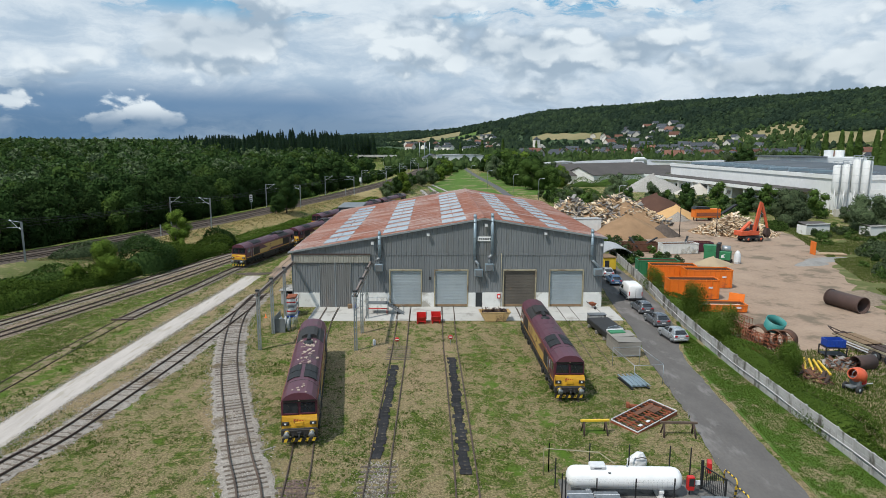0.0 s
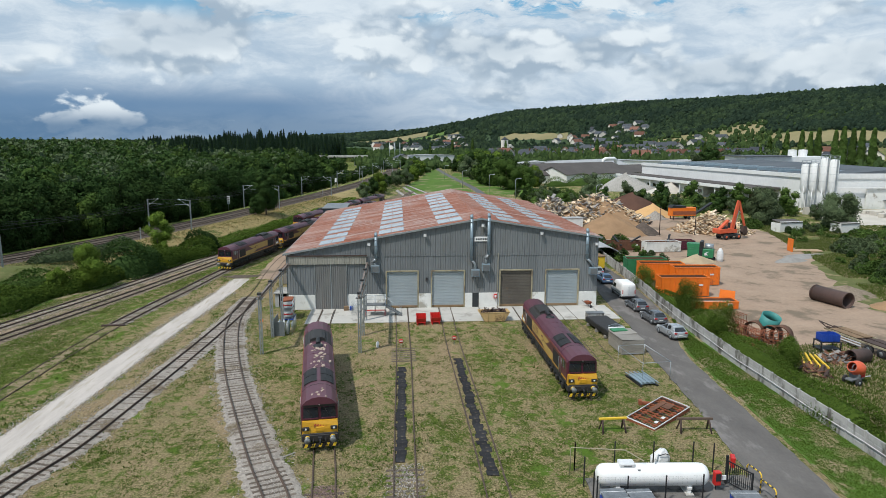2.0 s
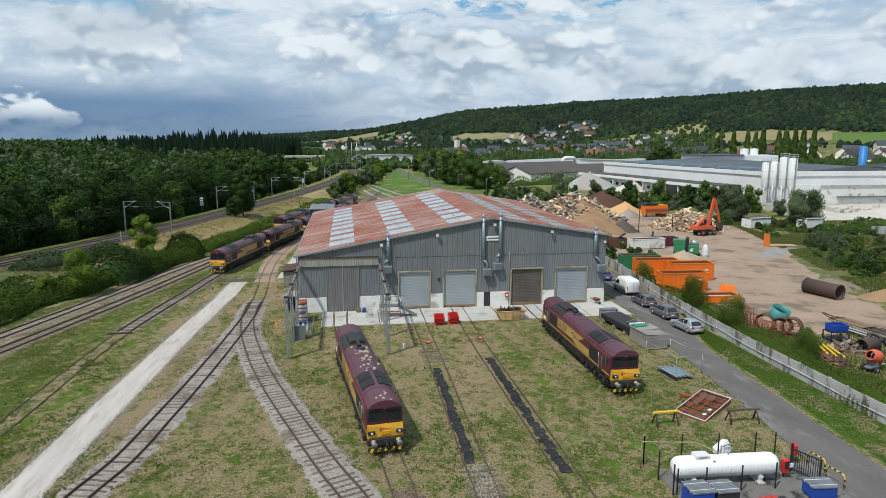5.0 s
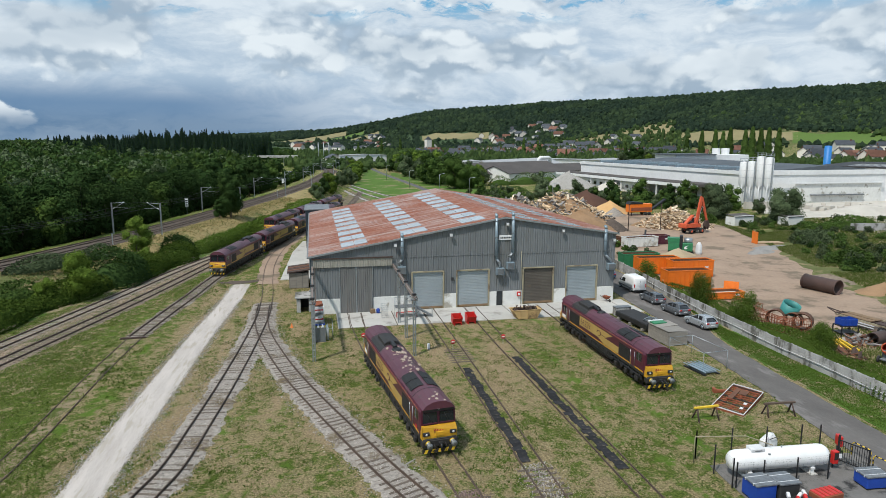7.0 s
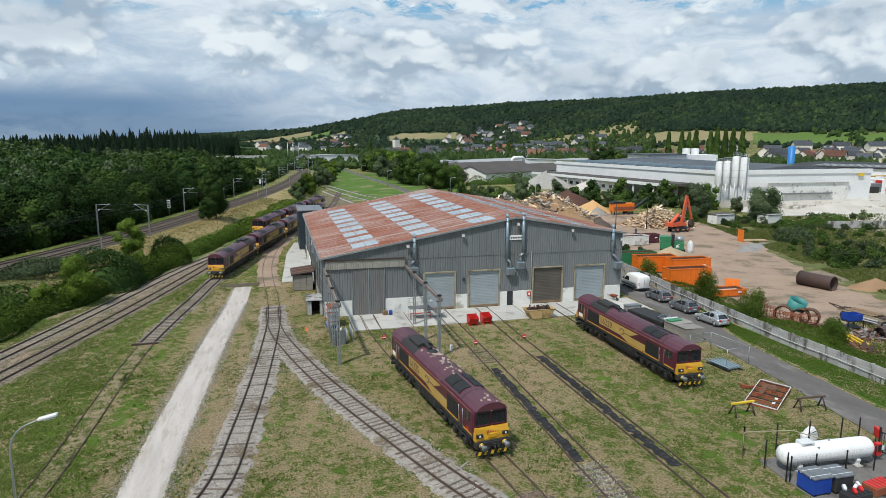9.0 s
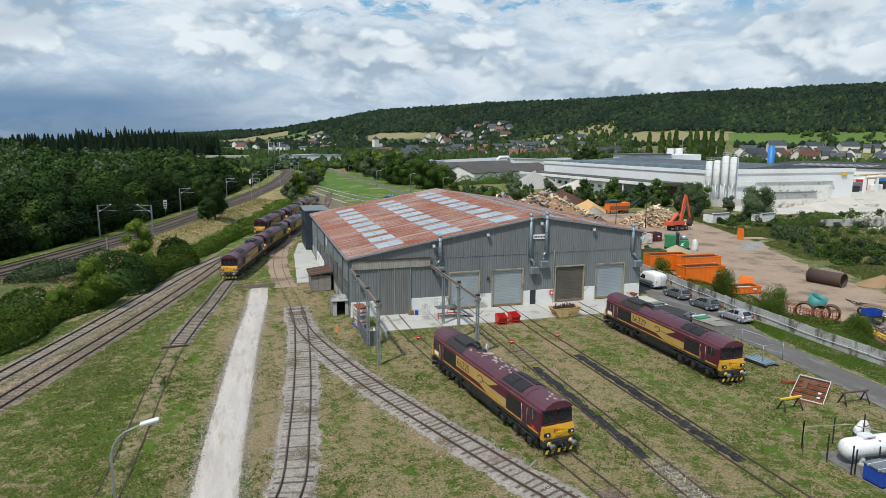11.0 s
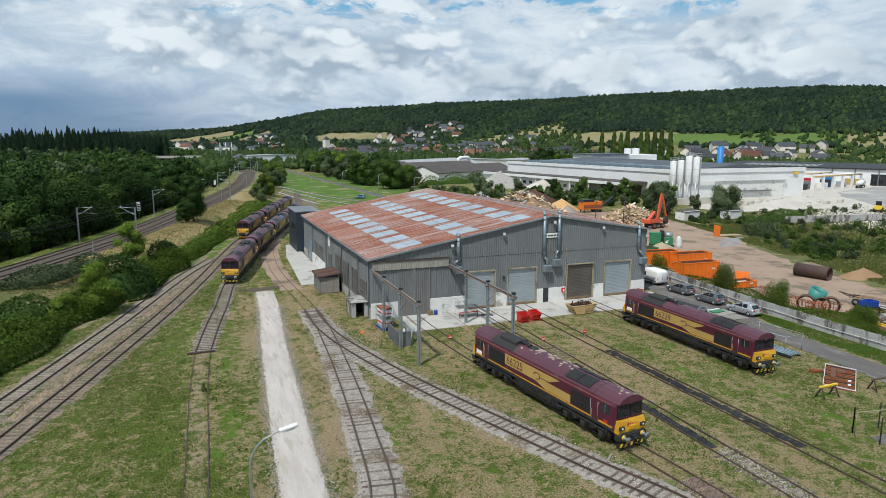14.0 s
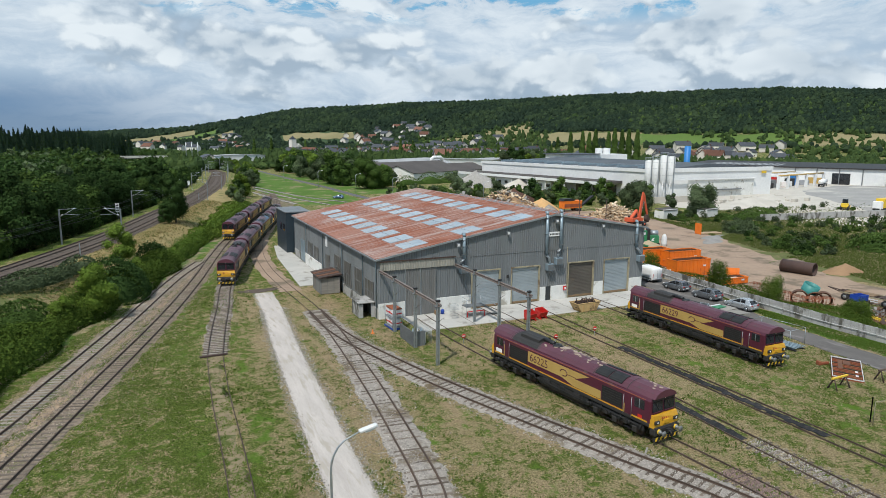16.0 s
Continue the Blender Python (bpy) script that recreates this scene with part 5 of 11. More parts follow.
def plant_woods():
    oaks = [tree_model("forest_tree", h, w, b, c, 3400, 0.31, leaf, sd, lab, core=False) for h, w, b, c, leaf, sd, lab in (
        (14.5, 11.0, 1.0, 15, "leaf_deep", 1, "broad dark green deciduous tree at the forest edge"), (13.0, 10.0, 0.8, 14, "leaf_mid", 2, "mid-green deciduous tree at the forest edge"),
        (15.5, 10.0, 1.2, 15, "leaf_deep", 3, "tall dark green deciduous tree at the forest edge"), (11.5, 9.5, 0.6, 13, "leaf_light", 4, "rounded green deciduous tree at the forest edge"))]
    thin = [tree_model("forest_tree", h, w, 1.0, 11, 1000, 0.5, leaf, sd, lab) for h, w, leaf, sd, lab in ((14.0, 10.5, "leaf_deep", 5, "broad dark green tree beside the main line"), (12.5, 9.5, "leaf_mid", 6, "mid-green tree beside the main line"))]
    rnd = random.Random(3)
    path = spline(MAIN_LINE, 5.2)
    # the edge of the forest along the main line, three rows deep
    for p, d in zip(path, headings(path)):
        if p.y < 62 or p.y > 430:
            continue
        for row in range(3):
            if row == 2 and rnd.random() < 0.3:
                continue
            q = p - Vector((d.y, -d.x, 0)) * (11.5 + row * 6.5 + rnd.uniform(-1.6, 1.6)) + d * rnd.uniform(-2, 2)
            sc = rnd.uniform(0.75, 1.05) * (0.80 + 0.12 * row) * (0.5 if p.y > 300 else 1)
            kinds = oaks if p.y < 215 else thin
            if (230 < p.y < 300 and row == 0) or (p.y > 330 and row == 2):
                continue
            plant(kinds[(0, 2, 0, 2, 1, 0, 2, 3)[rnd.randrange(8)] % len(kinds)], q.x, q.y, sc, rnd.uniform(0, 360), group="trees along the main line")
    for m in oaks + thin:
        retire(m)
    # the forest behind, one body of crowns
    r = np.random.RandomState(8)
    green = {m: ([], [], [0]) for m in ("leaf_deep", "leaf_mid", "leaf_olive")}
    spots = []
    for i in range(6600):
        az, rr = (r.uniform(-50, -3), 100 + 900 * r.uniform(0, 1) ** 1.5) if i < 5200 else (r.uniform(-21, -5), r.uniform(560, 800))
        x, y = rr * math.sin(radians(az)), rr * math.cos(radians(az))
        j = int(np.argmin(np.abs(MAIN_XY[:, 1] - y)))
        edge = MAIN_XY[j, 0] - 29 if y < 425 else (-66 if y < 650 else -34)
        if x > edge or (270 < y < 330 and x > -80 and x > edge - 26):
            continue
        if any((x - a) ** 2 + (y - b) ** 2 < (30 if rr < 350 else 62) for a, b in spots[-900:]):
            continue
        spots.append((x, y))
    vc, fc, kc = [], [], 0
    # solid dark leaf shells added inside the crowns, their colour standing in for shade
    core_v, core_f, kk = [], [], 0
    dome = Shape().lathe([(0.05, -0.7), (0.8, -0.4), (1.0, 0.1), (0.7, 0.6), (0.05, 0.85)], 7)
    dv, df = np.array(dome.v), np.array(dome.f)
    cone = Shape().lathe([(1.0, -0.9), (0.86, -0.4), (0.56, 0.2), (0.28, 0.7), (0.03, 1.12)], 7)
    cv = np.array(cone.v)
    for x, y in spots:
        rr = math.hypot(x, y)
        az = math.degrees(math.atan2(x, y))
        z = land1(x, y)
        fir = (-21 < az < -5 and 560 < rr < 800 and r.uniform() < (0.85 if az > -15 else 0.5)) or (-20 < az < -8 and rr > 420 and r.uniform() < 0.15)
        if fir:
            h = 19 + 8 * r.uniform() + (6 * r.uniform() ** 1.5 if -15 < az < -8 else 0) - (0 if rr > 560 else 5)
            v, f = conifer_arrays(h, r.uniform(8.5, 12), 360, 0.95, r)
            vc.append(v + np.array([x, y, z]))
            fc.append(f + kc)
            kc += len(v)
            core_v.append(cv * np.array([2.9, 2.9, h * 0.42]) + np.array([x, y, z + h * 0.46]))
        else:
            h, w = (r.uniform(12, 16) + (float(np.interp(rr, (300, 560, 900), (0, 4, 7))) if az < -18 else 0)) * (0.72 if az > -8.5 else 1.0), r.uniform(8, 12.5)
            near = rr < 300
            lobes = lobes_of(h, w, h * 0.35, 8 if near else 6, r)
            v, f = crown(lobes, 520 if near else (210 if rr < 550 else 80), 0.46 if near else (0.78 if rr < 550 else 1.3), r)
            vs, fs, k = green[("leaf_deep", "leaf_mid", "leaf_olive", "leaf_deep")[r.randint(4)]]
            vs.append(v + np.array([x, y, z]))
            fs.append(f + k[0])
            k[0] += len(v)
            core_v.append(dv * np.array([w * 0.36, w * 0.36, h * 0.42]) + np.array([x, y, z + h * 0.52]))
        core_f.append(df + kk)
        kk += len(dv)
    for nm, v, f, m, lab in (*(("forest", green[q][0], green[q][1], q, "dense " + w + " deciduous forest") for q, w in (("leaf_deep", "dark green"), ("leaf_mid", "mid-green"), ("leaf_olive", "grey-green"))), ("fir_forest", vc, fc, "needle", "dark conifer tops rising from the forest")):
        ob = new(nm, raw_mesh(nm, np.concatenate(v), np.concatenate(f), m))
        tagged(ob, lab, "forest", kind="stuff")
    tagged(new("forest_shade", raw_mesh("forest_shade", np.concatenate(core_v), np.concatenate(core_f), "leaf_deep", True)), "dark green shells inside the forest crowns, standing in for shade", "forest", kind="stuff")


plant_woods()


def hill_woods():
    """Woods on the hillsides and the groves of the valley, one body of lumpy crowns."""
    r = np.random.RandomState(17)
    base = Shape().lathe([(0.85, -0.6), (1.0, 0.15), (0.68, 0.74), (0.05, 1.0)], 6)
    bv, bf = np.array(base.v), np.array(base.f)
    n = 42000
    az = r.uniform(-9, 66, n)
    tt = r.uniform(0, 1, n)
    turn = (-16, -5, 0, 5, 10, 20, 35, 50, 60, 66)
    ridge = np.interp(az, turn, (3900, 3900, 2900, 2300, 1950, 1650, 1450, 1350, 1330, 1400))
    low = np.interp(az, turn, (0.45, 0.45, 0.48, 0.52, 0.56, 0.59, 0.62, 0.62, 0.60, 0.6))
    rr = ridge * (low + (1.06 - low) * tt ** 1.35)
    x, y = rr * np.sin(np.radians(az)), rr * np.cos(np.radians(az))
    keep = np.ones(n, bool)
    for nm, a0, a1, q0, q1, fm in FIELDS:
        b0, b1, rnear, rfar = field_edges(a0, a1, q0, q1, az)
        keep &= ~((az > a0 - 0.3) & (az < a1 + 0.3) & (rr > rnear - 110) & (rr < rfar + 6) & ((rr > rnear - 14) | (r.uniform(0, 1, n) < 0.86)))
    patchy = np.sin(x * 0.011 + 2) * np.cos(y * 0.009) + r.uniform(-0.7, 0.7, n)
    keep &= (tt > 0.20) | (patchy > 0.0)
    x, y, rr = x[keep], y[keep], rr[keep]
    z = land(x, y)
    wide = (2.4 + 3.4 * r.uniform(0, 1, len(x)) ** 1.6) * np.clip(rr / 1500, 0.85, 1.9)
    tall = wide * r.uniform(0.8, 1.15, len(x)) + r.uniform(0, 1.5, len(x))
    v = np.empty((len(x), len(bv), 3), np.float32)
    lump = 1 + r.uniform(-0.26, 0.26, (len(x), len(bv)))
    v[:, :, 0] = bv[None, :, 0] * lump * wide[:, None] + x[:, None]
    v[:, :, 1] = bv[None, :, 1] * lump * wide[:, None] + y[:, None]
    v[:, :, 2] = bv[None, :, 2] * lump * tall[:, None] + (z + tall * 0.55)[:, None]
    f = bf[None] + (np.arange(len(x)) * len(bv))[:, None, None]
    tagged(new("hill_woods", raw_mesh("hill_woods", v.reshape(-1, 3), f.reshape(-1, 4), "hazed_leaf")), "dense mixed woods on the hillside", "woods", kind="stuff")


hill_woods()


# ---- hedges, shrubs and single trees ----
S("bank_hay", (0.40, 0.305, 0.15), (0.28, 0.22, 0.105), 0.9, island=0.2, bump=0.0, spec=0.1)
S("straw", (0.36, 0.30, 0.18), (0.24, 0.195, 0.11), 0.9, island=0.35, bump=0.0)
def lumps(x, y, seed, scales):
    """Smooth random field made of waves of many directions."""
    r = np.random.RandomState(seed)
    out = np.zeros_like(x)
    for s in scales:
        for k in range(5):
            a = r.uniform(0, 6.28)
            out += np.sin((x * math.cos(a) + y * math.sin(a)) * s * r.uniform(0.7, 1.4) + r.uniform(0, 6.28) + 0.8 * np.sin((x * math.sin(a) - y * math.cos(a)) * s * 0.7)) / len(scales) / 2.2
    return out


def heap_of_leaves(name, path, half, height, n, size, leaf, label, seed, wob=0.25, category="hedge", kind="", z_from=0.0):
    """A hedge or thicket along a line: leaf clusters over a rough rounded ridge, dark inside."""
    rnd = np.random.RandomState(seed)
    line = spline(path, 0.5)
    pts = np.array([(p.x, p.y) for p in line])
    dirs = np.array([(d.x, d.y) for d in headings(line)])
    i = rnd.randint(0, len(pts), n)
    a = rnd.uniform(-0.25, math.pi + 0.25, n)
    reach = min(2.2 * half, len(pts) * 0.25)
    end = np.sqrt(np.clip(1 - (1 - np.clip((np.minimum(i, len(pts) - 1 - i) + 0.5) / reach, 0, 1)) ** 2, 0.02, 1))
    mod = (1 + wob * np.sin(i * 0.21 + seed) + wob * 0.7 * np.sin(i * 0.067 + 2 * seed) + rnd.normal(scale=0.07, size=n)) * end
    off = np.cos(a) * half * mod
    x = pts[i, 0] + dirs[i, 1] * off
    y = pts[i, 1] - dirs[i, 0] * off
    z = land(pts[i, 0], pts[i, 1]) + np.maximum(np.sin(a), 0.02) * height * mod + z_from
    nrm = np.stack([dirs[i, 1] * np.cos(a), -dirs[i, 0] * np.cos(a), np.sin(a) + 0.2], 1)
    v, f = cards(np.stack([x, y, z], 1), nrm, size, rnd, 0.75)
    t = thing(name, Matrix(), label, category, kind=kind)
    part("leaves", raw_mesh("leaves", v, f, leaf), leaf, t)
    every = line[::4]
    cv, cf = [], []
    for q, (p, d) in enumerate(zip(every, headings(every))):
        side = Vector((d.y, -d.x, 0))
        m = 1 + wob * math.sin(q * 4 * 0.21 + seed) + wob * 0.7 * math.sin(q * 4 * 0.067 + 2 * seed)
        g0 = land1(p.x, p.y) + z_from
        m *= 0.05 + 0.9 * math.sqrt(max(0.0, 1 - (1 - min(1.0, min(q * 4, len(line) - 1 - q * 4) / reach)) ** 2))
        for u, w in ((-0.66, -0.1), (-0.54, 0.42), (0, 0.64), (0.54, 0.42), (0.66, -0.1)):
            c = p + side * (u * half * m)
            cv.append((c.x, c.y, g0 + w * height * m))
    for q in range(len(every) - 1):
        for j in range(4):
            b = q * 5 + j
            cf.append((b, b + 1, b + 6, b + 5))
    part("inner_leaves", raw_mesh("inner_leaves", cv, cf, leaf, True), leaf, t)
    return t


heap_of_leaves("boundary_hedge", [(-63.8, 60), (-58.6, 78), (-54.4, 92.5), (-49.8, 106), (-44.6, 122), (-41.6, 131)], 2.5, 2.7, 34000, 0.14, "leaf_vine", "thick overgrown green hedge between siding and main line", 3)
heap_of_leaves("clipped_hedge", [(-41.0, 133), (-38.4, 142), (-34.2, 158), (-29.5, 174), (-22, 200), (-15, 226)], 1.8, 2.2, 15000, 0.17, "leaf_vine", "long bright green hedge beside the stabled locomotives", 4, 0.10)
heap_of_leaves("weed_bank", [(-36.5, 152), (-32, 170), (-26.5, 196), (-19, 228)], 3.0, 1.4, 8000, 0.22, "leaf_light", "bright green weeds on the bank", 9, 0.2)
heap_of_leaves("grey_thicket", [(-64, 82), (-60, 92), (-57, 100)], 2.6, 1.9, 8000, 0.15, "leaf_mid", "green thicket behind the hedge", 6, 0.3, "shrub")
heap_of_leaves("dark_thicket", [(-50.0, 105), (-47.6, 111), (-46.4, 115.5)], 3.0, 4.2, 8000, 0.15, "leaf_deep", "dark green shrubs behind the hedge", 7, 0.25, "shrub")
heap_of_leaves("round_thicket", [(-44.5, 128.5), (-42.0, 134.5)], 2.6, 3.7, 5000, 0.15, "leaf_deep", "rounded dark green shrub beside the hedge", 8, 0.2, "shrub")
for k, (line, half, tall, leaf, words) in enumerate((
        ([(74, 96), (80, 103), (86, 108)], 3.0, 1.9, "leaf_mid", "dense green scrub beside the recycling yard"), ([(84, 120), (92, 126), (98, 129)], 3.2, 2.2, "leaf_olive", "grey-green scrub beside the recycling yard"),
        ([(88, 90), (96, 95), (104, 99)], 3.5, 2.0, "leaf_mid", "dense green scrub east of the yard"), ([(76, 150), (82, 157), (90, 162)], 2.6, 2.0, "leaf_mid", "low green scrub by the ruined sheds"),
        ([(102, 143), (112, 142), (122, 139)], 3.0, 2.4, "leaf_mid", "green bushes before the factory forecourt"), ([(98, 72), (106, 80), (114, 88)], 3.6, 2.0, "leaf_deep", "dark green scrub east of the pipe"),
        ([(58, 206), (70, 212), (84, 204), (96, 192)], 3.5, 2.6, "leaf_mid", "green bushes behind the waste heaps"), ([(66, 306), (84, 312), (104, 318), (122, 322)], 3.0, 4.0, "leaf_mid", "green bushes before the old works sheds"), ([(44, 226), (54, 236), (68, 240)], 4.0, 3.0, "leaf_mid", "green bushes beyond the waste heaps"))):
    heap_of_leaves("scrub_mass", line, half, tall, 5200, 0.20, leaf, words, 80 + k, 0.35, "shrub")
heap_of_leaves("main_line_brambles", [(-86, 72), (-76, 90), (-70, 99)], 2.8, 1.2, 9000, 0.15, "leaf_mid", "green brambles on the bank below the main line", 16, 0.3, "shrub")
heap_of_leaves("hedge_brambles", [(-73, 62), (-67, 74), (-63, 86)], 2.8, 1.9, 9000, 0.15, "leaf_olive", "grey-green brambles behind the hedge", 17, 0.3, "shrub")
heap_of_leaves("bank_brambles", [(-62, 104), (-57, 112), (-53, 121)], 2.2, 1.7, 4500, 0.16, "leaf_olive", "low brambles on the bank", 18, 0.35, "shrub")
heap_of_leaves("wall_thicket_north", [(33.6, 78.5), (33.8, 84), (34.4, 95)], 1.1, 1.2, 11000, 0.06, "leaf_vine", "green shrubs growing behind the wall", 12, 0.35, "shrub")
heap_of_leaves("wall_thicket", [(31.9, 44), (32.4, 58), (33.2, 68), (33.8, 77)], 1.6, 1.5, 30000, 0.06, "leaf_vine", "tangled green brambles hanging over the wall", 13, 0.3, "shrub")
heap_of_leaves("wall_bramble", [(31.6, 34), (31.9, 42), (32.1, 49)], 1.2, 1.2, 12000, 0.06, "leaf_vine", "dry and green brambles behind the wall", 14, 0.3, "shrub")


def yard_trees():
    bush = tree_model("wall_bush", 4.2, 4.4, 0.1, 22, 9000, 0.065, "leaf_vine", 31, "bushy green sapling growing behind the wall", "bush", trunk=0.05, squash=1.3, core=False)
    plant(bush, 33.9, 79.6, 1.0, 20)
    plant(bush, 33.5, 70.4, 0.92, 140)
    plant(bush, 33.9, 58.5, 0.75, 250)
    plant(bush, 33.4, 94.0, 0.8, 310)
    plant(bush, 36.2, 61.0, 0.6, 50)
    retire(bush)
    pale = tree_model("young_tree", 7.2, 5.8, 0.6, 13, 6500, 0.13, "leaf_light", 33, "bright yellow-green bushy tree beside the hedge", trunk=0.12)
    plant(pale, -50.6, 98.6, 1.0, 40)
    plant(pale, -53.8, 95.5, 0.55, 140)
    plant(pale, -46.5, 117.8, 0.6, 90)
    retire(pale)
    airy = tree_model("slender_tree", 8.0, 5.0, 1.8, 13, 4200, 0.12, "leaf_light", 35, "light green feathery tree with a forked trunk", trunk=0.13)
    plant(airy, -48.4, 121.5, 1.0, 10)
    retire(airy)
    dark = tree_model("lone_tree", 11.5, 6.4, 0.3, 18, 7500, 0.17, "leaf_deep", 37, "dense dark green upright tree on the bank", trunk=0.22, taper=0.35)
    plant(dark, -38.4, 170.5, 1.0, 60)
    plant(dark, -40.8, 168.5, 0.45, 200)
    retire(dark)
    oak = tree_model("round_oak", 13.5, 14.5, 1.0, 24, 8000, 0.27, "leaf_mid", 39, "large round green tree north of the shed", trunk=0.35)
    plant(oak, 45.5, 290, 1.0, 30)
    plant(oak, 53.5, 291, 0.75, 130)
    retire(oak)
    mix = [tree_model("field_tree", 9.0, 8.0, 0.5, 10, 1500, 0.32, lf, 41 + i, lab, trunk=0.2) for i, (lf, lab) in enumerate((("leaf_mid", "broad green tree among the fields"), ("leaf_deep", "dark green tree among the fields"), ("leaf_olive", "grey-green tree among the fields"), ("leaf_light", "bright green tree among the fields")))]
    rnd = random.Random(9)
    spots = []
    # thicket north-west of the sidings and along the lane
    for i in range(44):
        y = 238 + 200 * i / 43 + rnd.uniform(-3, 3)
        line = float(np.interp(y, MAIN_XY[:, 1], MAIN_XY[:, 0]))
        a, b = line + 10.5, float(np.interp(y, (238, 262, 295, 330, 400, 444), (-10, -12, -6, 3, 9, 14)))
        t = rnd.random()
        spots.append((a + (b - a) * t, y, (0.45 + 0.45 * t) * rnd.uniform(0.85, 1.2), "trees north of the sidings"))
    for i in range(30):
        t = i / 29
        spots.append((6 + rnd.uniform(-6, 7), 440 + 130 * t + rnd.uniform(-8, 8), rnd.uniform(0.6, 1.0), "trees north of the sidings"))
    for i in range(64):
        spots.append((rnd.uniform(36, 64), rnd.uniform(300, 520), rnd.uniform(0.9, 1.7), "trees beside the lane"))
    # belt between recycling yard and factory
    for x, y, s in ((62, 222, 0.8), (70, 228, 0.7), (80, 232, 0.9), (86, 214, 1.05), (93, 208, 1.0), (100, 202, 0.9), (104, 196, 0.95), (109, 190, 0.85), (112, 184, 0.9), (52, 230, 0.6), (46, 226, 0.5), (90, 196, 0.6), (97, 188, 0.55), (76, 262, 1.0),
                    (62, 210, 0.55), (55, 214, 0.5), (70, 206, 0.5), (100, 180, 0.5), (114, 174, 0.6)):
        spots.append((x, y, s, "trees behind the recycling yard"))
    for i in range(40):
        t = rnd.random()
        spots.append((44 + 62 * t + rnd.uniform(-4, 4), 232 - 44 * t + rnd.uniform(-8, 22) + (8 if t < 0.2 else 0), rnd.uniform(0.35, 0.7), "trees behind the recycling yard"))
    for i in range(30):
        az, rr = radians(rnd.uniform(24.5, 31.0)), rnd.uniform(480, 560)
        spots.append((rr * math.sin(az), rr * math.cos(az), rnd.uniform(1.2, 1.8), "tall trees behind the factory"))
    for x, y, s, grp in spots:
        plant(mix[rnd.randrange(4)] if grp != "trees behind the recycling yard" else mix[rnd.randrange(3)], x, y, s * rnd.uniform(0.9, 1.1), rnd.uniform(0, 360), group=grp)
    willow = tree_model("willow_bush", 8.6, 9.0, 0.2, 15, 5500, 0.19, "leaf_olive", 51, "spreading grey-green willow at the yard edge", trunk=0.15)
    plant(willow, 93.5, 166, 1.15, 0)
    plant(willow, 106, 153, 1.1, 100)
    plant(willow, 100, 172, 0.7, 200)
    retire(willow)
    # low bushes east of the yard, one body of clumps
    r = np.random.RandomState(57)
    thickets = {q: ([], [], [0]) for q in ("leaf_deep", "leaf_mid", "leaf_olive")}
    for i in range(460):
        if i < 330:
            y = r.uniform(62, 160)
            x = 57 + (y - 70) * 0.33 + 6 + r.exponential(22)
            if lumps(np.array([x]), np.array([y]), 15, (0.09, 0.22))[0] < -0.35 + 0.5 * (x < 62 + (y - 70) * 0.33):
                continue
        elif i < 420:
            x, y = r.uniform(112, 190), r.uniform(108, 126)
        else:
            x, y = r.uniform(34, 46), r.uniform(112, 142)
        if x > 230 or (abs(x - 76) < 9 and abs(y - 123) < 6):
            continue
        k = 0.28 + 0.55 * r.uniform(0, 1) ** 1.5 if i < 420 else r.uniform(0.3, 0.6)
        h, w = 3.2 * k * r.uniform(0.7, 1.1), 4.8 * k
        v, f = crown(lobes_of(h, w, 0.0, 7, r), 330, 0.17, r, 0.8)
        vs, fs, n = thickets[("leaf_mid", "leaf_olive", "leaf_mid", "leaf_olive", "leaf_deep")[r.randint(5)]]
        vs.append(v + np.array([x, y, 0]))
        fs.append(f + n[0])
        n[0] += len(v)
    for q, (vs, fs, n) in thickets.items():
        tagged(new("scrub_bushes", raw_mesh("scrub_bushes", np.concatenate(vs), np.concatenate(fs), q)), {"leaf_deep": "dark green", "leaf_mid": "green", "leaf_olive": "grey-green"}[q] + " bushes of the rough ground beside the yard", "bushes", kind="stuff")
    pop = poplar_model(27.5, 7.4, 3800, 0.66, 55)
    for x, y in ((304.8, 499.4), (313.3, 493.2), (318.1, 489.7), (322.4, 486.4), (331.3, 479.4), (335.4, 476.1), (340.3, 472.1), (344.7, 468.4), (350.2, 463.7)):
        plant(pop, x, y, rnd.uniform(1.0, 1.2), rnd.uniform(0, 360), group="row of poplars")
    for i in range(16):
        az = radians(rnd.uniform(2, 32))
        r = rnd.uniform(520, 800)
        plant(pop, r * math.sin(az), r * math.cos(az), rnd.uniform(0.5, 0.9), rnd.uniform(0, 360), group="tall trees in the town")
    retire(pop)
    for m in mix:
        retire(m)
    # groves between the houses of the town, one body of crowns
    r = np.random.RandomState(29)
    spots = []
    for i in range(5300):
        if i < 3800:
            az, rr = r.uniform(-4, 64), 430 + 720 * r.uniform(0, 1) ** 0.9
        else:
            az, rr = r.uniform(3, 31), 560 + 480 * r.uniform(0, 1)
        if i < 3800 and az > 22 and rr < 560 - (az - 22) * 1.5:
            continue
        x, y = rr * math.sin(radians(az)), rr * math.cos(radians(az))
        if i < 3800 and ((20 < x < 330 and y < 490) or (az > 22 and lumps(np.array([x]), np.array([y]), 3, (0.012,))[0] > 0.55)):
            continue
        spots.append((x, y, r.uniform(4, 9.5) if i < 3800 else r.uniform(6, 12.5), r.uniform(5, 10)))
    base = Shape().lathe([(0.80, -0.75), (1.0, -0.1), (0.9, 0.4), (0.5, 0.82), (0.04, 1.0)], 7)
    bv, bf = np.array(base.v), np.array(base.f)
    vs, fs, k = [], [], 0
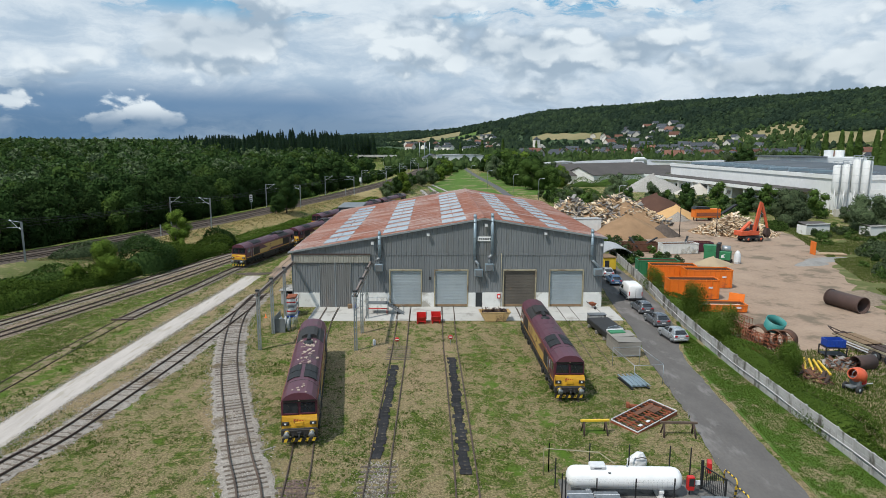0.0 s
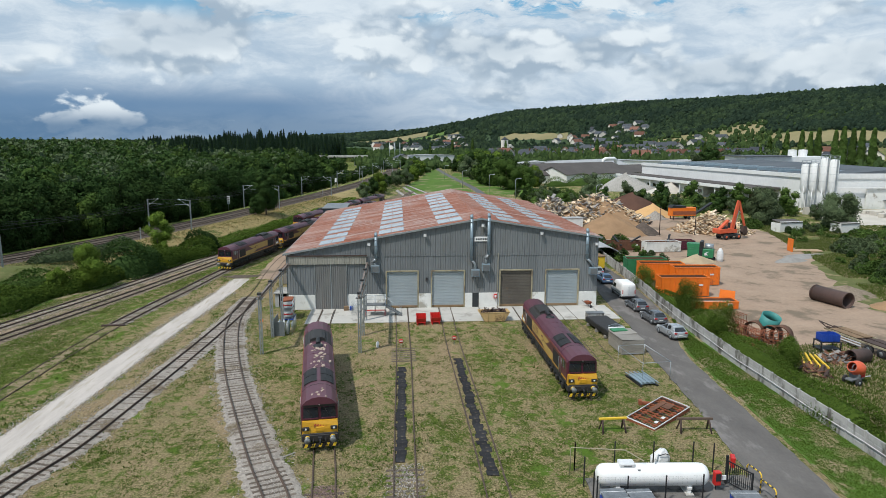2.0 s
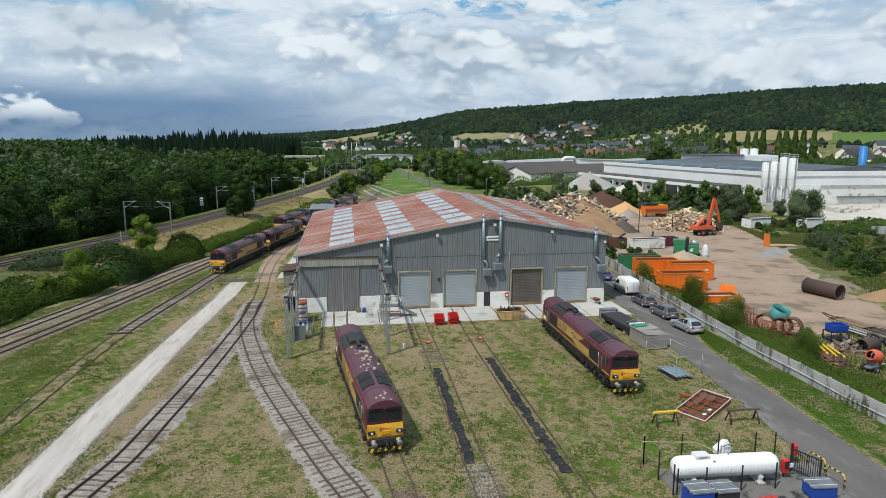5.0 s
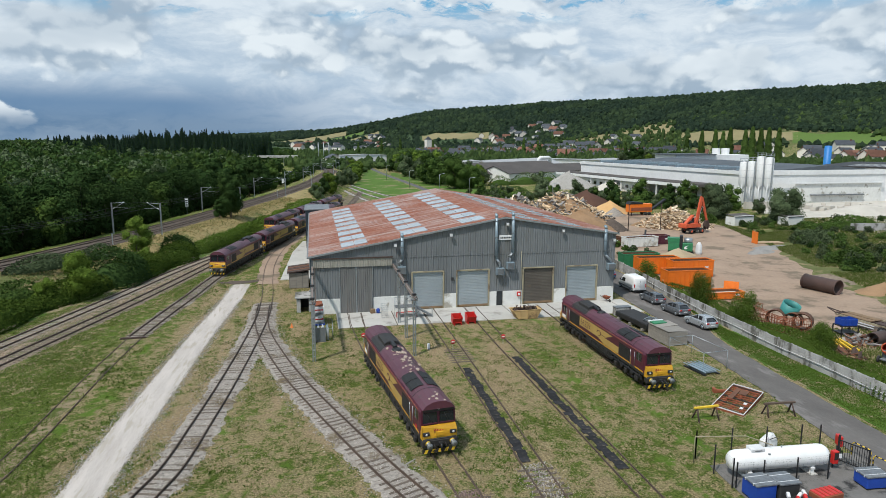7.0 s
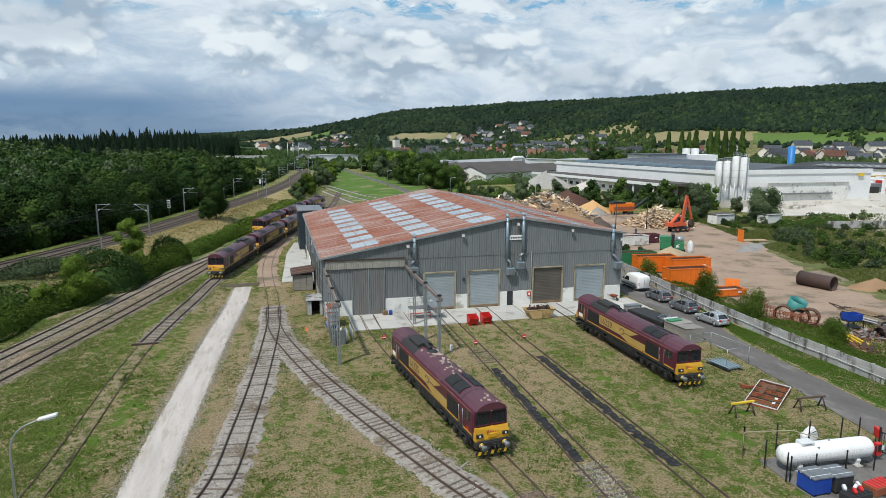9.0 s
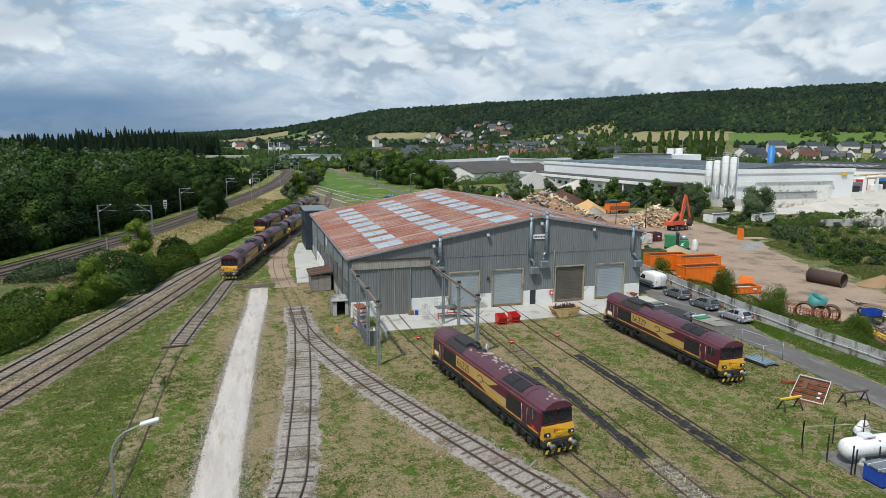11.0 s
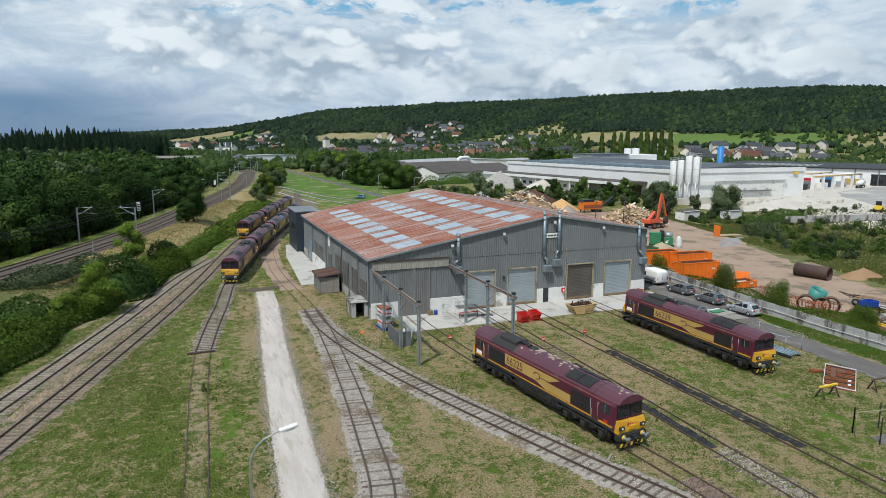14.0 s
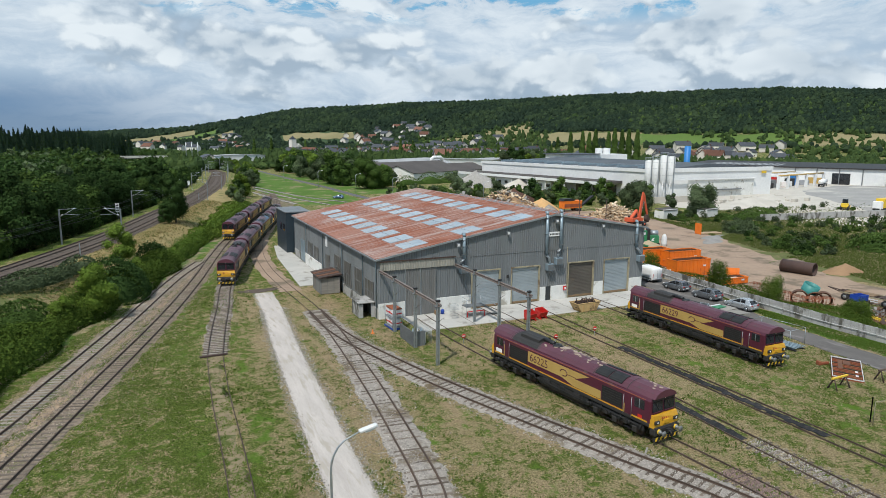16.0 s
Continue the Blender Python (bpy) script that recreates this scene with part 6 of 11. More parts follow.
    for x, y, h, w in spots:
        z = land1(x, y)
        for q in range(3):
            a, c = r.uniform(0, 6.28), w * (0.0 if q == 0 else r.uniform(0.16, 0.3))
            wd, ht = w * r.uniform(0.26, 0.40), h * (0.5 if q == 0 else r.uniform(0.28, 0.42))
            v = bv * (1 + r.uniform(-0.22, 0.22, (len(bv), 1))) * np.array([wd, wd, ht])
            vs.append(v + np.array([x + math.cos(a) * c, y + math.sin(a) * c, z + ht * 0.95]))
            fs.append(bf + k)
            k += len(bv)
    tagged(new("town_groves", raw_mesh("town_groves", np.concatenate(vs), np.concatenate(fs), "grove_leaf")), "green groves and garden trees of the town", "groves", kind="stuff")


yard_trees()


def grass_tufts(name, n, region, size, leaf, label, seed, height=0.13):
    """Short blades in small bunches over the yard."""
    r = np.random.RandomState(seed)
    xy = region(n, r)
    z = land(xy[:, 0], xy[:, 1])
    m = len(xy)
    blades = 3
    p = np.repeat(np.column_stack([xy, z]), blades, 0) + np.column_stack([r.normal(scale=size, size=(m * blades, 2)), np.zeros(m * blades)])
    a = r.uniform(0, 6.28, m * blades)
    w = np.stack([np.cos(a), np.sin(a), np.zeros_like(a)], 1) * (size * r.uniform(0.5, 1.2, m * blades))[:, None]
    lean = np.stack([r.normal(scale=0.06, size=m * blades), r.normal(scale=0.06, size=m * blades), height * r.uniform(0.5, 1.6, m * blades)], 1)
    v = np.stack([p - w, p + w, p + w * 0.4 + lean], 1).reshape(-1, 3)
    f = np.arange(len(v)).reshape(-1, 3)
    tagged(new(name, raw_mesh(name, v, f, leaf)), label, "grass", kind="stuff")


PAVED = [(-15.8, 24.4, 77.5, 140.0), (7.4, 20.0, 18.0, 39.6)]


def field_region(x0, x1, y0, y1, seed, bias, scales=(0.25, 0.9, 2.6)):
    def pick(n, r):
        xy = np.column_stack([r.uniform(x0, x1, n * 3), y0 + (y1 - y0) * r.uniform(0, 1, n * 3) ** 1.3])
        x, y = xy[:, 0], xy[:, 1]
        ok = lumps(x, y, seed, scales) + r.uniform(-0.25, 0.25, len(x)) > bias
        for a, b, c, d in PAVED:
            ok &= ~((x > a) & (x < b) & (y > c) & (y < d))
        road = np.interp(y, (22, 38, 47, 55, 65, 78, 95, 104.5), (-34.0, -33.25, -32.9, -32.5, -31.9, -31.1, -29.7, -29.3))
        ok &= np.abs(x - road) > 1.7
        ok &= ~((x > np.interp(y, (20, 38.7, 62.7, 84), (17, 20, 23, 24.6))) & (x < np.interp(y, (20, 38.7, 62.7, 72, 78), (22, 24.3, 26.2, 28.6, 30))))
        curve = np.interp(y, (30, 37.6, 43.7, 54.2, 61.4, 68.5, 77.4, 84.5), (-9.6, -11.5, -13.9, -17.7, -20.1, -22.1, -24.1, -24.9))
        ok &= np.abs(x - curve) > 1.3 + r.uniform(0, 0.5, len(x))
        west = np.interp(y, (28, 41, 46.2, 53.2, 62.4, 74.5, 85), (-32.2, -29.4, -28.3, -27.5, -26.4, -25.3, -24.75))
        ok &= np.abs(x - west) > 1.25 + r.uniform(0, 0.5, len(x))
        for cx, w in ((-3.65, 0.65), (2.2, 0.65)):
            ok &= ~((np.abs(x - cx) < w) & (y > 40) & (y < 64))
        return xy[ok][:n]
    return pick


grass_tufts("grass_tufts", 70000, field_region(-47, 29.8, 30, 112, 5, 0.25), 0.035, "leaf_grass", "short green grass tufts across the yard", 61, 0.07)
grass_tufts("meadow_tufts", 55000, field_region(-62, -36, 34, 112, 6, 0.0, (0.4, 1.3, 3.4)), 0.04, "leaf_grass", "green grass tufts west of the gravel track", 64, 0.08)
grass_tufts("weed_tufts", 12000, field_region(-60, 29.8, 30, 108, 7, 0.6), 0.06, "leaf_vine", "darker green weeds in the grass", 62, 0.15)
def bank_region(n, r):
    """Along the slope below the main line."""
    line = spline([(-62, 103), (-55.5, 118), (-45.8, 145), (-33, 196), (-26, 224)], 1.0)
    pts = np.array([(p.x, p.y) for p in line])
    i = r.randint(0, len(pts), n)
    return np.column_stack([pts[i, 0] + r.normal(scale=3.2, size=n), pts[i, 1] + r.uniform(-0.6, 0.6, n)])


grass_tufts("bank_straw", 26000, bank_region, 0.06, "bank_hay", "dry golden grass on the railway bank", 66, 0.11)
grass_tufts("bank_weeds", 5000, bank_region, 0.08, "leaf_grass", "green weeds on the railway bank", 67, 0.16)


def scrub_region(n, r):
    """The rough ground east of the recycling yard."""
    y = r.uniform(62, 162, n * 2)
    x = 57 + (y - 70) * 0.33 + 3 + r.exponential(16, n * 2)
    ok = lumps(x, y, 12, (0.10, 0.35)) > -0.9
    return np.column_stack([x, y])[ok][:n]


def verge_region(n, r):
    """Between the access road and the wall."""
    y = r.uniform(22, 77, n)
    low = np.interp(y, (22, 38.7, 50, 62.7, 66.8, 71.5, 77), (22.6, 24.9, 25.8, 26.7, 27.5, 29.1, 30.6))
    return np.column_stack([low + (29.8 - low).clip(0.2) * r.uniform(0, 1, n), y])


def behind_wall(n, r):
    y = r.uniform(36, 66, n)
    return np.column_stack([32.0 + 14 * r.uniform(0, 1, n) ** 1.4, y])


grass_tufts("verge_tufts", 42000, verge_region, 0.045, "leaf_vine", "thick green grass of the verge", 70, 0.07)
grass_tufts("wall_weeds", 12000, behind_wall, 0.08, "leaf_grass", "green weeds behind the wall", 71, 0.20)
grass_tufts("wall_straw", 8000, behind_wall, 0.07, "straw", "dry weeds behind the wall", 72, 0.16)
grass_tufts("scrub_straw", 30000, scrub_region, 0.12, "straw", "dry grass in the scrub", 68, 0.22)
grass_tufts("scrub_weeds", 60000, scrub_region, 0.16, "leaf_grass", "green weeds in the scrub", 69, 0.26)
grass_tufts("straw_tufts", 50000, field_region(-60, 24, 30, 108, 9, 0.05, (0.3, 1.1, 3.0)), 0.035, "straw", "dry straw-coloured grass stalks", 63, 0.06)


# ---- diesel locomotives ----
def text_mesh(body, size, material, depth=0.004):
    cu = bpy.data.curves.new("lettering", "FONT")
    cu.body, cu.size, cu.extrude = body, size, depth
    cu.align_x, cu.align_y = "CENTER", "CENTER"
    cu.space_character = 1.02
    ob = bpy.data.objects.new("lettering", cu)
    scene.collection.objects.link(ob)
    dg = bpy.context.evaluated_depsgraph_get()
    me = bpy.data.meshes.new_from_object(ob.evaluated_get(dg))
    bpy.data.objects.remove(ob)
    me.materials.clear()
    me.materials.append(MATS[material])
    return me


LW, LBASE, LSIDE, LTOP, LLEN = 1.32, 1.46, 3.10, 3.90, 21.2
PROFILE = [(-LW, LBASE), (-LW, LSIDE), (-1.20, 3.32), (-0.92, 3.62), (-0.50, 3.82), (0, 3.88), (0.50, 3.82), (0.92, 3.62), (1.20, 3.32), (LW, LSIDE), (LW, LBASE)]


def loft(sections, smooth=False):
    """A skin over cross-sections with the same number of corners."""
    s = Shape()
    n = len(sections[0])
    v = [p for sec in sections for p in sec]
    f = []
    for i in range(len(sections) - 1):
        for j in range(n):
            a, b = i * n + j, i * n + (j + 1) % n
            f.append((a, b, b + n, a + n))
    f += [tuple(range(n))[::-1], tuple((len(sections) - 1) * n + j for j in range(n))]
    return s.put(v, f, smooth)


def locomotive(label, number, peeled=False, blue=False, coloured=True):
    """A twin-cab freight locomotive; its origin lies on the rails under its south buffers, its length runs along +y."""
    t = thing("locomotive", Matrix(), label, "locomotive", "locomotives at the depot")
    A, B = 0.62, LLEN - 0.62
    sec = lambda y, k=1.0, drop=0.0: [(x * k, y, z - (drop if z > 3.2 else 0)) for x, z in PROFILE]
    part("body_shell", loft([sec(A + 2.7), sec(B - 2.7)]), "maroon", t, "maroon steel body side")
    part("roof_skin", loft([[(x * 0.995, y, z + 0.015) for x, z in PROFILE[2:9]] for y in (A + 2.62, B - 2.62)]), "blue_roof" if blue else "maroon_roof", t, "weathered maroon roof")
    for end, sgn in ((A, 1), (B, -1)):
        cabf = loft([[(x * 0.96, end + sgn * 0.34 + (0.0 if z < 2.4 else sgn * 0.10 * (z - 2.4)), min(z, 3.66)) for x, z in PROFILE], sec(end + sgn * 0.62), sec(end + sgn * 2.72)])
        cab = part("cab", cabf, "maroon", t, "maroon cab end")
        part("cab_roof", loft([[(x * 1.0, y, z + 0.02) for x, z in PROFILE[2:9]] for y in (end + sgn * 0.16, end + sgn * 2.6)]), "maroon_roof", cab, "weathered cab roof reaching over the windscreens")
        nose = loft([[(-1.26, end + sgn * 0.05, 1.20), (1.26, end + sgn * 0.05, 1.20), (1.27, end + sgn * 0.02, 1.75), (1.24, end + sgn * 0.17, 2.12), (-1.24, end + sgn * 0.17, 2.12), (-1.27, end + sgn * 0.02, 1.75)],
                     [(-1.29, end + sgn * 0.7, 1.20), (1.29, end + sgn * 0.7, 1.20), (1.29, end + sgn * 0.7, 1.75), (1.27, end + sgn * 0.7, 2.14), (-1.27, end + sgn * 0.7, 2.14), (-1.29, end + sgn * 0.7, 1.75)]])
        part("nose", nose, "loco_yellow", cab, "yellow cab nose panel")
        part("nose_skirt", Shape().box(-1.22, 1.22, min(end - sgn * 0.03, end + sgn * 0.3), max(end - sgn * 0.03, end + sgn * 0.3), 1.0, 1.27, 0.04), "loco_black", cab, "grimy black lower nose")
        part("nose_door", Shape().box(-0.30, 0.30, min(end - sgn * 0.015, end + sgn * 0.1), max(end - sgn * 0.015, end + sgn * 0.1), 1.42, 1.72, 0.02), "loco_yellow", cab)
        vent = Shape()
        for i in range(5):
            x = -0.42 + i * 0.20
            vent.put([(x, end - sgn * 0.0 + sgn * 0.055, 1.78), (x + 0.10, end + sgn * 0.055, 1.78), (x + 0.24, end + sgn * 0.13, 2.00), (x + 0.14, end + sgn * 0.13, 2.00), (x, end + sgn * 0.10, 1.78), (x + 0.10, end + sgn * 0.10, 1.78), (x + 0.24, end + sgn * 0.18, 2.00), (x + 0.14, end + sgn * 0.18, 2.00)],
                     [(0, 1, 2, 3), (4, 7, 6, 5), (0, 4, 5, 1), (1, 5, 6, 2), (2, 6, 7, 3), (3, 7, 4, 0)])
        part("nose_stripes", vent, "red_stripe", cab, "slanted red stripes")
        for x in (-0.61, 0.61):
            yb = end + sgn * 0.33
            part("windscreen", Shape().put([(x - 0.53, yb - sgn * 0.02, 2.30), (x + 0.53, yb - sgn * 0.02, 2.30), (x + 0.50, yb + sgn * 0.025, 3.04), (x - 0.50, yb + sgn * 0.025, 3.04), (x - 0.53, yb + sgn * 0.14, 2.30), (x + 0.53, yb + sgn * 0.14, 2.43), (x + 0.50, yb + sgn * 0.2, 3.04), (x - 0.50, yb + sgn * 0.2, 3.04)],
                                               [(0, 1, 2, 3), (4, 7, 6, 5), (0, 4, 5, 1), (1, 5, 6, 2), (2, 6, 7, 3), (3, 7, 4, 0)]), "windscreen", cab, "dark cab windscreen")
            part("wiper", Shape().tube([(x + 0.1, yb - sgn * 0.05, 2.40), (x - 0.2, yb - sgn * 0.03, 2.95)], 0.018, 4), "loco_black", cab)
            part("windscreen_frame", Shape().box(x - 0.50, x + 0.50, min(yb - sgn * 0.05, yb + sgn * 0.1), max(yb - sgn * 0.05, yb + sgn * 0.1), 2.20, 2.30, 0.01), "maroon", cab)
        part("front_shade", Shape().prism([(-1.12, 3.12), (1.12, 3.12), (1.12, 3.34), (0.86, 3.58), (0.46, 3.74), (0, 3.80), (-0.46, 3.74), (-0.86, 3.58), (-1.12, 3.34)], end + sgn * 0.30, end + sgn * 0.5), "loco_black", cab, "black panel over the windscreens")
        part("top_lamp", Shape().at(Matrix.Translation((0, end + sgn * 0.27, 3.36))).lathe([(0.01, -0.06), (0.10, -0.05), (0.10, 0.05), (0.01, 0.06)], 10, "y"), "lamp_glass", cab, "round headlight")
        part("buffer_beam", Shape().box(-1.3, 1.3, min(end - sgn * 0.10, end + sgn * 0.4), max(end - sgn * 0.10, end + sgn * 0.4), 0.72, 1.18, 0.03), "loco_black", t)
        for x in (-0.98, 0.98):
            lamp = part("headlight", Shape().box(x - 0.24, x + 0.24, min(end - sgn * 0.06, end + sgn * 0.1), max(end - sgn * 0.06, end + sgn * 0.1), 1.50, 1.76, 0.03), "loco_black", cab, "black light cluster")
            part("lens", Shape().at(Matrix.Translation((x, end - sgn * 0.07, 1.63))).lathe([(0.01, -0.02), (0.08, -0.02), (0.08, 0.02), (0.01, 0.02)], 8, "y"), "lamp_glass", lamp)
            buf = part("buffer", Shape().at(Matrix.Translation((x * 0.9, end - sgn * 0.34, 0.98))).lathe([(0.02, -sgn * 0.28), (0.22, -sgn * 0.27), (0.23, -sgn * 0.22), (0.11, -sgn * 0.18), (0.12, sgn * 0.1), (0.17, sgn * 0.12), (0.18, sgn * 0.34)], 12, "y"), "buffer_steel", t, "round steel buffer")
            part("warning_band", Shape().at(Matrix.Translation((x * 0.9, end - sgn * 0.34, 0.98))).lathe([(0.185, sgn * 0.13), (0.19, sgn * 0.2), (0.19, sgn * 0.26), (0.185, sgn * 0.3)], 12, "y"), "yellow_paint", buf, "yellow band on the buffer casing")
        part("coupling", Shape().tube([(0, end - sgn * 0.05, 0.95), (0, end - sgn * 0.42, 0.93), (0, end - sgn * 0.48, 0.62)], 0.07, 7).box(-0.16, 0.16, min(end - sgn * 0.3, end), max(end - sgn * 0.3, end), 0.82, 1.08, 0.02), "dark_metal", t)
        for x in (-0.45, 0.4):
            part("hose", Shape().tube([(x, end - sgn * 0.1, 0.92), (x, end - sgn * 0.3, 0.8), (x * 1.1, end - sgn * 0.28, 0.5), (x * 1.2, end - sgn * 0.12, 0.38)], 0.035, 6), "black_rubber", t)
        plough = part("obstacle_deflector", Shape().prism([(-1.25, 0.22), (1.25, 0.22), (1.25, 0.52), (-1.25, 0.52)], end - sgn * 0.02, end + sgn * 0.10), "loco_black", t, "black and yellow striped obstacle deflector")
        for i in range(5):
            x = -1.16 + i * 0.5
            part("stripe", Shape().prism([(x, 0.23), (x + 0.22, 0.23), (x + 0.34, 0.51), (x + 0.12, 0.51)], end - sgn * 0.026, end + sgn * 0.03), "yellow_paint", plough)
        for sx in (-1, 1):
            sw = part("side_window", Shape().box(min(sx * 1.28, sx * 1.334), max(sx * 1.28, sx * 1.334), min(end + sgn * 0.95, end + sgn * 1.9), max(end + sgn * 0.95, end + sgn * 1.9), 2.32, 3.02, 0.02), "window_dark", cab, "dark cab side window")
            part("window_bar", Shape().box(min(sx * 1.33, sx * 1.342), max(sx * 1.33, sx * 1.342), end + sgn * 1.42 - 0.025, end + sgn * 1.42 + 0.025, 2.32, 3.02), "galvanised", sw)
            part("cab_door", Shape().box(min(sx * 1.29, sx * 1.332), max(sx * 1.29, sx * 1.332), min(end + sgn * 2.2, end + sgn * 2.82), max(end + sgn * 2.2, end + sgn * 2.82), 1.5, 3.12, 0.015), "maroon", cab)
            for q in (2.12, 2.90):
                part("handrail", Shape().tube([(sx * 1.37, end + sgn * q, 1.4), (sx * 1.37, end + sgn * q, 2.9)], 0.02, 6), "galvanised", cab)
            for k in range(3):
                part("step", Shape().box(min(sx * 1.08, sx * 1.34), max(sx * 1.08, sx * 1.34), end + sgn * 2.5 - 0.26, end + sgn * 2.5 + 0.26, 0.45 + k * 0.32, 0.49 + k * 0.32), "dark_metal", t)
            part("cab_panel", Shape().box(min(sx * 1.30, sx * 1.331), max(sx * 1.30, sx * 1.331), min(end + sgn * 0.62, end + sgn * 2.1), max(end + sgn * 0.62, end + sgn * 2.1), 1.48, 1.60), "loco_yellow", cab)
        if sgn < 0:
            for sx in (-1, 1):
                part("notice", Shape().box(min(sx * 1.30, sx * 1.333), max(sx * 1.30, sx * 1.333), end - 1.75, end - 0.8, 1.62, 1.98), "white_paint", cab, "white notice panel")
    # sides: gold band with its zigzag, grilles and thin lower line
    for sx in (-1, 1):
        x0, x1 = (sx * 1.315, sx * 1.327) if sx > 0 else (sx * 1.327, sx * 1.315)
        if coloured:
            part("gold_band", Shape().prism([(14.95, 2.96), (9.0, 2.96), (7.2, 2.96), (8.9, 2.30), (5.9, 2.30), (5.9, 1.64), (9.0, 1.64), (10.4, 1.98), (14.95, 1.98)], x0, x1, "x"), "loco_gold", t, "gold zigzag band")
            part("gold_door_panel", Shape().box(x0, x1, 17.85, 18.55, 1.5, 2.6), "loco_gold", t)
            part("gold_door_panel", Shape().box(x0, x1, 2.9, 3.6, 1.5, 2.2), "loco_gold", t)
            if number:
                ob = part("number", text_mesh(number, 0.98, "maroon", 0.003), "maroon", t, "maroon running number")
                ob.matrix_basis = pose(sx * 1.331, 13.45, 2.42, 90, 0, 90 if sx > 0 else -90)
            ring = Shape()
            ring.at(Matrix.Translation((sx * 1.329, 10.2, 2.43)) @ Matrix.Diagonal((1, 1.5, 0.95, 1)))
            pts = [(0, 0.28 * math.cos(a), 0.28 * math.sin(a)) for a in (2 * math.pi * i / 20 for i in range(17))]
            ring.tube(pts, 0.035, 5)
            ring.at()
            ring.box(min(sx * 1.327, sx * 1.334), max(sx * 1.327, sx * 1.334), 8.7, 9.7, 2.38, 2.43)
            part("emblem", ring, "maroon", t, "maroon oval emblem")
        for y0, y1 in ((15.0, 17.6), (3.7, 5.8)):
            gr = part("side_grille", Shape().box(x0 - 0.004 * sx * 0, x1 + 0.004, y0, y1, 1.68, 2.86), "loco_grille", t, "black louvred side grille")
            for i in range(6):
                part("louvre", Shape().box(min(sx * 1.325, sx * 1.342), max(sx * 1.325, sx * 1.342), y0 + 0.05, y1 - 0.05, 1.75 + i * 0.19, 1.79 + i * 0.19), "loco_black", gr)
        part("lower_line", Shape().box(x0, x1, 3.5, 17.7, 1.50, 1.60), "loco_yellow", t, "thin orange-yellow line")
        part("sill", Shape().box(min(sx * 1.1, sx * 1.34), max(sx * 1.1, sx * 1.34), 1.1, LLEN - 1.1, 1.22, 1.47, 0.02), "loco_black", t)
        if number and peeled:
            part("red_emblem", Shape().box(x0, x1 + 0.004 * sx, 1.75, 2.15, 1.58, 1.86), "red_paint", t, "small red and white emblem plate")
    # roof fittings: exhaust hump, fans, radiator grilles
    hump = Shape().at(Matrix.Translation((0, 0, 3.70)))
    hump.prism([(-0.72, 0.0), (-0.66, 0.30), (-0.35, 0.44), (0.35, 0.44), (0.66, 0.30), (0.72, 0.0)], 14.2, 16.8)
    part("exhaust_hump", hump, "loco_black", t, "black ribbed exhaust silencer")
    part("exhaust_tray", loft([[(x * 1.004, y, z + 0.03) for x, z in PROFILE[2:9]] for y in (14.0, 17.5)]), "loco_black", t, "sooty black roof section")
    part("exhaust_pipe", Shape().tube([(0, 14.2, 4.0), (0, 13.2, 3.98), (0, 12.9, 3.95)], 0.2, 10), "dark_metal", t)
    part("fan_cover", Shape().at(Matrix.Translation((0, 12.5, 3.85))).lathe([(0.05, 0.16), (0.40, 0.14), (0.46, 0.0)], 12), "dark_metal", t)
    for sx in (-1, 1):
        for k in range(2):
            y0 = 4.0 + k * 1.45
            q = [(sx * 0.15, 3.885), (sx * 0.55, 3.83), (sx * 0.98, 3.62), (sx * 1.12, 3.48)]
            part("roof_grille", Shape().prism([(u, w + 0.01) for u, w in q] + [(u, w + 0.045) for u, w in q[::-1]], y0, y0 + 1.36), "loco_grille", t, "black radiator grille in the roof")
        part("cantrail_line", Shape().box(min(sx * 1.285, sx * 1.316), max(sx * 1.285, sx * 1.316), 1.5, LLEN - 1.5, 3.11, 3.16), "rust_red", t, "thin orange line under the roof edge")
        part("rain_strip", Shape().box(min(sx * 1.18, sx * 1.24), max(sx * 1.18, sx * 1.24), 3.4, 17.8, 3.30, 3.33), "maroon", t)
    for k, y in enumerate((7.4, 9.0, 10.6)):
        part("roof_hatch", Shape().prism([(-0.85, 3.68), (-0.48, 3.85), (0, 3.91), (0.48, 3.85), (0.85, 3.68), (0.85, 3.60), (-0.85, 3.60)], y, y + 1.35), "maroon_roof", t, "roof access hatch")
    for y in (3.35, 6.95, 13.95, 17.65):
        part("roof_joint", loft([[(x * 1.002, q, z + 0.024) for x, z in PROFILE[2:9]] for q in (y, y + 0.05)]), "loco_black", t, "dark joint between roof sections")
    if peeled:
        pr = random.Random(4)
        for k in range(46):
            y = 7.0 + 6.4 * pr.random() ** 0.8
            x = pr.gauss(0.05, 0.36)
            z = 3.93 - 0.30 * x * x + 0.0004 * k
            q = pr.uniform(0.25, 1.0)
            pts = [(x + q * pr.uniform(0.05, 0.24) * math.cos(a), y + q * pr.uniform(0.08, 0.42) * math.sin(a)) for a in (0.1, 0.9, 1.7, 2.5, 3.3, 4.1, 4.9, 5.7)]
            part("peeled_patch", Shape().prism(pts, z - 0.10, z, "z"), "peeled_paint", t, "patch of peeled pale paint")
        for k in range(7):
            y = 1.0 + k * 0.24
            x = pr.uniform(-0.6, 0.6)
            pts = [(x + pr.uniform(0.05, 0.16) * math.cos(a), y + pr.uniform(0.05, 0.2) * math.sin(a)) for a in (0.1, 1.1, 2.1, 3.1, 4.1, 5.1)]
            part("peeled_patch", Shape().prism(pts, 3.8, 3.925 - 0.3 * x * x, "z"), "peeled_paint", t, "patch of peeled pale paint")
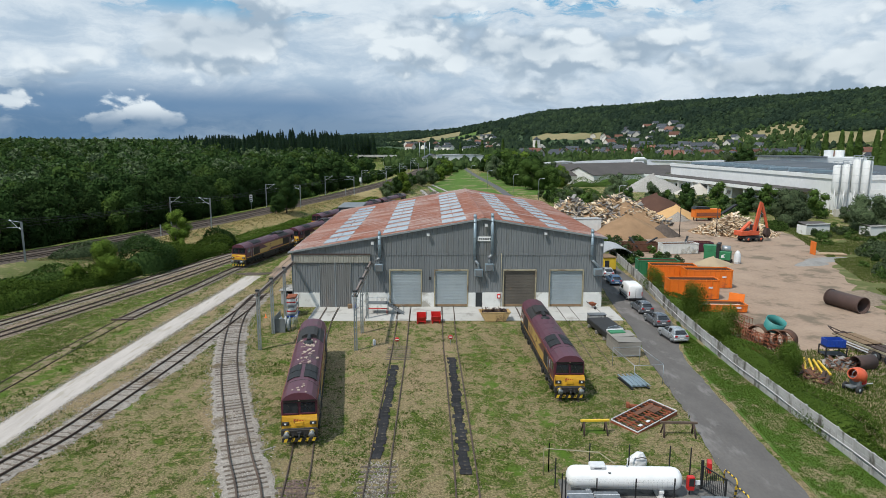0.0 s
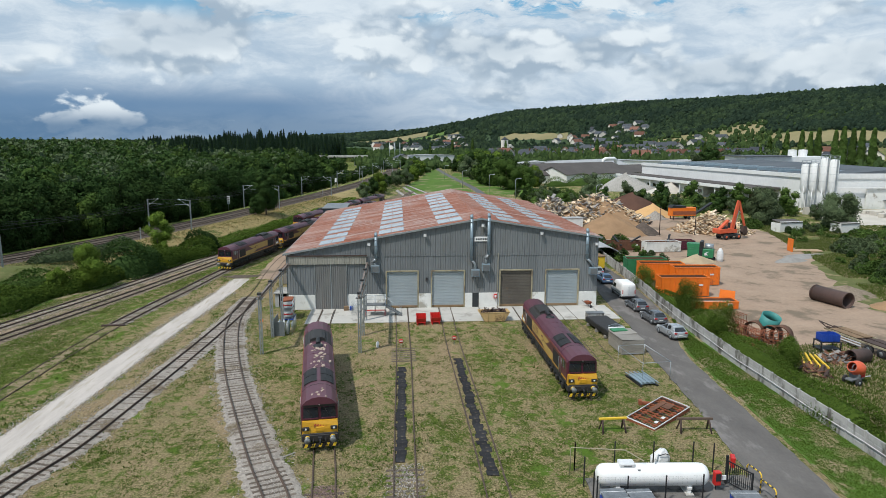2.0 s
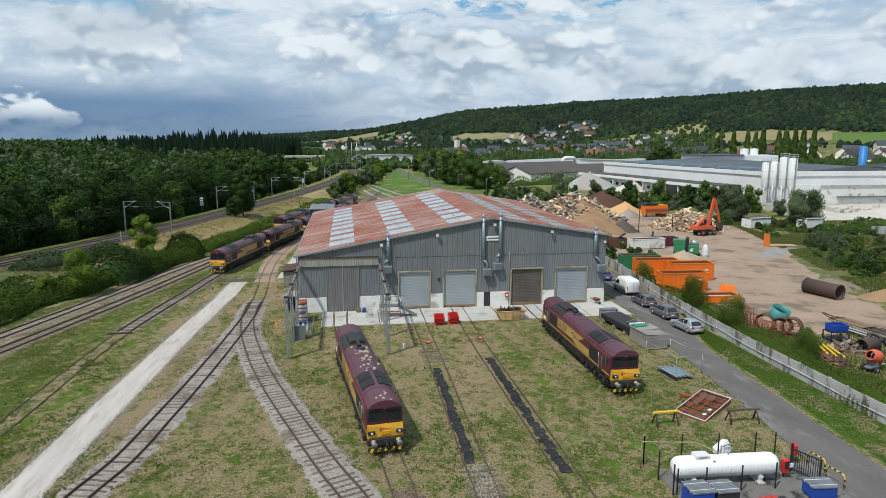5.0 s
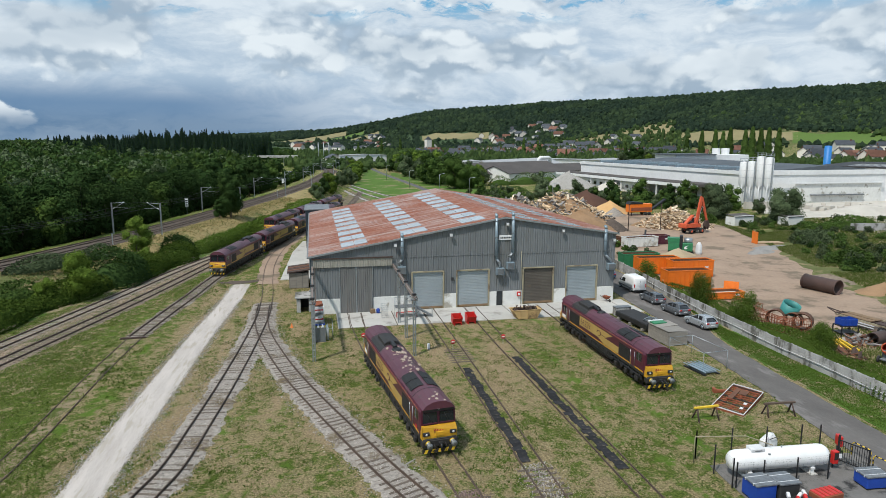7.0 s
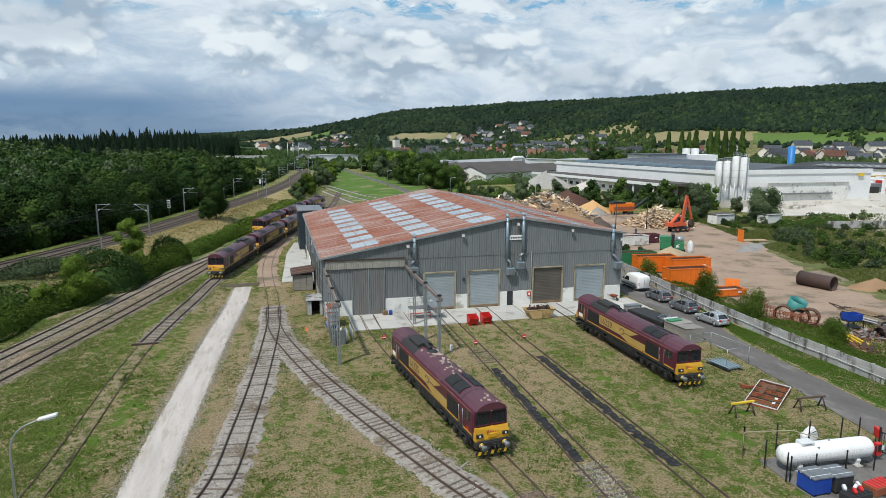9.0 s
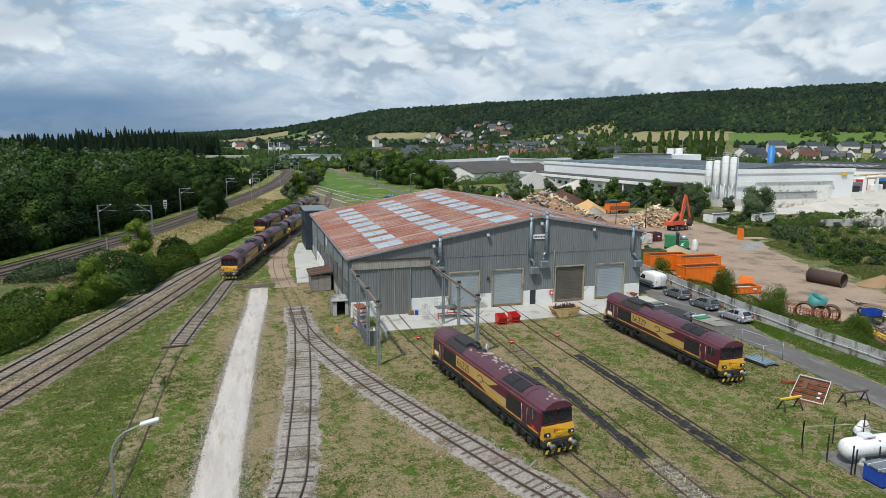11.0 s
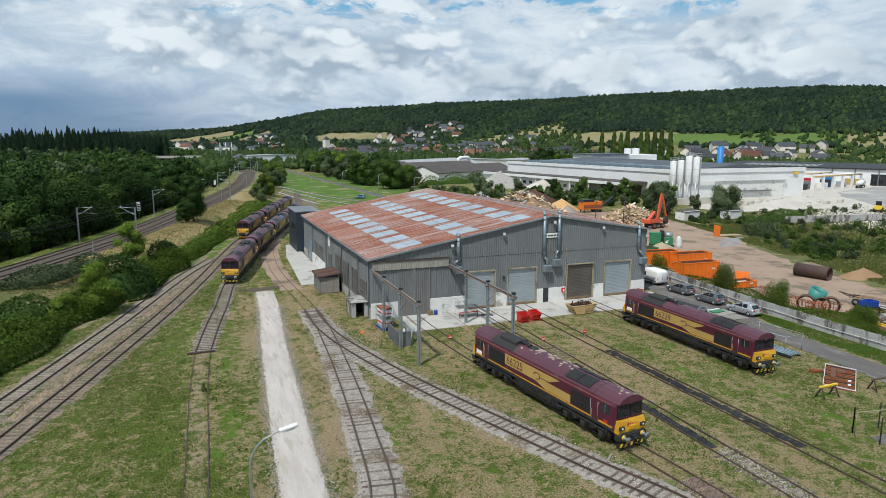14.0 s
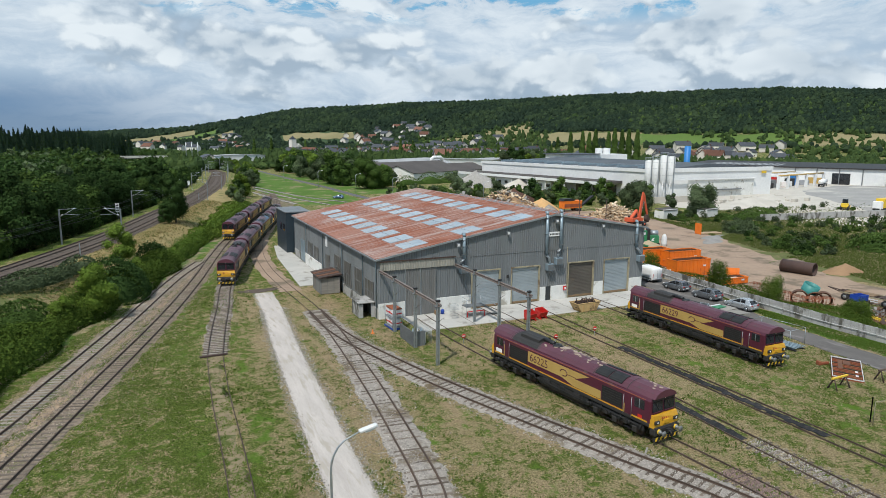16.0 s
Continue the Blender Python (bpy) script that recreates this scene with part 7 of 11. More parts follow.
    # running gear
    part("fuel_tank", Shape().prism([(-1.25, 1.22), (1.25, 1.22), (1.25, 0.55), (1.0, 0.32), (-1.0, 0.32), (-1.25, 0.55)], 7.9, 13.2), "loco_black", t, "black fuel tank")
    for c in (4.4, LLEN - 4.4):
        bogie = part("bogie", Shape().box(-1.22, -1.02, c - 2.75, c + 2.75, 0.60, 1.06, 0.05).box(1.02, 1.22, c - 2.75, c + 2.75, 0.60, 1.06, 0.05).box(-1.0, 1.0, c - 1.1, c - 0.8, 0.5, 0.95).box(-1.0, 1.0, c + 0.8, c + 1.1, 0.5, 0.95), "loco_black", t, "black three-axle bogie")
        for a in (-2.0, 0.0, 2.0):
            for sx in (-1, 1):
                part("wheel", Shape().at(Matrix.Translation((sx * 0.78, c + a, 0.53))).lathe([(0.05, -0.07), (0.50, -0.07), (0.52, 0.06), (0.40, 0.05), (0.18, 0.10), (0.05, 0.10)] if sx > 0 else [(0.05, 0.07), (0.50, 0.07), (0.52, -0.06), (0.40, -0.05), (0.18, -0.10), (0.05, -0.10)], 16, "x"), "dark_rust", bogie)
                part("axle_box", Shape().box(min(sx * 1.18, sx * 1.38), max(sx * 1.18, sx * 1.38), c + a - 0.22, c + a + 0.22, 0.36, 0.80, 0.04), "loco_black", bogie)
                part("damper", Shape().tube([(sx * 1.30, c + a - 0.5, 0.55), (sx * 1.30, c + a - 0.62, 1.18)], 0.05, 6), "dark_metal", bogie)
                part("brake_cylinder", Shape().box(min(sx * 1.15, sx * 1.33), max(sx * 1.15, sx * 1.33), c + a + 0.75, c + a + 1.1, 0.62, 0.95, 0.04), "loco_black", bogie)
                part("spring", Shape().at(Matrix.Translation((sx * 1.27, c + a + 0.55, 0.72))).lathe([(0.02, -0.02), (0.11, 0), (0.11, 0.3), (0.02, 0.32)], 8), "dark_metal", bogie)
    for sx in (-1, 1):
        for k in range(7):
            y = 7.3 + k * 0.92
            part("equipment_box", Shape().box(min(sx * 1.05, sx * (1.28 + 0.05 * (k % 2))), max(sx * 1.05, sx * (1.28 + 0.05 * (k % 2))), y, y + 0.55 + 0.2 * (k % 3), 0.55 + 0.07 * (k % 2), 1.18, 0.03), "loco_black" if k % 3 else "dark_metal", t)
        part("pipe_run", Shape().tube([(sx * 1.33, 2.0, 1.0), (sx * 1.33, 7.0, 1.0), (sx * 1.36, 7.2, 0.85), (sx * 1.36, 13.8, 0.85), (sx * 1.33, 14.0, 1.0), (sx * 1.33, 19.0, 1.0)], 0.03, 5), "dark_metal", t)
        for y in (7.0, 7.5, 13.6):
            part("air_tank", Shape().at(Matrix.Translation((sx * 1.05, y, 0.75))).lathe([(0.02, -0.25), (0.16, -0.2), (0.16, 0.2), (0.02, 0.25)], 10, "y"), "loco_black", t)
    return t


S("blue_roof", (0.08, 0.22, 0.33), (0.10, 0.06, 0.06), 0.6, 0.0, 0.5, 7.0, 1.0, dirt=(0.07, 0.03, 0.03), dirt_amount=0.4)


def on_rails(t, front, back, z):
    """Stands a locomotive with its south buffers at front, heading to back."""
    t.matrix_basis = pose(front[0], front[1], z, 0, 0, math.degrees(math.atan2(-(back[0] - front[0]), back[1] - front[1])))
    t.scale = (1.02, 1.012, 1.02)
    return t


RAILHEAD = 0.13
loco_a = on_rails(locomotive("maroon and gold diesel locomotive with peeling roof paint", "66225", True), (-9.62, 43.95), (-12.3, 65.2), RAILHEAD)
loco_b = on_rails(locomotive("clean maroon and gold diesel locomotive beside the access road", "66229"), (11.95, 51.9), (11.75, 73.3), RAILHEAD)
loco_c = on_rails(locomotive("maroon diesel locomotive at the head of a stabled row", ""), (-33.9, 110.4), (-29.0, 131.2), 0.2)
loco_d = on_rails(locomotive("maroon diesel locomotive with a faded blue roof in a stabled row", "", blue=True), (-23.0, 157.5), (-17.0, 178), 0.2)


def stabled(front, back):
    k = on_rails(copy_thing(loco_c, Matrix()), front, back, 0.2)
    k["label"] = "maroon diesel locomotive in a stabled row"
    return k


stabled((-29.0, 131.8), (-23.3, 152.4))
on_rails(loco_d, (-23.2, 153.2), (-17.2, 173.6), 0.2)
stabled((-17.0, 174.3), (-11.2, 194.8))
stabled((-28.6, 157.0), (-22.6, 177.4))
stabled((-22.4, 178.0), (-16.4, 198.5))
stabled((-16.3, 199.2), (-9.5, 219.4))


# ---- things in the depot yard ----
def wall_of_panels():
    line = spline([(29.7, 18), (29.9, 40), (30.0, 61), (31.0, 79), (32.6, 94), (35.2, 124)], 2.0)
    w = thing("boundary_wall", Matrix(), "grey weathered concrete panel wall between road and yard", "wall", kind="structure")
    for i, (p, d) in enumerate(zip(line, headings(line))):
        m = Matrix.Translation((p.x, p.y, 0)) @ Matrix.Rotation(math.atan2(-d.x, d.y) + rough.uniform(-0.01, 0.01), 4, "Z") @ Matrix.Rotation(rough.uniform(-0.03, 0.02), 4, "Y")
        post = part("post", Shape().box(-0.10, 0.10, -0.09, 0.09, -0.2, 1.63 + rough.uniform(-0.04, 0.03), 0.02), "concrete_wall", w)
        post.matrix_basis = m
        for k in range(3):
            h = 0.55
            pn = part("panel", Shape().box(-0.04, 0.04, 0.10, 1.90, k * h - 0.05, (k + 1) * h - 0.07 + (rough.uniform(-0.04, 0.02) if k == 2 else 0), 0.015), "concrete_wall", w)
            pn.matrix_basis = m
    part("cable_pipe", Shape().tube([(p.x - 0.16, p.y, 0.75 + 0.05 * math.sin(i)) for i, p in enumerate(line[4:38])], 0.03, 6), "plastic_white", w, "pale pipe along the wall")


wall_of_panels()


def car_shape(half, sections):
    """Body skin from side sections: (y, z_low, z_shoulder, z_top, roof half width)."""
    out = []
    for y, zl, zs, zt, rw in sections:
        w = half
        out.append([(-w * 0.92, y, zl), (-w, y, zl + 0.18), (-w, y, zs - 0.06), (-w * 0.95, y, zs), (-rw, y, zt), (rw, y, zt), (w * 0.95, y, zs), (w, y, zs - 0.06), (w, y, zl + 0.18), (w * 0.92, y, zl)])
    return loft(out, True)


def wheels(t, half, ys, r=0.32):
    for y in ys:
        for sx in (-1, 1):
            wh = part("wheel", Shape().at(Matrix.Translation((sx * (half - 0.09), y, r))).lathe([(r * 0.62, -0.10), (r, -0.09), (r, 0.09), (r * 0.62, 0.10)], 18, "x"), "black_rubber", t)
            part("rim", Shape().at(Matrix.Translation((sx * (half - 0.02), y, r))).lathe([(0.01, -0.05), (r * 0.64, -0.05), (r * 0.64, 0.03), (0.01, 0.01)], 14, "x"), "galvanised", wh)


def hatchback(paint, label):
    """A small hatchback; origin under its tail, nose along +y."""
    t = thing("car", Matrix(), label, "car", "cars parked along the road")
    h = 0.88
    part("body", car_shape(h, [(0.0, 0.40, 0.72, 0.78, 0.74), (0.07, 0.28, 0.90, 0.96, 0.70), (0.45, 0.2, 0.96, 1.02, 0.70), (1.5, 0.2, 0.95, 1.0, 0.72), (2.75, 0.2, 0.92, 0.97, 0.72), (3.15, 0.2, 0.87, 0.92, 0.70), (3.72, 0.22, 0.76, 0.81, 0.62), (3.98, 0.28, 0.62, 0.67, 0.52), (4.06, 0.36, 0.52, 0.55, 0.45)]), paint, t, "painted car body")
    part("cabin", loft([[(-0.79, y, 0.93), (-w - 0.05, y, z - 0.08), (-w, y, z), (w, y, z), (w + 0.05, y, z - 0.08), (0.79, y, 0.93)] for y, z, w in ((0.10, 1.0, 0.66), (0.62, 1.38, 0.54), (1.35, 1.45, 0.56), (2.0, 1.40, 0.56), (2.98, 0.98, 0.62))], True), "window_dark", t, "dark glass cabin")
    part("roof", loft([[(-w, y, z - 0.05), (-w * 0.85, y, z + 0.02), (-w * 0.4, y, z + 0.045), (w * 0.4, y, z + 0.045), (w * 0.85, y, z + 0.02), (w, y, z - 0.05)] for y, z, w in ((0.50, 1.36, 0.57), (0.72, 1.41, 0.60), (1.35, 1.455, 0.62), (1.85, 1.425, 0.61), (2.08, 1.37, 0.58))], True), paint, t)
    for sx in (-1, 1):
        part("rear_quarter", Shape().put([(sx * 0.82, 0.10, 0.93), (sx * 0.82, 0.95, 0.93), (sx * 0.635, 0.98, 1.40), (sx * 0.60, 0.56, 1.38), (sx * 0.70, 0.10, 0.95), (sx * 0.70, 0.95, 0.95), (sx * 0.52, 0.98, 1.40), (sx * 0.50, 0.56, 1.38)],
                                         [(0, 1, 2, 3), (4, 7, 6, 5), (0, 4, 5, 1), (1, 5, 6, 2), (2, 6, 7, 3), (3, 7, 4, 0)]), paint, t)
        part("pillar", Shape().tube([(sx * 0.80, 1.62, 0.94), (sx * 0.63, 1.66, 1.40)], 0.04, 6), paint, t)
        part("front_pillar", Shape().tube([(sx * 0.70, 2.95, 0.96), (sx * 0.57, 2.05, 1.39)], 0.045, 6), paint, t)
        part("sill", Shape().box(min(sx * 0.80, sx * 0.885), max(sx * 0.80, sx * 0.885), 1.1, 2.9, 0.18, 0.30, 0.02), "black_rubber", t)
        part("tail_light", Shape().box(sx * 0.62 - 0.18, sx * 0.62 + 0.18, -0.02, 0.10, 0.72, 0.90, 0.03), "red_lens", t)
        part("headlight", Shape().box(sx * 0.58 - 0.16, sx * 0.58 + 0.16, 3.9, 4.04, 0.62, 0.74, 0.03), "lamp_glass", t)
        part("mirror", Shape().box(sx * 0.98 - 0.10, sx * 0.98 + 0.10, 2.55, 2.68, 0.92, 1.06, 0.03), paint, t)
    part("rear_bumper", Shape().box(-0.80, 0.80, -0.05, 0.14, 0.30, 0.52, 0.05), paint, t)
    part("plate", Shape().box(-0.26, 0.26, -0.062, -0.045, 0.56, 0.67), "white_paint", t, "plain pale plate")
    wheels(t, h, (0.72, 3.28))
    return t


silver = hatchback("car_silver", "silver hatchback parked on the grass edge")
silver.matrix_basis = pose(27.75, 68.2, 0.05, 0, 0, 7)
grey = hatchback("car_grey", "dark grey hatchback parked at the roadside")
grey.matrix_basis = pose(27.9, 74.2, 0.05, 0, 0, 5)
copy_thing(grey, pose(27.95, 80.2, 0.05, 0, 0, 3))
for c in (silver, grey):
    c.scale = (1.02, 1.0, 1.05)
blue = hatchback("car_blue", "blue-grey hatchback parked beyond the van")
blue.matrix_basis = pose(28.7, 96.8, 0.05, 0, 0, -2)
copy_thing(silver, pose(29.0, 102.4, 0.05, 0, 0, -2))["label"] = "silver car parked beyond the van"
lane_car = copy_thing(blue, pose(22.6, 246, 0.1, 0, 0, 68))
lane_car["label"] = "blue car on the lane north of the shed"


def van():
    t = thing("van", pose(28.5, 87.0, 0.05, 0, 0, -1), "white panel van parked at the roadside", "van")
    h = 1.0
    body = []
    for y, zl, top, k in ((0.0, 0.46, 2.16, 0.95), (0.08, 0.34, 2.27, 0.985), (0.8, 0.30, 2.34, 1.0), (3.1, 0.30, 2.34, 1.0), (3.6, 0.30, 2.20, 0.98), (4.35, 0.30, 1.30, 0.96), (5.0, 0.32, 1.05, 0.92), (5.2, 0.42, 0.82, 0.84)):
        mid = min(1.15, top - 0.12)
        half = [(0.90, zl), (0.98, zl + 0.16), (1.0, mid), (0.97, mid + (top - mid) * 0.62), (0.90, top - 0.09), (0.76, top)]
        body.append([(-x * k * h, y, z) for x, z in half] + [(x * k * h, y, z) for x, z in half[::-1]])
    part("body", loft(body, True), "white_paint", t, "white van body")
    part("windscreen", Shape().put([(-0.70, 3.70, 2.00), (0.70, 3.70, 2.00), (0.80, 4.36, 1.36), (-0.80, 4.36, 1.36), (-0.70, 3.64, 1.94), (0.70, 3.64, 1.94), (0.80, 4.30, 1.30), (-0.80, 4.30, 1.30)], [(0, 1, 2, 3), (4, 7, 6, 5), (0, 4, 5, 1), (1, 5, 6, 2), (2, 6, 7, 3), (3, 7, 4, 0)]), "window_dark", t)
    for sx in (-1, 1):
        part("side_window", Shape().prism([(2.75, 1.20), (4.05, 1.20), (3.60, 1.80), (2.75, 1.80)], min(sx * 0.90, sx * 1.0), max(sx * 0.90, sx * 1.0), "x"), "window_dark", t)
        part("tail_light", Shape().box(sx * 0.88 - 0.06, sx * 0.88 + 0.06, -0.03, 0.06, 0.85, 1.40, 0.02), "red_lens", t)
        part("trim", Shape().box(min(sx * 0.99, sx * 1.02), max(sx * 0.99, sx * 1.02), 0.3, 5.0, 0.55, 0.72), "grey_metal", t)
        part("mirror", Shape().box(sx * 1.12 - 0.10, sx * 1.12 + 0.10, 4.0, 4.14, 1.25, 1.55, 0.03), "black_rubber", t)
    part("door_gap", Shape().box(-0.012, 0.012, -0.012, 0.02, 0.5, 1.92), "dark_metal", t)
    part("rear_bumper", Shape().box(-0.95, 0.95, -0.08, 0.1, 0.32, 0.52, 0.04), "dark_metal", t)
    part("plate", Shape().box(-0.55, -0.05, -0.02, 0.0, 0.75, 0.87), "white_paint", t, "plain pale plate")
    wheels(t, h, (1.0, 4.4), 0.34)


van()


def tip_skip(x, y):
    t = thing("tipping_skip", pose(x, y, 0.02, 0, 0, rough.uniform(-4, 4)), "red steel forklift tipping skip on the ground", "tipping skip", "red tipping skips")
    s = Shape()
    s.prism([(-0.55, 0.85), (-0.6, 0.95), (0.75, 1.25), (0.65, 0.30), (0.15, 0.18), (-0.25, 0.30)], -0.58, -0.54, "x").prism([(-0.55, 0.85), (-0.6, 0.95), (0.75, 1.25), (0.65, 0.30), (0.15, 0.18), (-0.25, 0.30)], 0.54, 0.58, "x")
    s.box(-0.56, 0.56, 0.62, 0.70, 0.28, 1.22).put([(-0.56, -0.58, 0.90), (0.56, -0.58, 0.90), (0.56, -0.25, 0.30), (-0.56, -0.25, 0.30), (-0.56, -0.54, 0.92), (0.56, -0.54, 0.92), (0.56, -0.21, 0.32), (-0.56, -0.21, 0.32)], [(0, 1, 2, 3), (4, 7, 6, 5), (0, 4, 5, 1), (1, 5, 6, 2), (2, 6, 7, 3), (3, 7, 4, 0)])
    s.box(-0.56, 0.56, -0.25, 0.65, 0.18, 0.24)
    part("hopper", s, "red_paint", t)
    part("base_frame", Shape().box(-0.5, -0.38, -0.5, 0.7, 0, 0.16).box(0.38, 0.5, -0.5, 0.7, 0, 0.16).box(-0.5, 0.5, 0.5, 0.62, 0.02, 0.14), "red_paint", t)
    part("lever", Shape().tube([(0.62, 0.3, 0.4), (0.62, 0.6, 1.3)], 0.03, 6), "dark_metal", t)


tip_skip(-1.25, 76.7)
tip_skip(0.55, 77.0)


def big_skip():
    t = thing("rubble_skip", pose(7.9, 78.0, 0.04, 0, 0, 3), "worn yellow skip heaped with rusty scrap", "skip")
    s = Shape()
    for y in (-0.85, 0.80):
        s.prism([(-1.9, 1.15), (1.9, 1.15), (1.25, 0.05), (-1.25, 0.05)], y, y + 0.05)
    s.put([(-1.9, -0.82, 1.15), (-1.9, 0.82, 1.15), (-1.25, 0.82, 0.05), (-1.25, -0.82, 0.05), (-1.84, -0.82, 1.15), (-1.84, 0.82, 1.15), (-1.19, 0.82, 0.05), (-1.19, -0.82, 0.05)], [(0, 1, 2, 3), (4, 7, 6, 5), (0, 4, 5, 1), (2, 6, 7, 3)])
    s.put([(1.9, -0.82, 1.15), (1.9, 0.82, 1.15), (1.25, 0.82, 0.05), (1.25, -0.82, 0.05), (1.84, -0.82, 1.15), (1.84, 0.82, 1.15), (1.19, 0.82, 0.05), (1.19, -0.82, 0.05)], [(0, 1, 2, 3), (4, 7, 6, 5), (0, 4, 5, 1), (2, 6, 7, 3)])
    s.box(-1.25, 1.25, -0.82, 0.82, 0.02, 0.1)
    part("body", s, "skip_yellow", t)
    part("rim", Shape().tube([(-1.9, -0.85, 1.15), (1.9, -0.85, 1.15)], 0.05, 6).tube([(-1.9, 0.85, 1.15), (1.9, 0.85, 1.15)], 0.05, 6).tube([(-1.9, -0.85, 1.15), (-1.9, 0.85, 1.15)], 0.05, 6).tube([(1.9, -0.85, 1.15), (1.9, 0.85, 1.15)], 0.05, 6), "skip_yellow", t)
    for x in (-0.9, 0.0, 0.9):
        part("rib", Shape().box(x - 0.05, x + 0.05, -0.91, -0.85, 0.06, 1.12), "skip_yellow", t)
    k = thing("scrap_load", pose(7.9, 78.0, 0.04), "jumbled rusty scrap filling the skip", "scrap", kind="stuff")
    s = Shape()
    for i in range(60):
        s.at(pose(rough.uniform(-1.5, 1.5), rough.uniform(-0.6, 0.6), 1.0 + rough.uniform(-0.1, 0.3), rough.uniform(0, 360), rough.uniform(-40, 40), rough.uniform(0, 360)))
        s.box(-0.05, 0.05, -0.4, 0.4, -0.03, 0.03)
    s.at().box(-1.55, 1.55, -0.72, 0.72, 0.5, 0.92)
    part("scrap", s, "dark_rust", k)


big_skip()


def gantry(x, ys, top, lean_x):
    """Posts carrying the running rail of the sliding crane, standing out from the shed."""
    t = thing("crane_gantry", Matrix(), "rusty runway beam on grey tubular posts before the gate", "gantry", "crane gantry rails")
    beam = Shape().box(x - 0.10, x + 0.10, ys[0] - 0.5, 84.3, top, top + 0.05).box(x - 0.03, x + 0.03, ys[0] - 0.5, 84.3, top + 0.05, top + 0.26).box(x - 0.10, x + 0.10, ys[0] - 0.5, 84.3, top + 0.26, top + 0.31)
    part("runway_beam", beam, "beam_rust", t, "rusty steel runway beam")
    part("side_rail", Shape().tube([(x + 0.3, ys[0] - 0.2, top + 0.1), (x + 0.3, 84.2, top + 0.1)], 0.05, 6), "rail_worn", t)
    for i, y in enumerate(ys):
        m = "galvanised"
        p = part("post", Shape().box(x - 0.17, x - 0.05, y - 0.1, y + 0.1, -0.2, top + 0.45).box(x + 0.05, x + 0.17, y - 0.1, y + 0.1, -0.2, top + 0.45), m, t, "twin steel post")
        for k in range(9):
            z = 0.5 + k * (top - 0.6) / 8
            part("tie_plate", Shape().box(x - 0.18, x + 0.18, y - 0.11, y + 0.11, z - 0.04, z + 0.04), m, p)
        part("bracket", Shape().box(x - 0.34, x + 0.34, y - 0.14, y + 0.14, top - 0.12, top + 0.02, 0.02), "grey_metal", p)
        part("cap", Shape().box(x - 0.22, x + 0.22, y - 0.16, y + 0.16, top + 0.42, top + 0.62, 0.04), "dark_metal", p)
        part("stay", Shape().tube([(x, y - 0.1, top - 1.6), (x + 0.45, y - 0.5, top - 1.1)], 0.02, 5), "dark_rust", p)


gantry(-18.4, (66.6, 72.5, 78.9), 6.05, -1)
gantry(-8.1, (66.4, 72.6, 78.7), 6.05, 1)


def stillage():
    t = thing("cage_stillage", pose(-17.9, 80.6, 0.03, 0, 0, 4), "tall steel stillage with red and white bulk bags", "stillage")
    s = Shape()
    for x in (-0.65, 0.65):
        for y in (-1.1, 1.1):
            s.tube([(x, y, 0), (x, y, 2.5)], 0.04, 6)
    for z in (0.2, 1.35):
        s.box(-0.68, 0.68, -1.13, 1.13, z, z + 0.06)
    part("frame", s, "galvanised", t)
    for y in (-0.55, 0.55):
        for z in (0.28, 1.43):
            bag = part("bulk_bag", Shape().box(-0.55, 0.55, y - 0.48, y + 0.48, z, z + 0.92, 0.16), "plastic_white", t, "white woven bulk bag")
            part("band", Shape().box(-0.57, 0.57, y - 0.5, y + 0.5, z + 0.35, z + 0.55, 0.12), "red_paint", bag)
    part("cover", Shape().box(-0.6, 0.6, -1.05, 1.05, 2.36, 2.52, 0.08), "rust_red", t, "orange-red sheet on top")
    part("tray", Shape().box(-0.75, 0.75, -1.3, 1.3, 0.02, 0.16, 0.02), "blue_paint", t)


stillage()


def bottle_pen():
    t = thing("gas_bottle_pen", pose(-17.3, 74.6, 0.02, 0, 0, 0), "grey sheet-metal pen with pale gas bottles", "pen")
    s = Shape()
    s.box(-1.25, -1.2, -1.7, 2.2, 0, 1.65).box(-1.25, 0.2, -1.75, -1.7, 0, 1.65)
    part("side_sheet", s, "grey_metal", t, "grey sheet metal screen")
    r = Shape()
    for i in range(14):
        r.box(-1.29, -1.25, -1.65 + i * 0.28, -1.55 + i * 0.28, 0.05, 1.6)
    part("rib", r, "grey_metal", t)
    f = Shape()
    for i in range(12):
        f.tube([(1.0, -1.6 + i * 0.3, 0), (1.0, -1.6 + i * 0.3, 1.5)], 0.018, 5)
    f.tube([(1.0, -1.7, 1.5), (1.0, 2.0, 1.5)], 0.025, 5).tube([(0.2, -1.72, 1.5), (1.0, -1.7, 1.5)], 0.025, 5)
    part("railing", f, "galvanised", t)
    for i in range(6):
        part("gas_bottle", Shape().at(Matrix.Translation((-0.6 + (i % 3) * 0.5, -1.0 + (i // 3) * 0.9, 0))).lathe([(0.02, 0), (0.15, 0.01), (0.15, 1.2), (0.10, 1.38), (0.05, 1.42), (0.05, 1.55), (0.01, 1.56)], 12), "duct_blue" if i % 2 else "plastic_white", t)


bottle_pen()


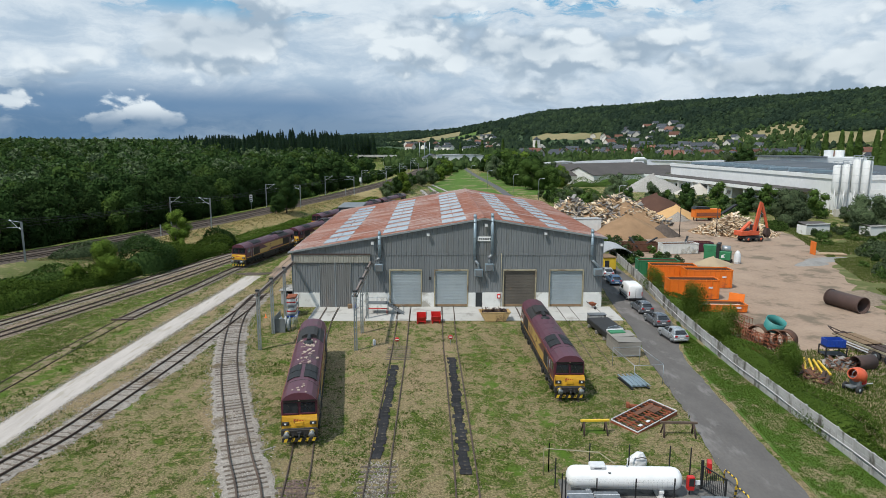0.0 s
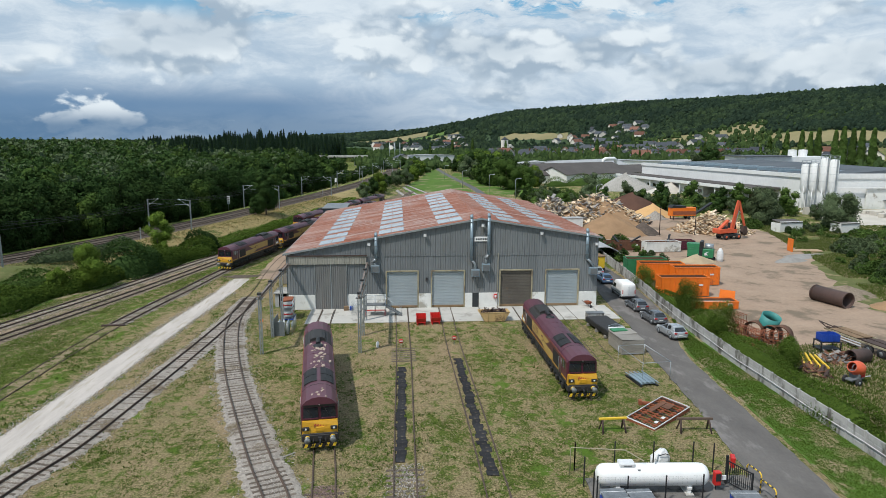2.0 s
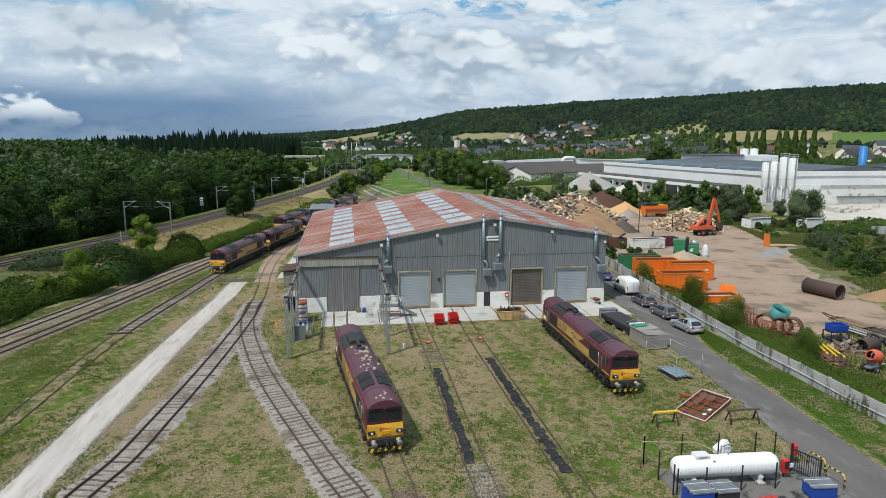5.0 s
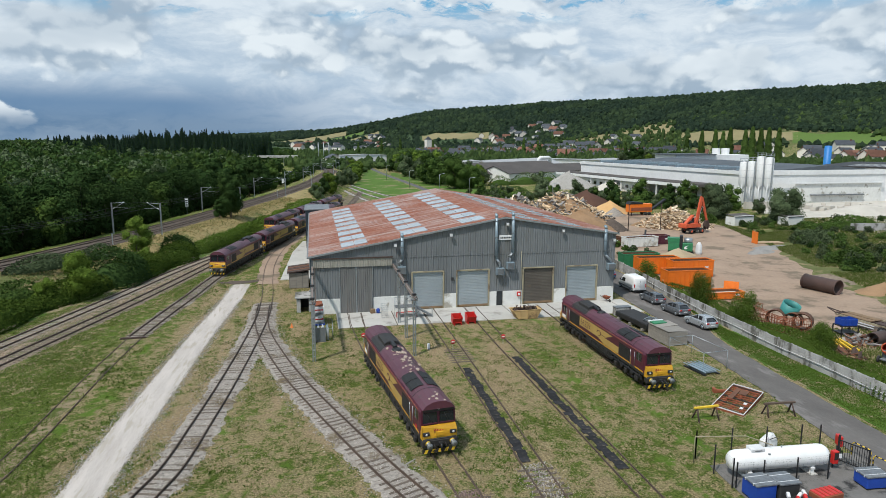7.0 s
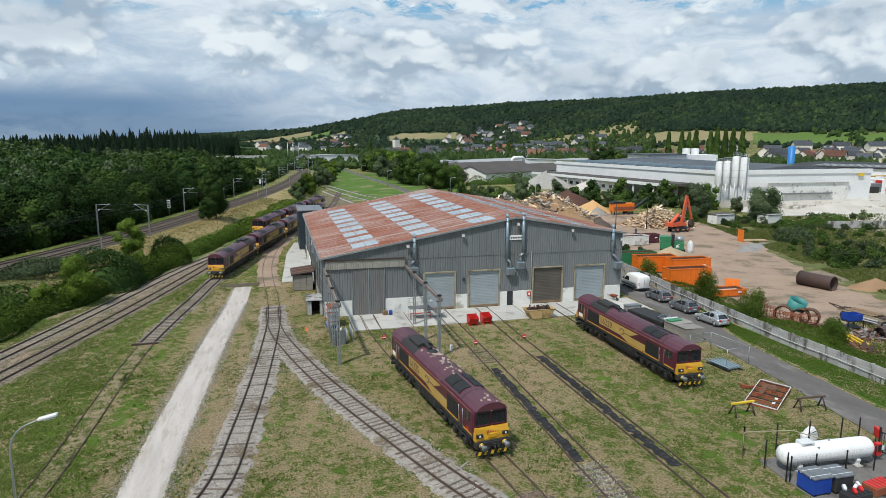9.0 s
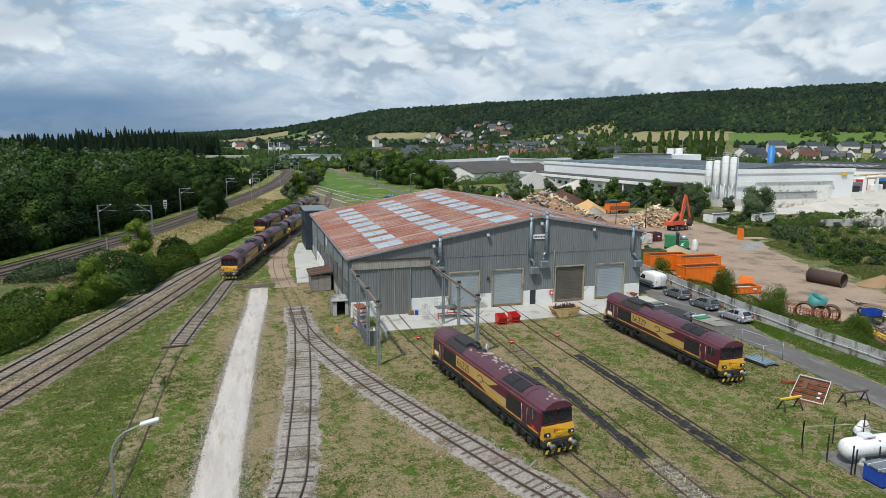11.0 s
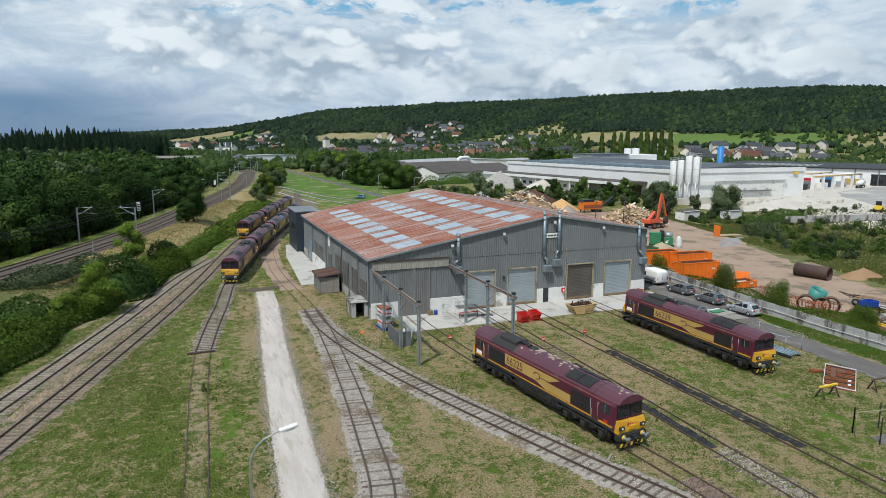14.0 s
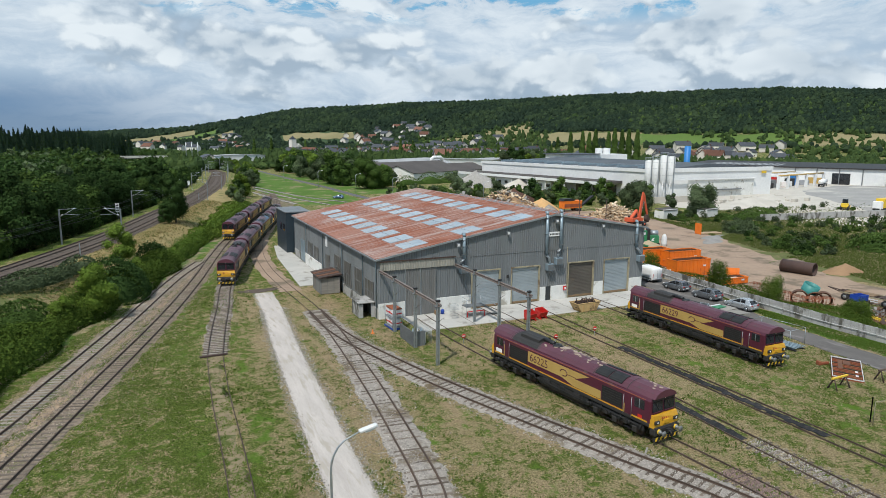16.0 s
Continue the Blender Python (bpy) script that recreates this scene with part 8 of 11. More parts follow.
def small_sheds():
    t = thing("tin_shed", pose(-20.4, 102.5, 0.05), "small grey tin shed with a rusty sheet roof", "shed")
    s = Shape().box(-1.55, 1.3, -2.4, 2.4, 0, 2.35)
    part("wall", s, "cladding_old", t)
    part("roof", Shape().put([(-1.85, -2.75, 2.35), (1.55, -2.75, 2.75), (1.55, 2.7, 2.75), (-1.85, 2.7, 2.35), (-1.85, -2.75, 2.43), (1.55, -2.75, 2.83), (1.55, 2.7, 2.83), (-1.85, 2.7, 2.43)], [(0, 3, 2, 1), (4, 5, 6, 7), (0, 1, 5, 4), (1, 2, 6, 5), (2, 3, 7, 6), (3, 0, 4, 7)]), "dark_rust", t, "rusty corrugated roof")
    for i in range(5):
        part("roof_sheet", Shape().put([(-1.8, -2.7 + i * 1.1, 2.45), (1.5, -2.7 + i * 1.1, 2.85), (1.5, -1.75 + i * 1.1, 2.85), (-1.8, -1.75 + i * 1.1, 2.45), (-1.8, -2.7 + i * 1.1, 2.49), (1.5, -2.7 + i * 1.1, 2.89), (1.5, -1.75 + i * 1.1, 2.89), (-1.8, -1.75 + i * 1.1, 2.49)], [(0, 3, 2, 1), (4, 5, 6, 7), (0, 1, 5, 4), (1, 2, 6, 5), (2, 3, 7, 6), (3, 0, 4, 7)]), "rust" if i % 2 else "dark_rust", t)
    for i in range(3):
        part("board", Shape().box(-1.4 + i * 0.92, -0.55 + i * 0.92, -2.45, -2.40, 0.05, 2.3), "grey_wood", t)
    k = thing("lean_to", pose(-19.5, 87.4, 0.02), "low concrete lean-to with a dark opening", "lean-to")
    part("side_wall", Shape().box(-1.05, 0.9, 1.6, 1.75, 0, 1.9).box(-1.05, -0.92, -1.4, 1.6, 0, 1.75), "concrete_wall", k)
    part("front_wall", Shape().box(-1.05, -0.55, -1.5, -1.4, 0, 1.75).box(0.5, 0.9, -1.5, -1.4, 0, 1.9), "concrete_wall", k)
    part("roof_slab", Shape().box(-1.25, 0.95, -1.7, 1.9, 1.88, 2.02, 0.03), "concrete_wall", k)
    # near-black sheet added at the back, in place of shade inside the opening
    part("dark_back", Shape().box(-0.9, 0.88, 1.4, 1.55, 0, 1.7), "dark_metal", k)


small_sheds()


def platform():
    t = thing("access_platform", pose(-8.6, 81.1, 0.06), "grey steel access platform with steps and a red rail", "access platform")
    part("deck", Shape().box(0.3, 3.0, -0.6, 0.8, 1.35, 1.43), "grey_metal", t)
    f = Shape()
    for x in (0.35, 1.6, 2.95):
        for y in (-0.55, 0.75):
            f.tube([(x, y, 0), (x, y, 2.4)], 0.03, 6)
    for z in (1.9, 2.4):
        f.tube([(0.35, 0.75, z), (2.95, 0.75, z)], 0.025, 6).tube([(0.35, -0.55, z), (0.35, 0.75, z)], 0.025, 6)
    part("frame", f, "galvanised", t)
    part("red_rail", Shape().box(0.4, 2.9, -0.66, -0.58, 0.75, 0.86).box(0.4, 0.48, -0.66, -0.58, 0.1, 0.86).box(2.82, 2.9, -0.66, -0.58, 0.1, 0.86), "red_paint", t, "red lower rail")
    part("stringer", Shape().prism([(3.0, 1.40), (3.0, 1.15), (4.9, 0.0), (5.15, 0.0)], -0.6, -0.54).prism([(3.0, 1.40), (3.0, 1.15), (4.9, 0.0), (5.15, 0.0)], 0.34, 0.40), "grey_metal", t)
    for i in range(7):
        part("tread", Shape().box(3.1 + i * 0.27, 3.36 + i * 0.27, -0.54, 0.34, 1.20 - i * 0.175, 1.23 - i * 0.175), "grey_metal", t)
    part("handrail", Shape().tube([(3.0, -0.57, 2.35), (5.0, -0.57, 1.0), (5.0, -0.57, 0.05)], 0.025, 6).tube([(3.0, 0.37, 2.35), (5.0, 0.37, 1.0), (5.0, 0.37, 0.05)], 0.025, 6), "galvanised", t)
    c = thing("wire_trolley", pose(-9.6, 81.3, 0.06), "wire mesh roll trolley beside the platform", "trolley")
    s = Shape()
    for i in range(7):
        s.tube([(-0.4 + i * 0.13, -0.5, 0.15), (-0.4 + i * 0.13, -0.5, 1.7)], 0.012, 4).tube([(-0.4 + i * 0.13, 0.5, 0.15), (-0.4 + i * 0.13, 0.5, 1.7)], 0.012, 4)
    for z in (0.15, 0.7, 1.2, 1.7):
        s.tube([(-0.4, -0.5, z), (0.4, -0.5, z), (0.4, 0.5, z), (-0.4, 0.5, z), (-0.4, -0.5, z)], 0.015, 4)
    part("mesh_frame", s, "galvanised", c)
    b = thing("blue_drum", pose(-10.2, 83.6, 0.06), "small blue plastic drum by the wall", "drum")
    part("body", Shape().lathe([(0.02, 0), (0.24, 0.02), (0.25, 0.5), (0.2, 0.58), (0.02, 0.6)], 14), "blue_paint", b)
    x = thing("cardboard_box", pose(-10.9, 83.7, 0.06, 0, 0, 12), "brown wooden box by the wall", "box")
    part("body", Shape().box(-0.3, 0.3, -0.25, 0.25, 0, 0.55, 0.02), "wood_brown", x)


platform()


def no_entry(x, y):
    t = thing("stop_disc", pose(x, y, 0), "small red and white stop disc on a short stake", "sign", "stop discs on the tracks")
    part("stake", Shape().tube([(0, 0, -0.1), (0, 0, 0.75)], 0.03, 6), "galvanised", t)
    d = part("disc", Shape().at(Matrix.Translation((0, -0.05, 0.85))).lathe([(0.01, -0.015), (0.26, -0.015), (0.26, 0.015), (0.01, 0.015)], 18, "y"), "red_paint", t)
    part("white_bar", Shape().box(-0.18, 0.18, -0.075, -0.064, 0.80, 0.90), "white_paint", d)


no_entry(-3.75, 67.6)
no_entry(2.1, 68.4)
no_entry(-13.0, 71.8)


def street_lamp(x, y, z, reach, turn, height, label="tall grey street lamp with a curved arm beside the gravel track"):
    t = thing("street_lamp", pose(x, y, z, 0, 0, turn), label, "street lamp")
    pts = [(0, 0, -0.2), (0, 0, height - 1.5)] + [(reach * (1 - math.cos(a)), 0, height - 1.5 + 1.45 * math.sin(a)) for a in (0.25, 0.5, 0.8, 1.1, 1.4)] + [(reach * 1.25, 0, height + 0.12)]
    part("pole", Shape().tube(pts, 0.06, 10, 0.03), "galvanised", t)
    m = Shape().at(Matrix.Translation((reach * 1.25 + 0.32, 0, height + 0.18)) @ Matrix.Rotation(radians(-12), 4, "Y"))
    m.box(-0.42, 0.45, -0.14, 0.14, -0.06, 0.08, 0.04)
    head = part("lantern", m, "plastic_white", t, "pale lantern head")
    part("lens", Shape().at(Matrix.Translation((reach * 1.25 + 0.4, 0, height + 0.10)) @ Matrix.Rotation(radians(-12), 4, "Y")).box(-0.25, 0.25, -0.1, 0.1, -0.03, 0.0), "lamp_glass", head)


street_lamp(-36.7, 37.3, 0, 1.15, 0, 8.9)


# east side of the yard
def covered_load():
    t = thing("tipper_tray", pose(20.6, 72.3, 0.06, 0, 0, 6), "low black flat steel body lying on timbers", "steel body")
    part("body", Shape().box(-1.35, 1.35, -3.3, 3.3, 0.35, 0.95, 0.06), "dark_metal", t)
    part("top_sheet", Shape().box(-1.28, 1.28, -3.2, 3.2, 0.95, 1.0, 0.02), "black_rubber", t)
    for y in (-2.5, 0, 2.5):
        part("timber", Shape().box(-1.5, 1.5, y - 0.12, y + 0.12, 0, 0.35, 0.02), "grey_wood", t)
    f = thing("frame_pile", pose(20.9, 70.3, 1.06, 0, 0, 10), "pile of grey metal frames on the flat body", "metal frames")
    for k in range(4):
        part("frame", Shape().at(pose(0, 0, 0.03 + k * 0.07, 0, 0, k * 9)).box(-0.7, 0.7, -0.5, -0.42, 0, 0.06).box(-0.7, 0.7, 0.42, 0.5, 0, 0.06).box(-0.7, -0.62, -0.42, 0.42, 0, 0.06).box(0.62, 0.7, -0.42, 0.42, 0, 0.06), "galvanised", f)
    b = thing("concrete_block", pose(20.4, 76.6, 0.05, 0, 0, 2), "pale grey concrete box at the apron edge", "block")
    part("box", Shape().box(-1.05, 1.05, -0.45, 0.45, 0, 1.1, 0.03), "concrete_wall", b)
    part("lid", Shape().box(-1.1, 1.1, -0.5, 0.5, 1.1, 1.18, 0.02), "grey_metal", b)
    c = thing("wooden_crate", pose(20.55, 65.9, 0.04, 0, 0, 3), "big weathered grey wooden crate", "crate")
    for i in range(5):
        part("side_board", Shape().box(-1.2, 1.2, -1.95, -1.9, 0.05 + i * 0.30, 0.33 + i * 0.30), "grey_wood", c)
        part("side_board", Shape().box(-1.2, -1.15, -1.9, 1.9, 0.05 + i * 0.30, 0.33 + i * 0.30), "grey_wood", c)
        part("side_board", Shape().box(1.15, 1.2, -1.9, 1.9, 0.05 + i * 0.30, 0.33 + i * 0.30), "grey_wood", c)
    part("end_board", Shape().box(-1.2, 1.2, 1.9, 1.95, 0.05, 1.55), "grey_wood", c)
    for i in range(2):
        part("lid_sheet", Shape().at(pose(0, -0.95 + i * 1.9, 1.57 + 0.05 * i, 0, 2 - 4 * i, 1)).box(-1.28, 1.28, -0.98, 0.96, 0, 0.05), "grey_wood", c)
    g = thing("green_tray", pose(20.2, 67.3, 1.68, 0, 0, 5), "green and white tray on the crate", "tray")
    part("tray", Shape().box(-0.85, 0.85, -0.45, 0.45, 0, 0.14, 0.03), "green_paint", g)
    part("rim", Shape().box(-0.95, 0.95, 0.45, 0.7, 0.0, 0.22, 0.03), "plastic_white", g)


covered_load()


def cage_and_pan():
    t = thing("pipe_cage", pose(19.8, 58.9, 0.02, 0, 0, 6), "open cage of thin grey steel tube", "cage")
    s = Shape()
    for x in (-1.4, 1.4):
        for y in (-2.6, 2.6):
            part("upright", Shape().tube([(x, y, 0), (x, y, 1.9)], 0.03, 6), "galvanised", t)
    s.tube([(-1.4, -2.6, 1.9), (1.4, -2.6, 1.9), (1.4, 2.6, 1.9), (-1.4, 2.6, 1.9), (-1.4, -2.6, 1.9)], 0.03, 6)
    part("top_rail", s, "galvanised", t)
    part("mid_rail", Shape().tube([(-1.4, 2.6, 1.0), (1.4, 2.6, 1.0)], 0.02, 6), "galvanised", t)
    p = thing("sheet_stack", pose(18.8, 56.6, 0.03, 0, 0, 8), "stack of blue-grey ribbed sheets on the ground", "sheet stack")
    for k in range(3):
        part("sheet", Shape().box(-0.75, 0.75, -1.15, 1.15, 0.12 + k * 0.08, 0.17 + k * 0.08), "duct_blue", p)
    for i in range(5):
        part("rib", Shape().box(-0.9 + i * 0.42, -0.78 + i * 0.42, -1.58, 1.58, 0.33, 0.38), "duct_blue", p)
    part("skid", Shape().box(-0.9, -0.7, -1.5, 1.5, 0, 0.12).box(0.7, 0.9, -1.5, 1.5, 0, 0.12), "dark_metal", p)
    w = thing("barrow", pose(21.6, 83.6, 0.06, 0, 0, 200), "rusty brown wheelbarrow before the white wall", "wheelbarrow")
    part("tray", Shape().put([(-0.35, -0.5, 0.75), (0.35, -0.5, 0.75), (0.35, 0.5, 0.75), (-0.35, 0.5, 0.75), (-0.2, -0.3, 0.4), (0.2, -0.3, 0.4), (0.2, 0.35, 0.4), (-0.2, 0.35, 0.4)], [(4, 5, 6, 7), (0, 4, 7, 3), (1, 2, 6, 5), (0, 1, 5, 4), (2, 3, 7, 6)]), "rust_red", w)
    part("wheel", Shape().at(Matrix.Translation((0, 0.65, 0.2))).lathe([(0.03, -0.05), (0.2, -0.05), (0.2, 0.05), (0.03, 0.05)], 12, "x"), "black_rubber", w)
    part("handles", Shape().tube([(-0.25, 0.6, 0.25), (-0.28, -1.0, 0.7)], 0.03, 6).tube([(0.25, 0.6, 0.25), (0.28, -1.0, 0.7)], 0.03, 6), "dark_rust", w)


cage_and_pan()


def red_frame():
    t = thing("grating_panel", pose(17.25, 48.85, 0.34, 3, -4, 36.5), "orange-red rusty steel grid frame lying in the grass", "steel frame")
    w, d = 2.62, 1.27
    for sy in (-1, 1):
        part("edge_angle", Shape().box(-w, w, sy * d - 0.025, sy * d + 0.025, 0.02, 0.10), "plastic_white", t, "pale painted edge angle")
        part("edge_angle", Shape().box(sy * w - 0.025, sy * w + 0.025, -d + 0.04, d - 0.04, 0.02, 0.10), "plastic_white", t, "pale painted edge angle")
        part("skirt", Shape().box(-w, w, sy * d - 0.03, sy * d + 0.03, -0.30, 0.02), "rust_red", t)
        part("skirt", Shape().box(sy * w - 0.03, sy * w + 0.03, -d + 0.03, d - 0.03, -0.30, 0.02), "rust_red", t)
    for i in range(13):
        x = -w + 0.2 + i * 0.40
        part("bar", Shape().box(x - 0.03, x + 0.03, -d + 0.04, d - 0.04, -0.04, 0.06), "rust_red" if i % 3 else "dark_rust", t)
    for y in (-0.85, 0.0, 0.85):
        part("cross_bar", Shape().box(-w + 0.04, w - 0.04, y - 0.10, y + 0.10, -0.14, -0.05), "rust_red", t)
    part("plate", Shape().box(-0.4, 1.9, 0.35, 0.75, 0.065, 0.10), "rust", t, "rusty plate")
    part("plate", Shape().box(0.9, 1.9, -0.35, 0.30, 0.065, 0.10), "rust", t, "rusty plate")
    for x in (-1.6, -0.6):
        part("tag_plate", Shape().box(x - 0.18, x + 0.18, -0.9, -0.65, 0.065, 0.09), "plastic_white", t, "small white plate")
    for x in (-2.2, 0.4):
        part("foot", Shape().box(x - 0.1, x + 0.1, -d - 0.06, -d + 0.1, -0.38, -0.2, 0.02), "black_rubber", t)
    b = thing("rusty_box", pose(17.2, 51.2, 0.0, 0, 0, -12), "rusty orange box beams beyond the frame", "beam")
    part("beam", Shape().box(-0.6, 0.6, -0.12, 0.12, 0.02, 0.28, 0.03).box(-0.7, -0.4, -0.22, 0.25, 0.02, 0.42, 0.04), "rust_red", b)


red_frame()


def trestle(x, y, width, top_mat, label, turn):
    t = thing("trestle", pose(x, y, 0, 0, 0, turn), label, "trestle", "timber trestles")
    part("beam", Shape().box(-width / 2 - 0.15, width / 2 + 0.15, -0.09, 0.09, 0.98, 1.14, 0.02), top_mat, t)
    for sx in (-1, 1):
        for sy in (-1, 1):
            part("leg", Shape().tube([(sx * (width / 2 - 0.15), 0, 1.05), (sx * (width / 2 - 0.05), sy * 0.48, -0.05)], 0.075, 4), "dark_rust", t)


trestle(12.6, 46.45, 1.95, "yellow_paint", "timber trestle with a yellow top beam", 2)
trestle(18.95, 46.0, 2.5, "dark_wood", "weathered dark timber trestle", -3)


# ---- gas tank compound ----
def gas_tank():
    t = thing("gas_tank", pose(12.25, 37.8, 0.05, 0, 0, -3), "long white horizontal gas tank on two saddles", "gas tank")
    prof = [(0.02, -3.65), (0.28, -3.62), (0.52, -3.50), (0.66, -3.30), (0.71, -3.05), (0.71, 3.05), (0.66, 3.30), (0.52, 3.50), (0.28, 3.62), (0.02, 3.65)]
    s = Shape().at(Matrix.Translation((0, 0, 1.12)))
    s.lathe(prof, 28, "x")
    part("shell", s, "white_paint", t)
    for x in (-2.3, 2.3):
        part("saddle", Shape().box(x - 0.12, x + 0.12, -0.50, -0.32, 0, 0.62).box(x - 0.12, x + 0.12, 0.32, 0.50, 0, 0.62).box(x - 0.15, x + 0.15, -0.55, 0.55, 0.34, 0.48), "white_paint", t)
        part("foot", Shape().box(x - 0.25, x + 0.25, -0.7, 0.7, 0, 0.06), "concrete", t)
    part("valve_hood", Shape().box(-2.2, -1.2, -0.35, 0.35, 1.74, 2.02, 0.05), "plastic_white", t, "pale valve hood")
    part("hood_bar", Shape().box(-1.95, -1.45, -0.362, -0.35, 1.84, 1.90), "grey_metal", t)
    part("valve", Shape().tube([(0.2, 0, 1.80), (0.2, 0, 1.98)], 0.05, 8), "galvanised", t)
    part("manhole", Shape().at(Matrix.Translation((-1.0, -0.45, 1.63))).lathe([(0.01, 0), (0.10, 0), (0.10, 0.06), (0.01, 0.06)], 10), "grey_metal", t)
    k = thing("fire_box", pose(16.47, 37.53, 0.05), "tall red fire extinguisher cabinet beside the tank", "fire box", "red fire boxes")
    part("cabinet", Shape().box(-0.22, 0.22, -0.18, 0.18, 0.4, 1.32, 0.04), "red_paint", k)
    part("leg", Shape().tube([(0, 0.1, 0), (0, 0.1, 0.6)], 0.04, 6), "dark_metal", k)
    part("notice", Shape().box(0.32, 0.62, 0.0, 0.05, 0.7, 1.0), "white_paint", k)
    part("door_panel", Shape().box(-0.16, 0.16, -0.195, -0.18, 0.72, 1.22), "loco_black", k)
    k2 = thing("fire_box", pose(18.38, 39.22, 0.05, 0, 0, 70), "red fire extinguisher box on a post", "fire box", "red fire boxes")
    part("cabinet", Shape().box(-0.32, 0.32, -0.15, 0.15, 0.70, 1.45, 0.04), "red_paint", k2)
    part("door_panel", Shape().box(-0.1, 0.2, -0.165, -0.15, 0.85, 1.30), "white_paint", k2)
    part("leg", Shape().tube([(0, 0.1, 0), (0, 0.1, 0.8)], 0.04, 6), "dark_metal", k2)
    p = thing("vent_pipe", pose(7.7, 40.2, 0), "thin pale yellow pipe bent over the fence", "pipe")
    part("pipe", Shape().tube([(-0.15, 0, 0), (-0.15, 0, 1.85), (-0.1, 0, 1.95), (3.4, -0.6, 1.95), (3.9, -2.6, 2.2)], 0.035, 6), "yellow_jamb", p)


gas_tank()


def fence_run(points, height=2.0, mesh=True, label="dark green wire mesh fence round the gas tank"):
    t = thing("mesh_fence", Matrix(), label, "fence", "fences of the tank compound")
    for (x, y) in points:
        part("post", Shape().box(x - 0.035, x + 0.035, y - 0.035, y + 0.035, 0, height + 0.1), "dark_metal", t)
    s = Shape()
    for (x0, y0), (x1, y1) in zip(points, points[1:]):
        n = int(math.hypot(x1 - x0, y1 - y0) / 0.3)
        for i in range(n):
            q = (i + 0.5) / n
            s.box(x0 + (x1 - x0) * q - 0.0012, x0 + (x1 - x0) * q + 0.0012, y0 + (y1 - y0) * q - 0.0012, y0 + (y1 - y0) * q + 0.0012, 0.05, height)
        for z in (0.1, 0.6, 1.1, 1.6, height):
            s.tube([(x0, y0, z), (x1, y1, z)], 0.003, 3, caps=False)
    tagged(part("wire_mesh", s, "dark_metal", t), kind="stuff")


fence_run([(8.0, 40.7), (10.75, 40.6), (13.4, 40.4), (16.1, 40.2), (17.4, 39.9)])
fence_run([(8.0, 40.7), (8.05, 38.6), (8.1, 36.7)])
fence_run([(8.3, 36.6), (10.2, 36.5), (12.6, 36.4), (15.0, 36.4)], 1.75)
gate = thing("barred_gate", pose(17.5, 38.3, 0.05, 0, 0, -68), "dark barred steel gate standing open", "gate")
part("gate_frame", Shape().box(-0.06, 0.06, -0.06, 0.06, 0, 2.0).box(1.9, 2.0, -0.05, 0.05, 0.1, 1.7).box(0, 2.0, -0.03, 0.03, 0.15, 0.22).box(0, 2.0, -0.03, 0.03, 1.6, 1.67), "dark_metal", gate)
for i in range(12):
    part("bar", Shape().box(0.12 + i * 0.15, 0.15 + i * 0.15, -0.015, 0.015, 0.2, 1.62), "dark_metal", gate)


def hoop_barrier(x, y, turn):
    t = thing("hoop_barrier", pose(x, y, 0.04, 0, 0, turn), "yellow and black striped hoop barrier", "barrier", "striped hoop barriers")
    path = [(0, 0, 0), (0, 0, 0.85), (0, 0.12, 1.0), (0, 1.28, 1.0), (0, 1.4, 0.85), (0, 1.4, 0)]
    part("hoop", Shape().tube(path, 0.045, 8), "yellow_paint", t)
    for z in (0.2, 0.55):
        part("band", Shape().tube([(0, 0, z), (0, 0, z + 0.16)], 0.049, 8).tube([(0, 1.4, z), (0, 1.4, z + 0.16)], 0.049, 8), "loco_black", t)
    for y0 in (0.25, 0.65, 1.05):
        part("band", Shape().tube([(0, y0, 1.0), (0, y0 + 0.18, 1.0)], 0.049, 8), "loco_black", t)


hoop_barrier(19.5, 37.6, 8)
hoop_barrier(19.3, 35.6, 8)


def white_sack():
    t = thing("bulk_bag", pose(14.2, 41.2, 0, 0, 0, 10), "white bulk bag slumped behind the tank fence", "bulk bag")
    rnd = np.random.RandomState(2)
    s = Shape()
    rings = [(0.5, 0.0), (0.70, 0.25), (0.66, 0.55), (0.50, 0.85), (0.26, 1.08)]
    sec = []
    for r, z in rings:
        sec.append([(r * math.cos(a) * rnd.uniform(0.85, 1.2) + z * 0.15, r * 0.7 * math.sin(a) * rnd.uniform(0.85, 1.2), z) for a in (i * math.pi / 6 for i in range(12))])
    part("bag", loft(sec), "plastic_white", t)
    part("strap", Shape().tube([(-0.3, -0.4, 0.85), (0.1, -0.5, 1.0), (0.5, -0.4, 0.8)], 0.03, 5), "dark_metal", t)


white_sack()


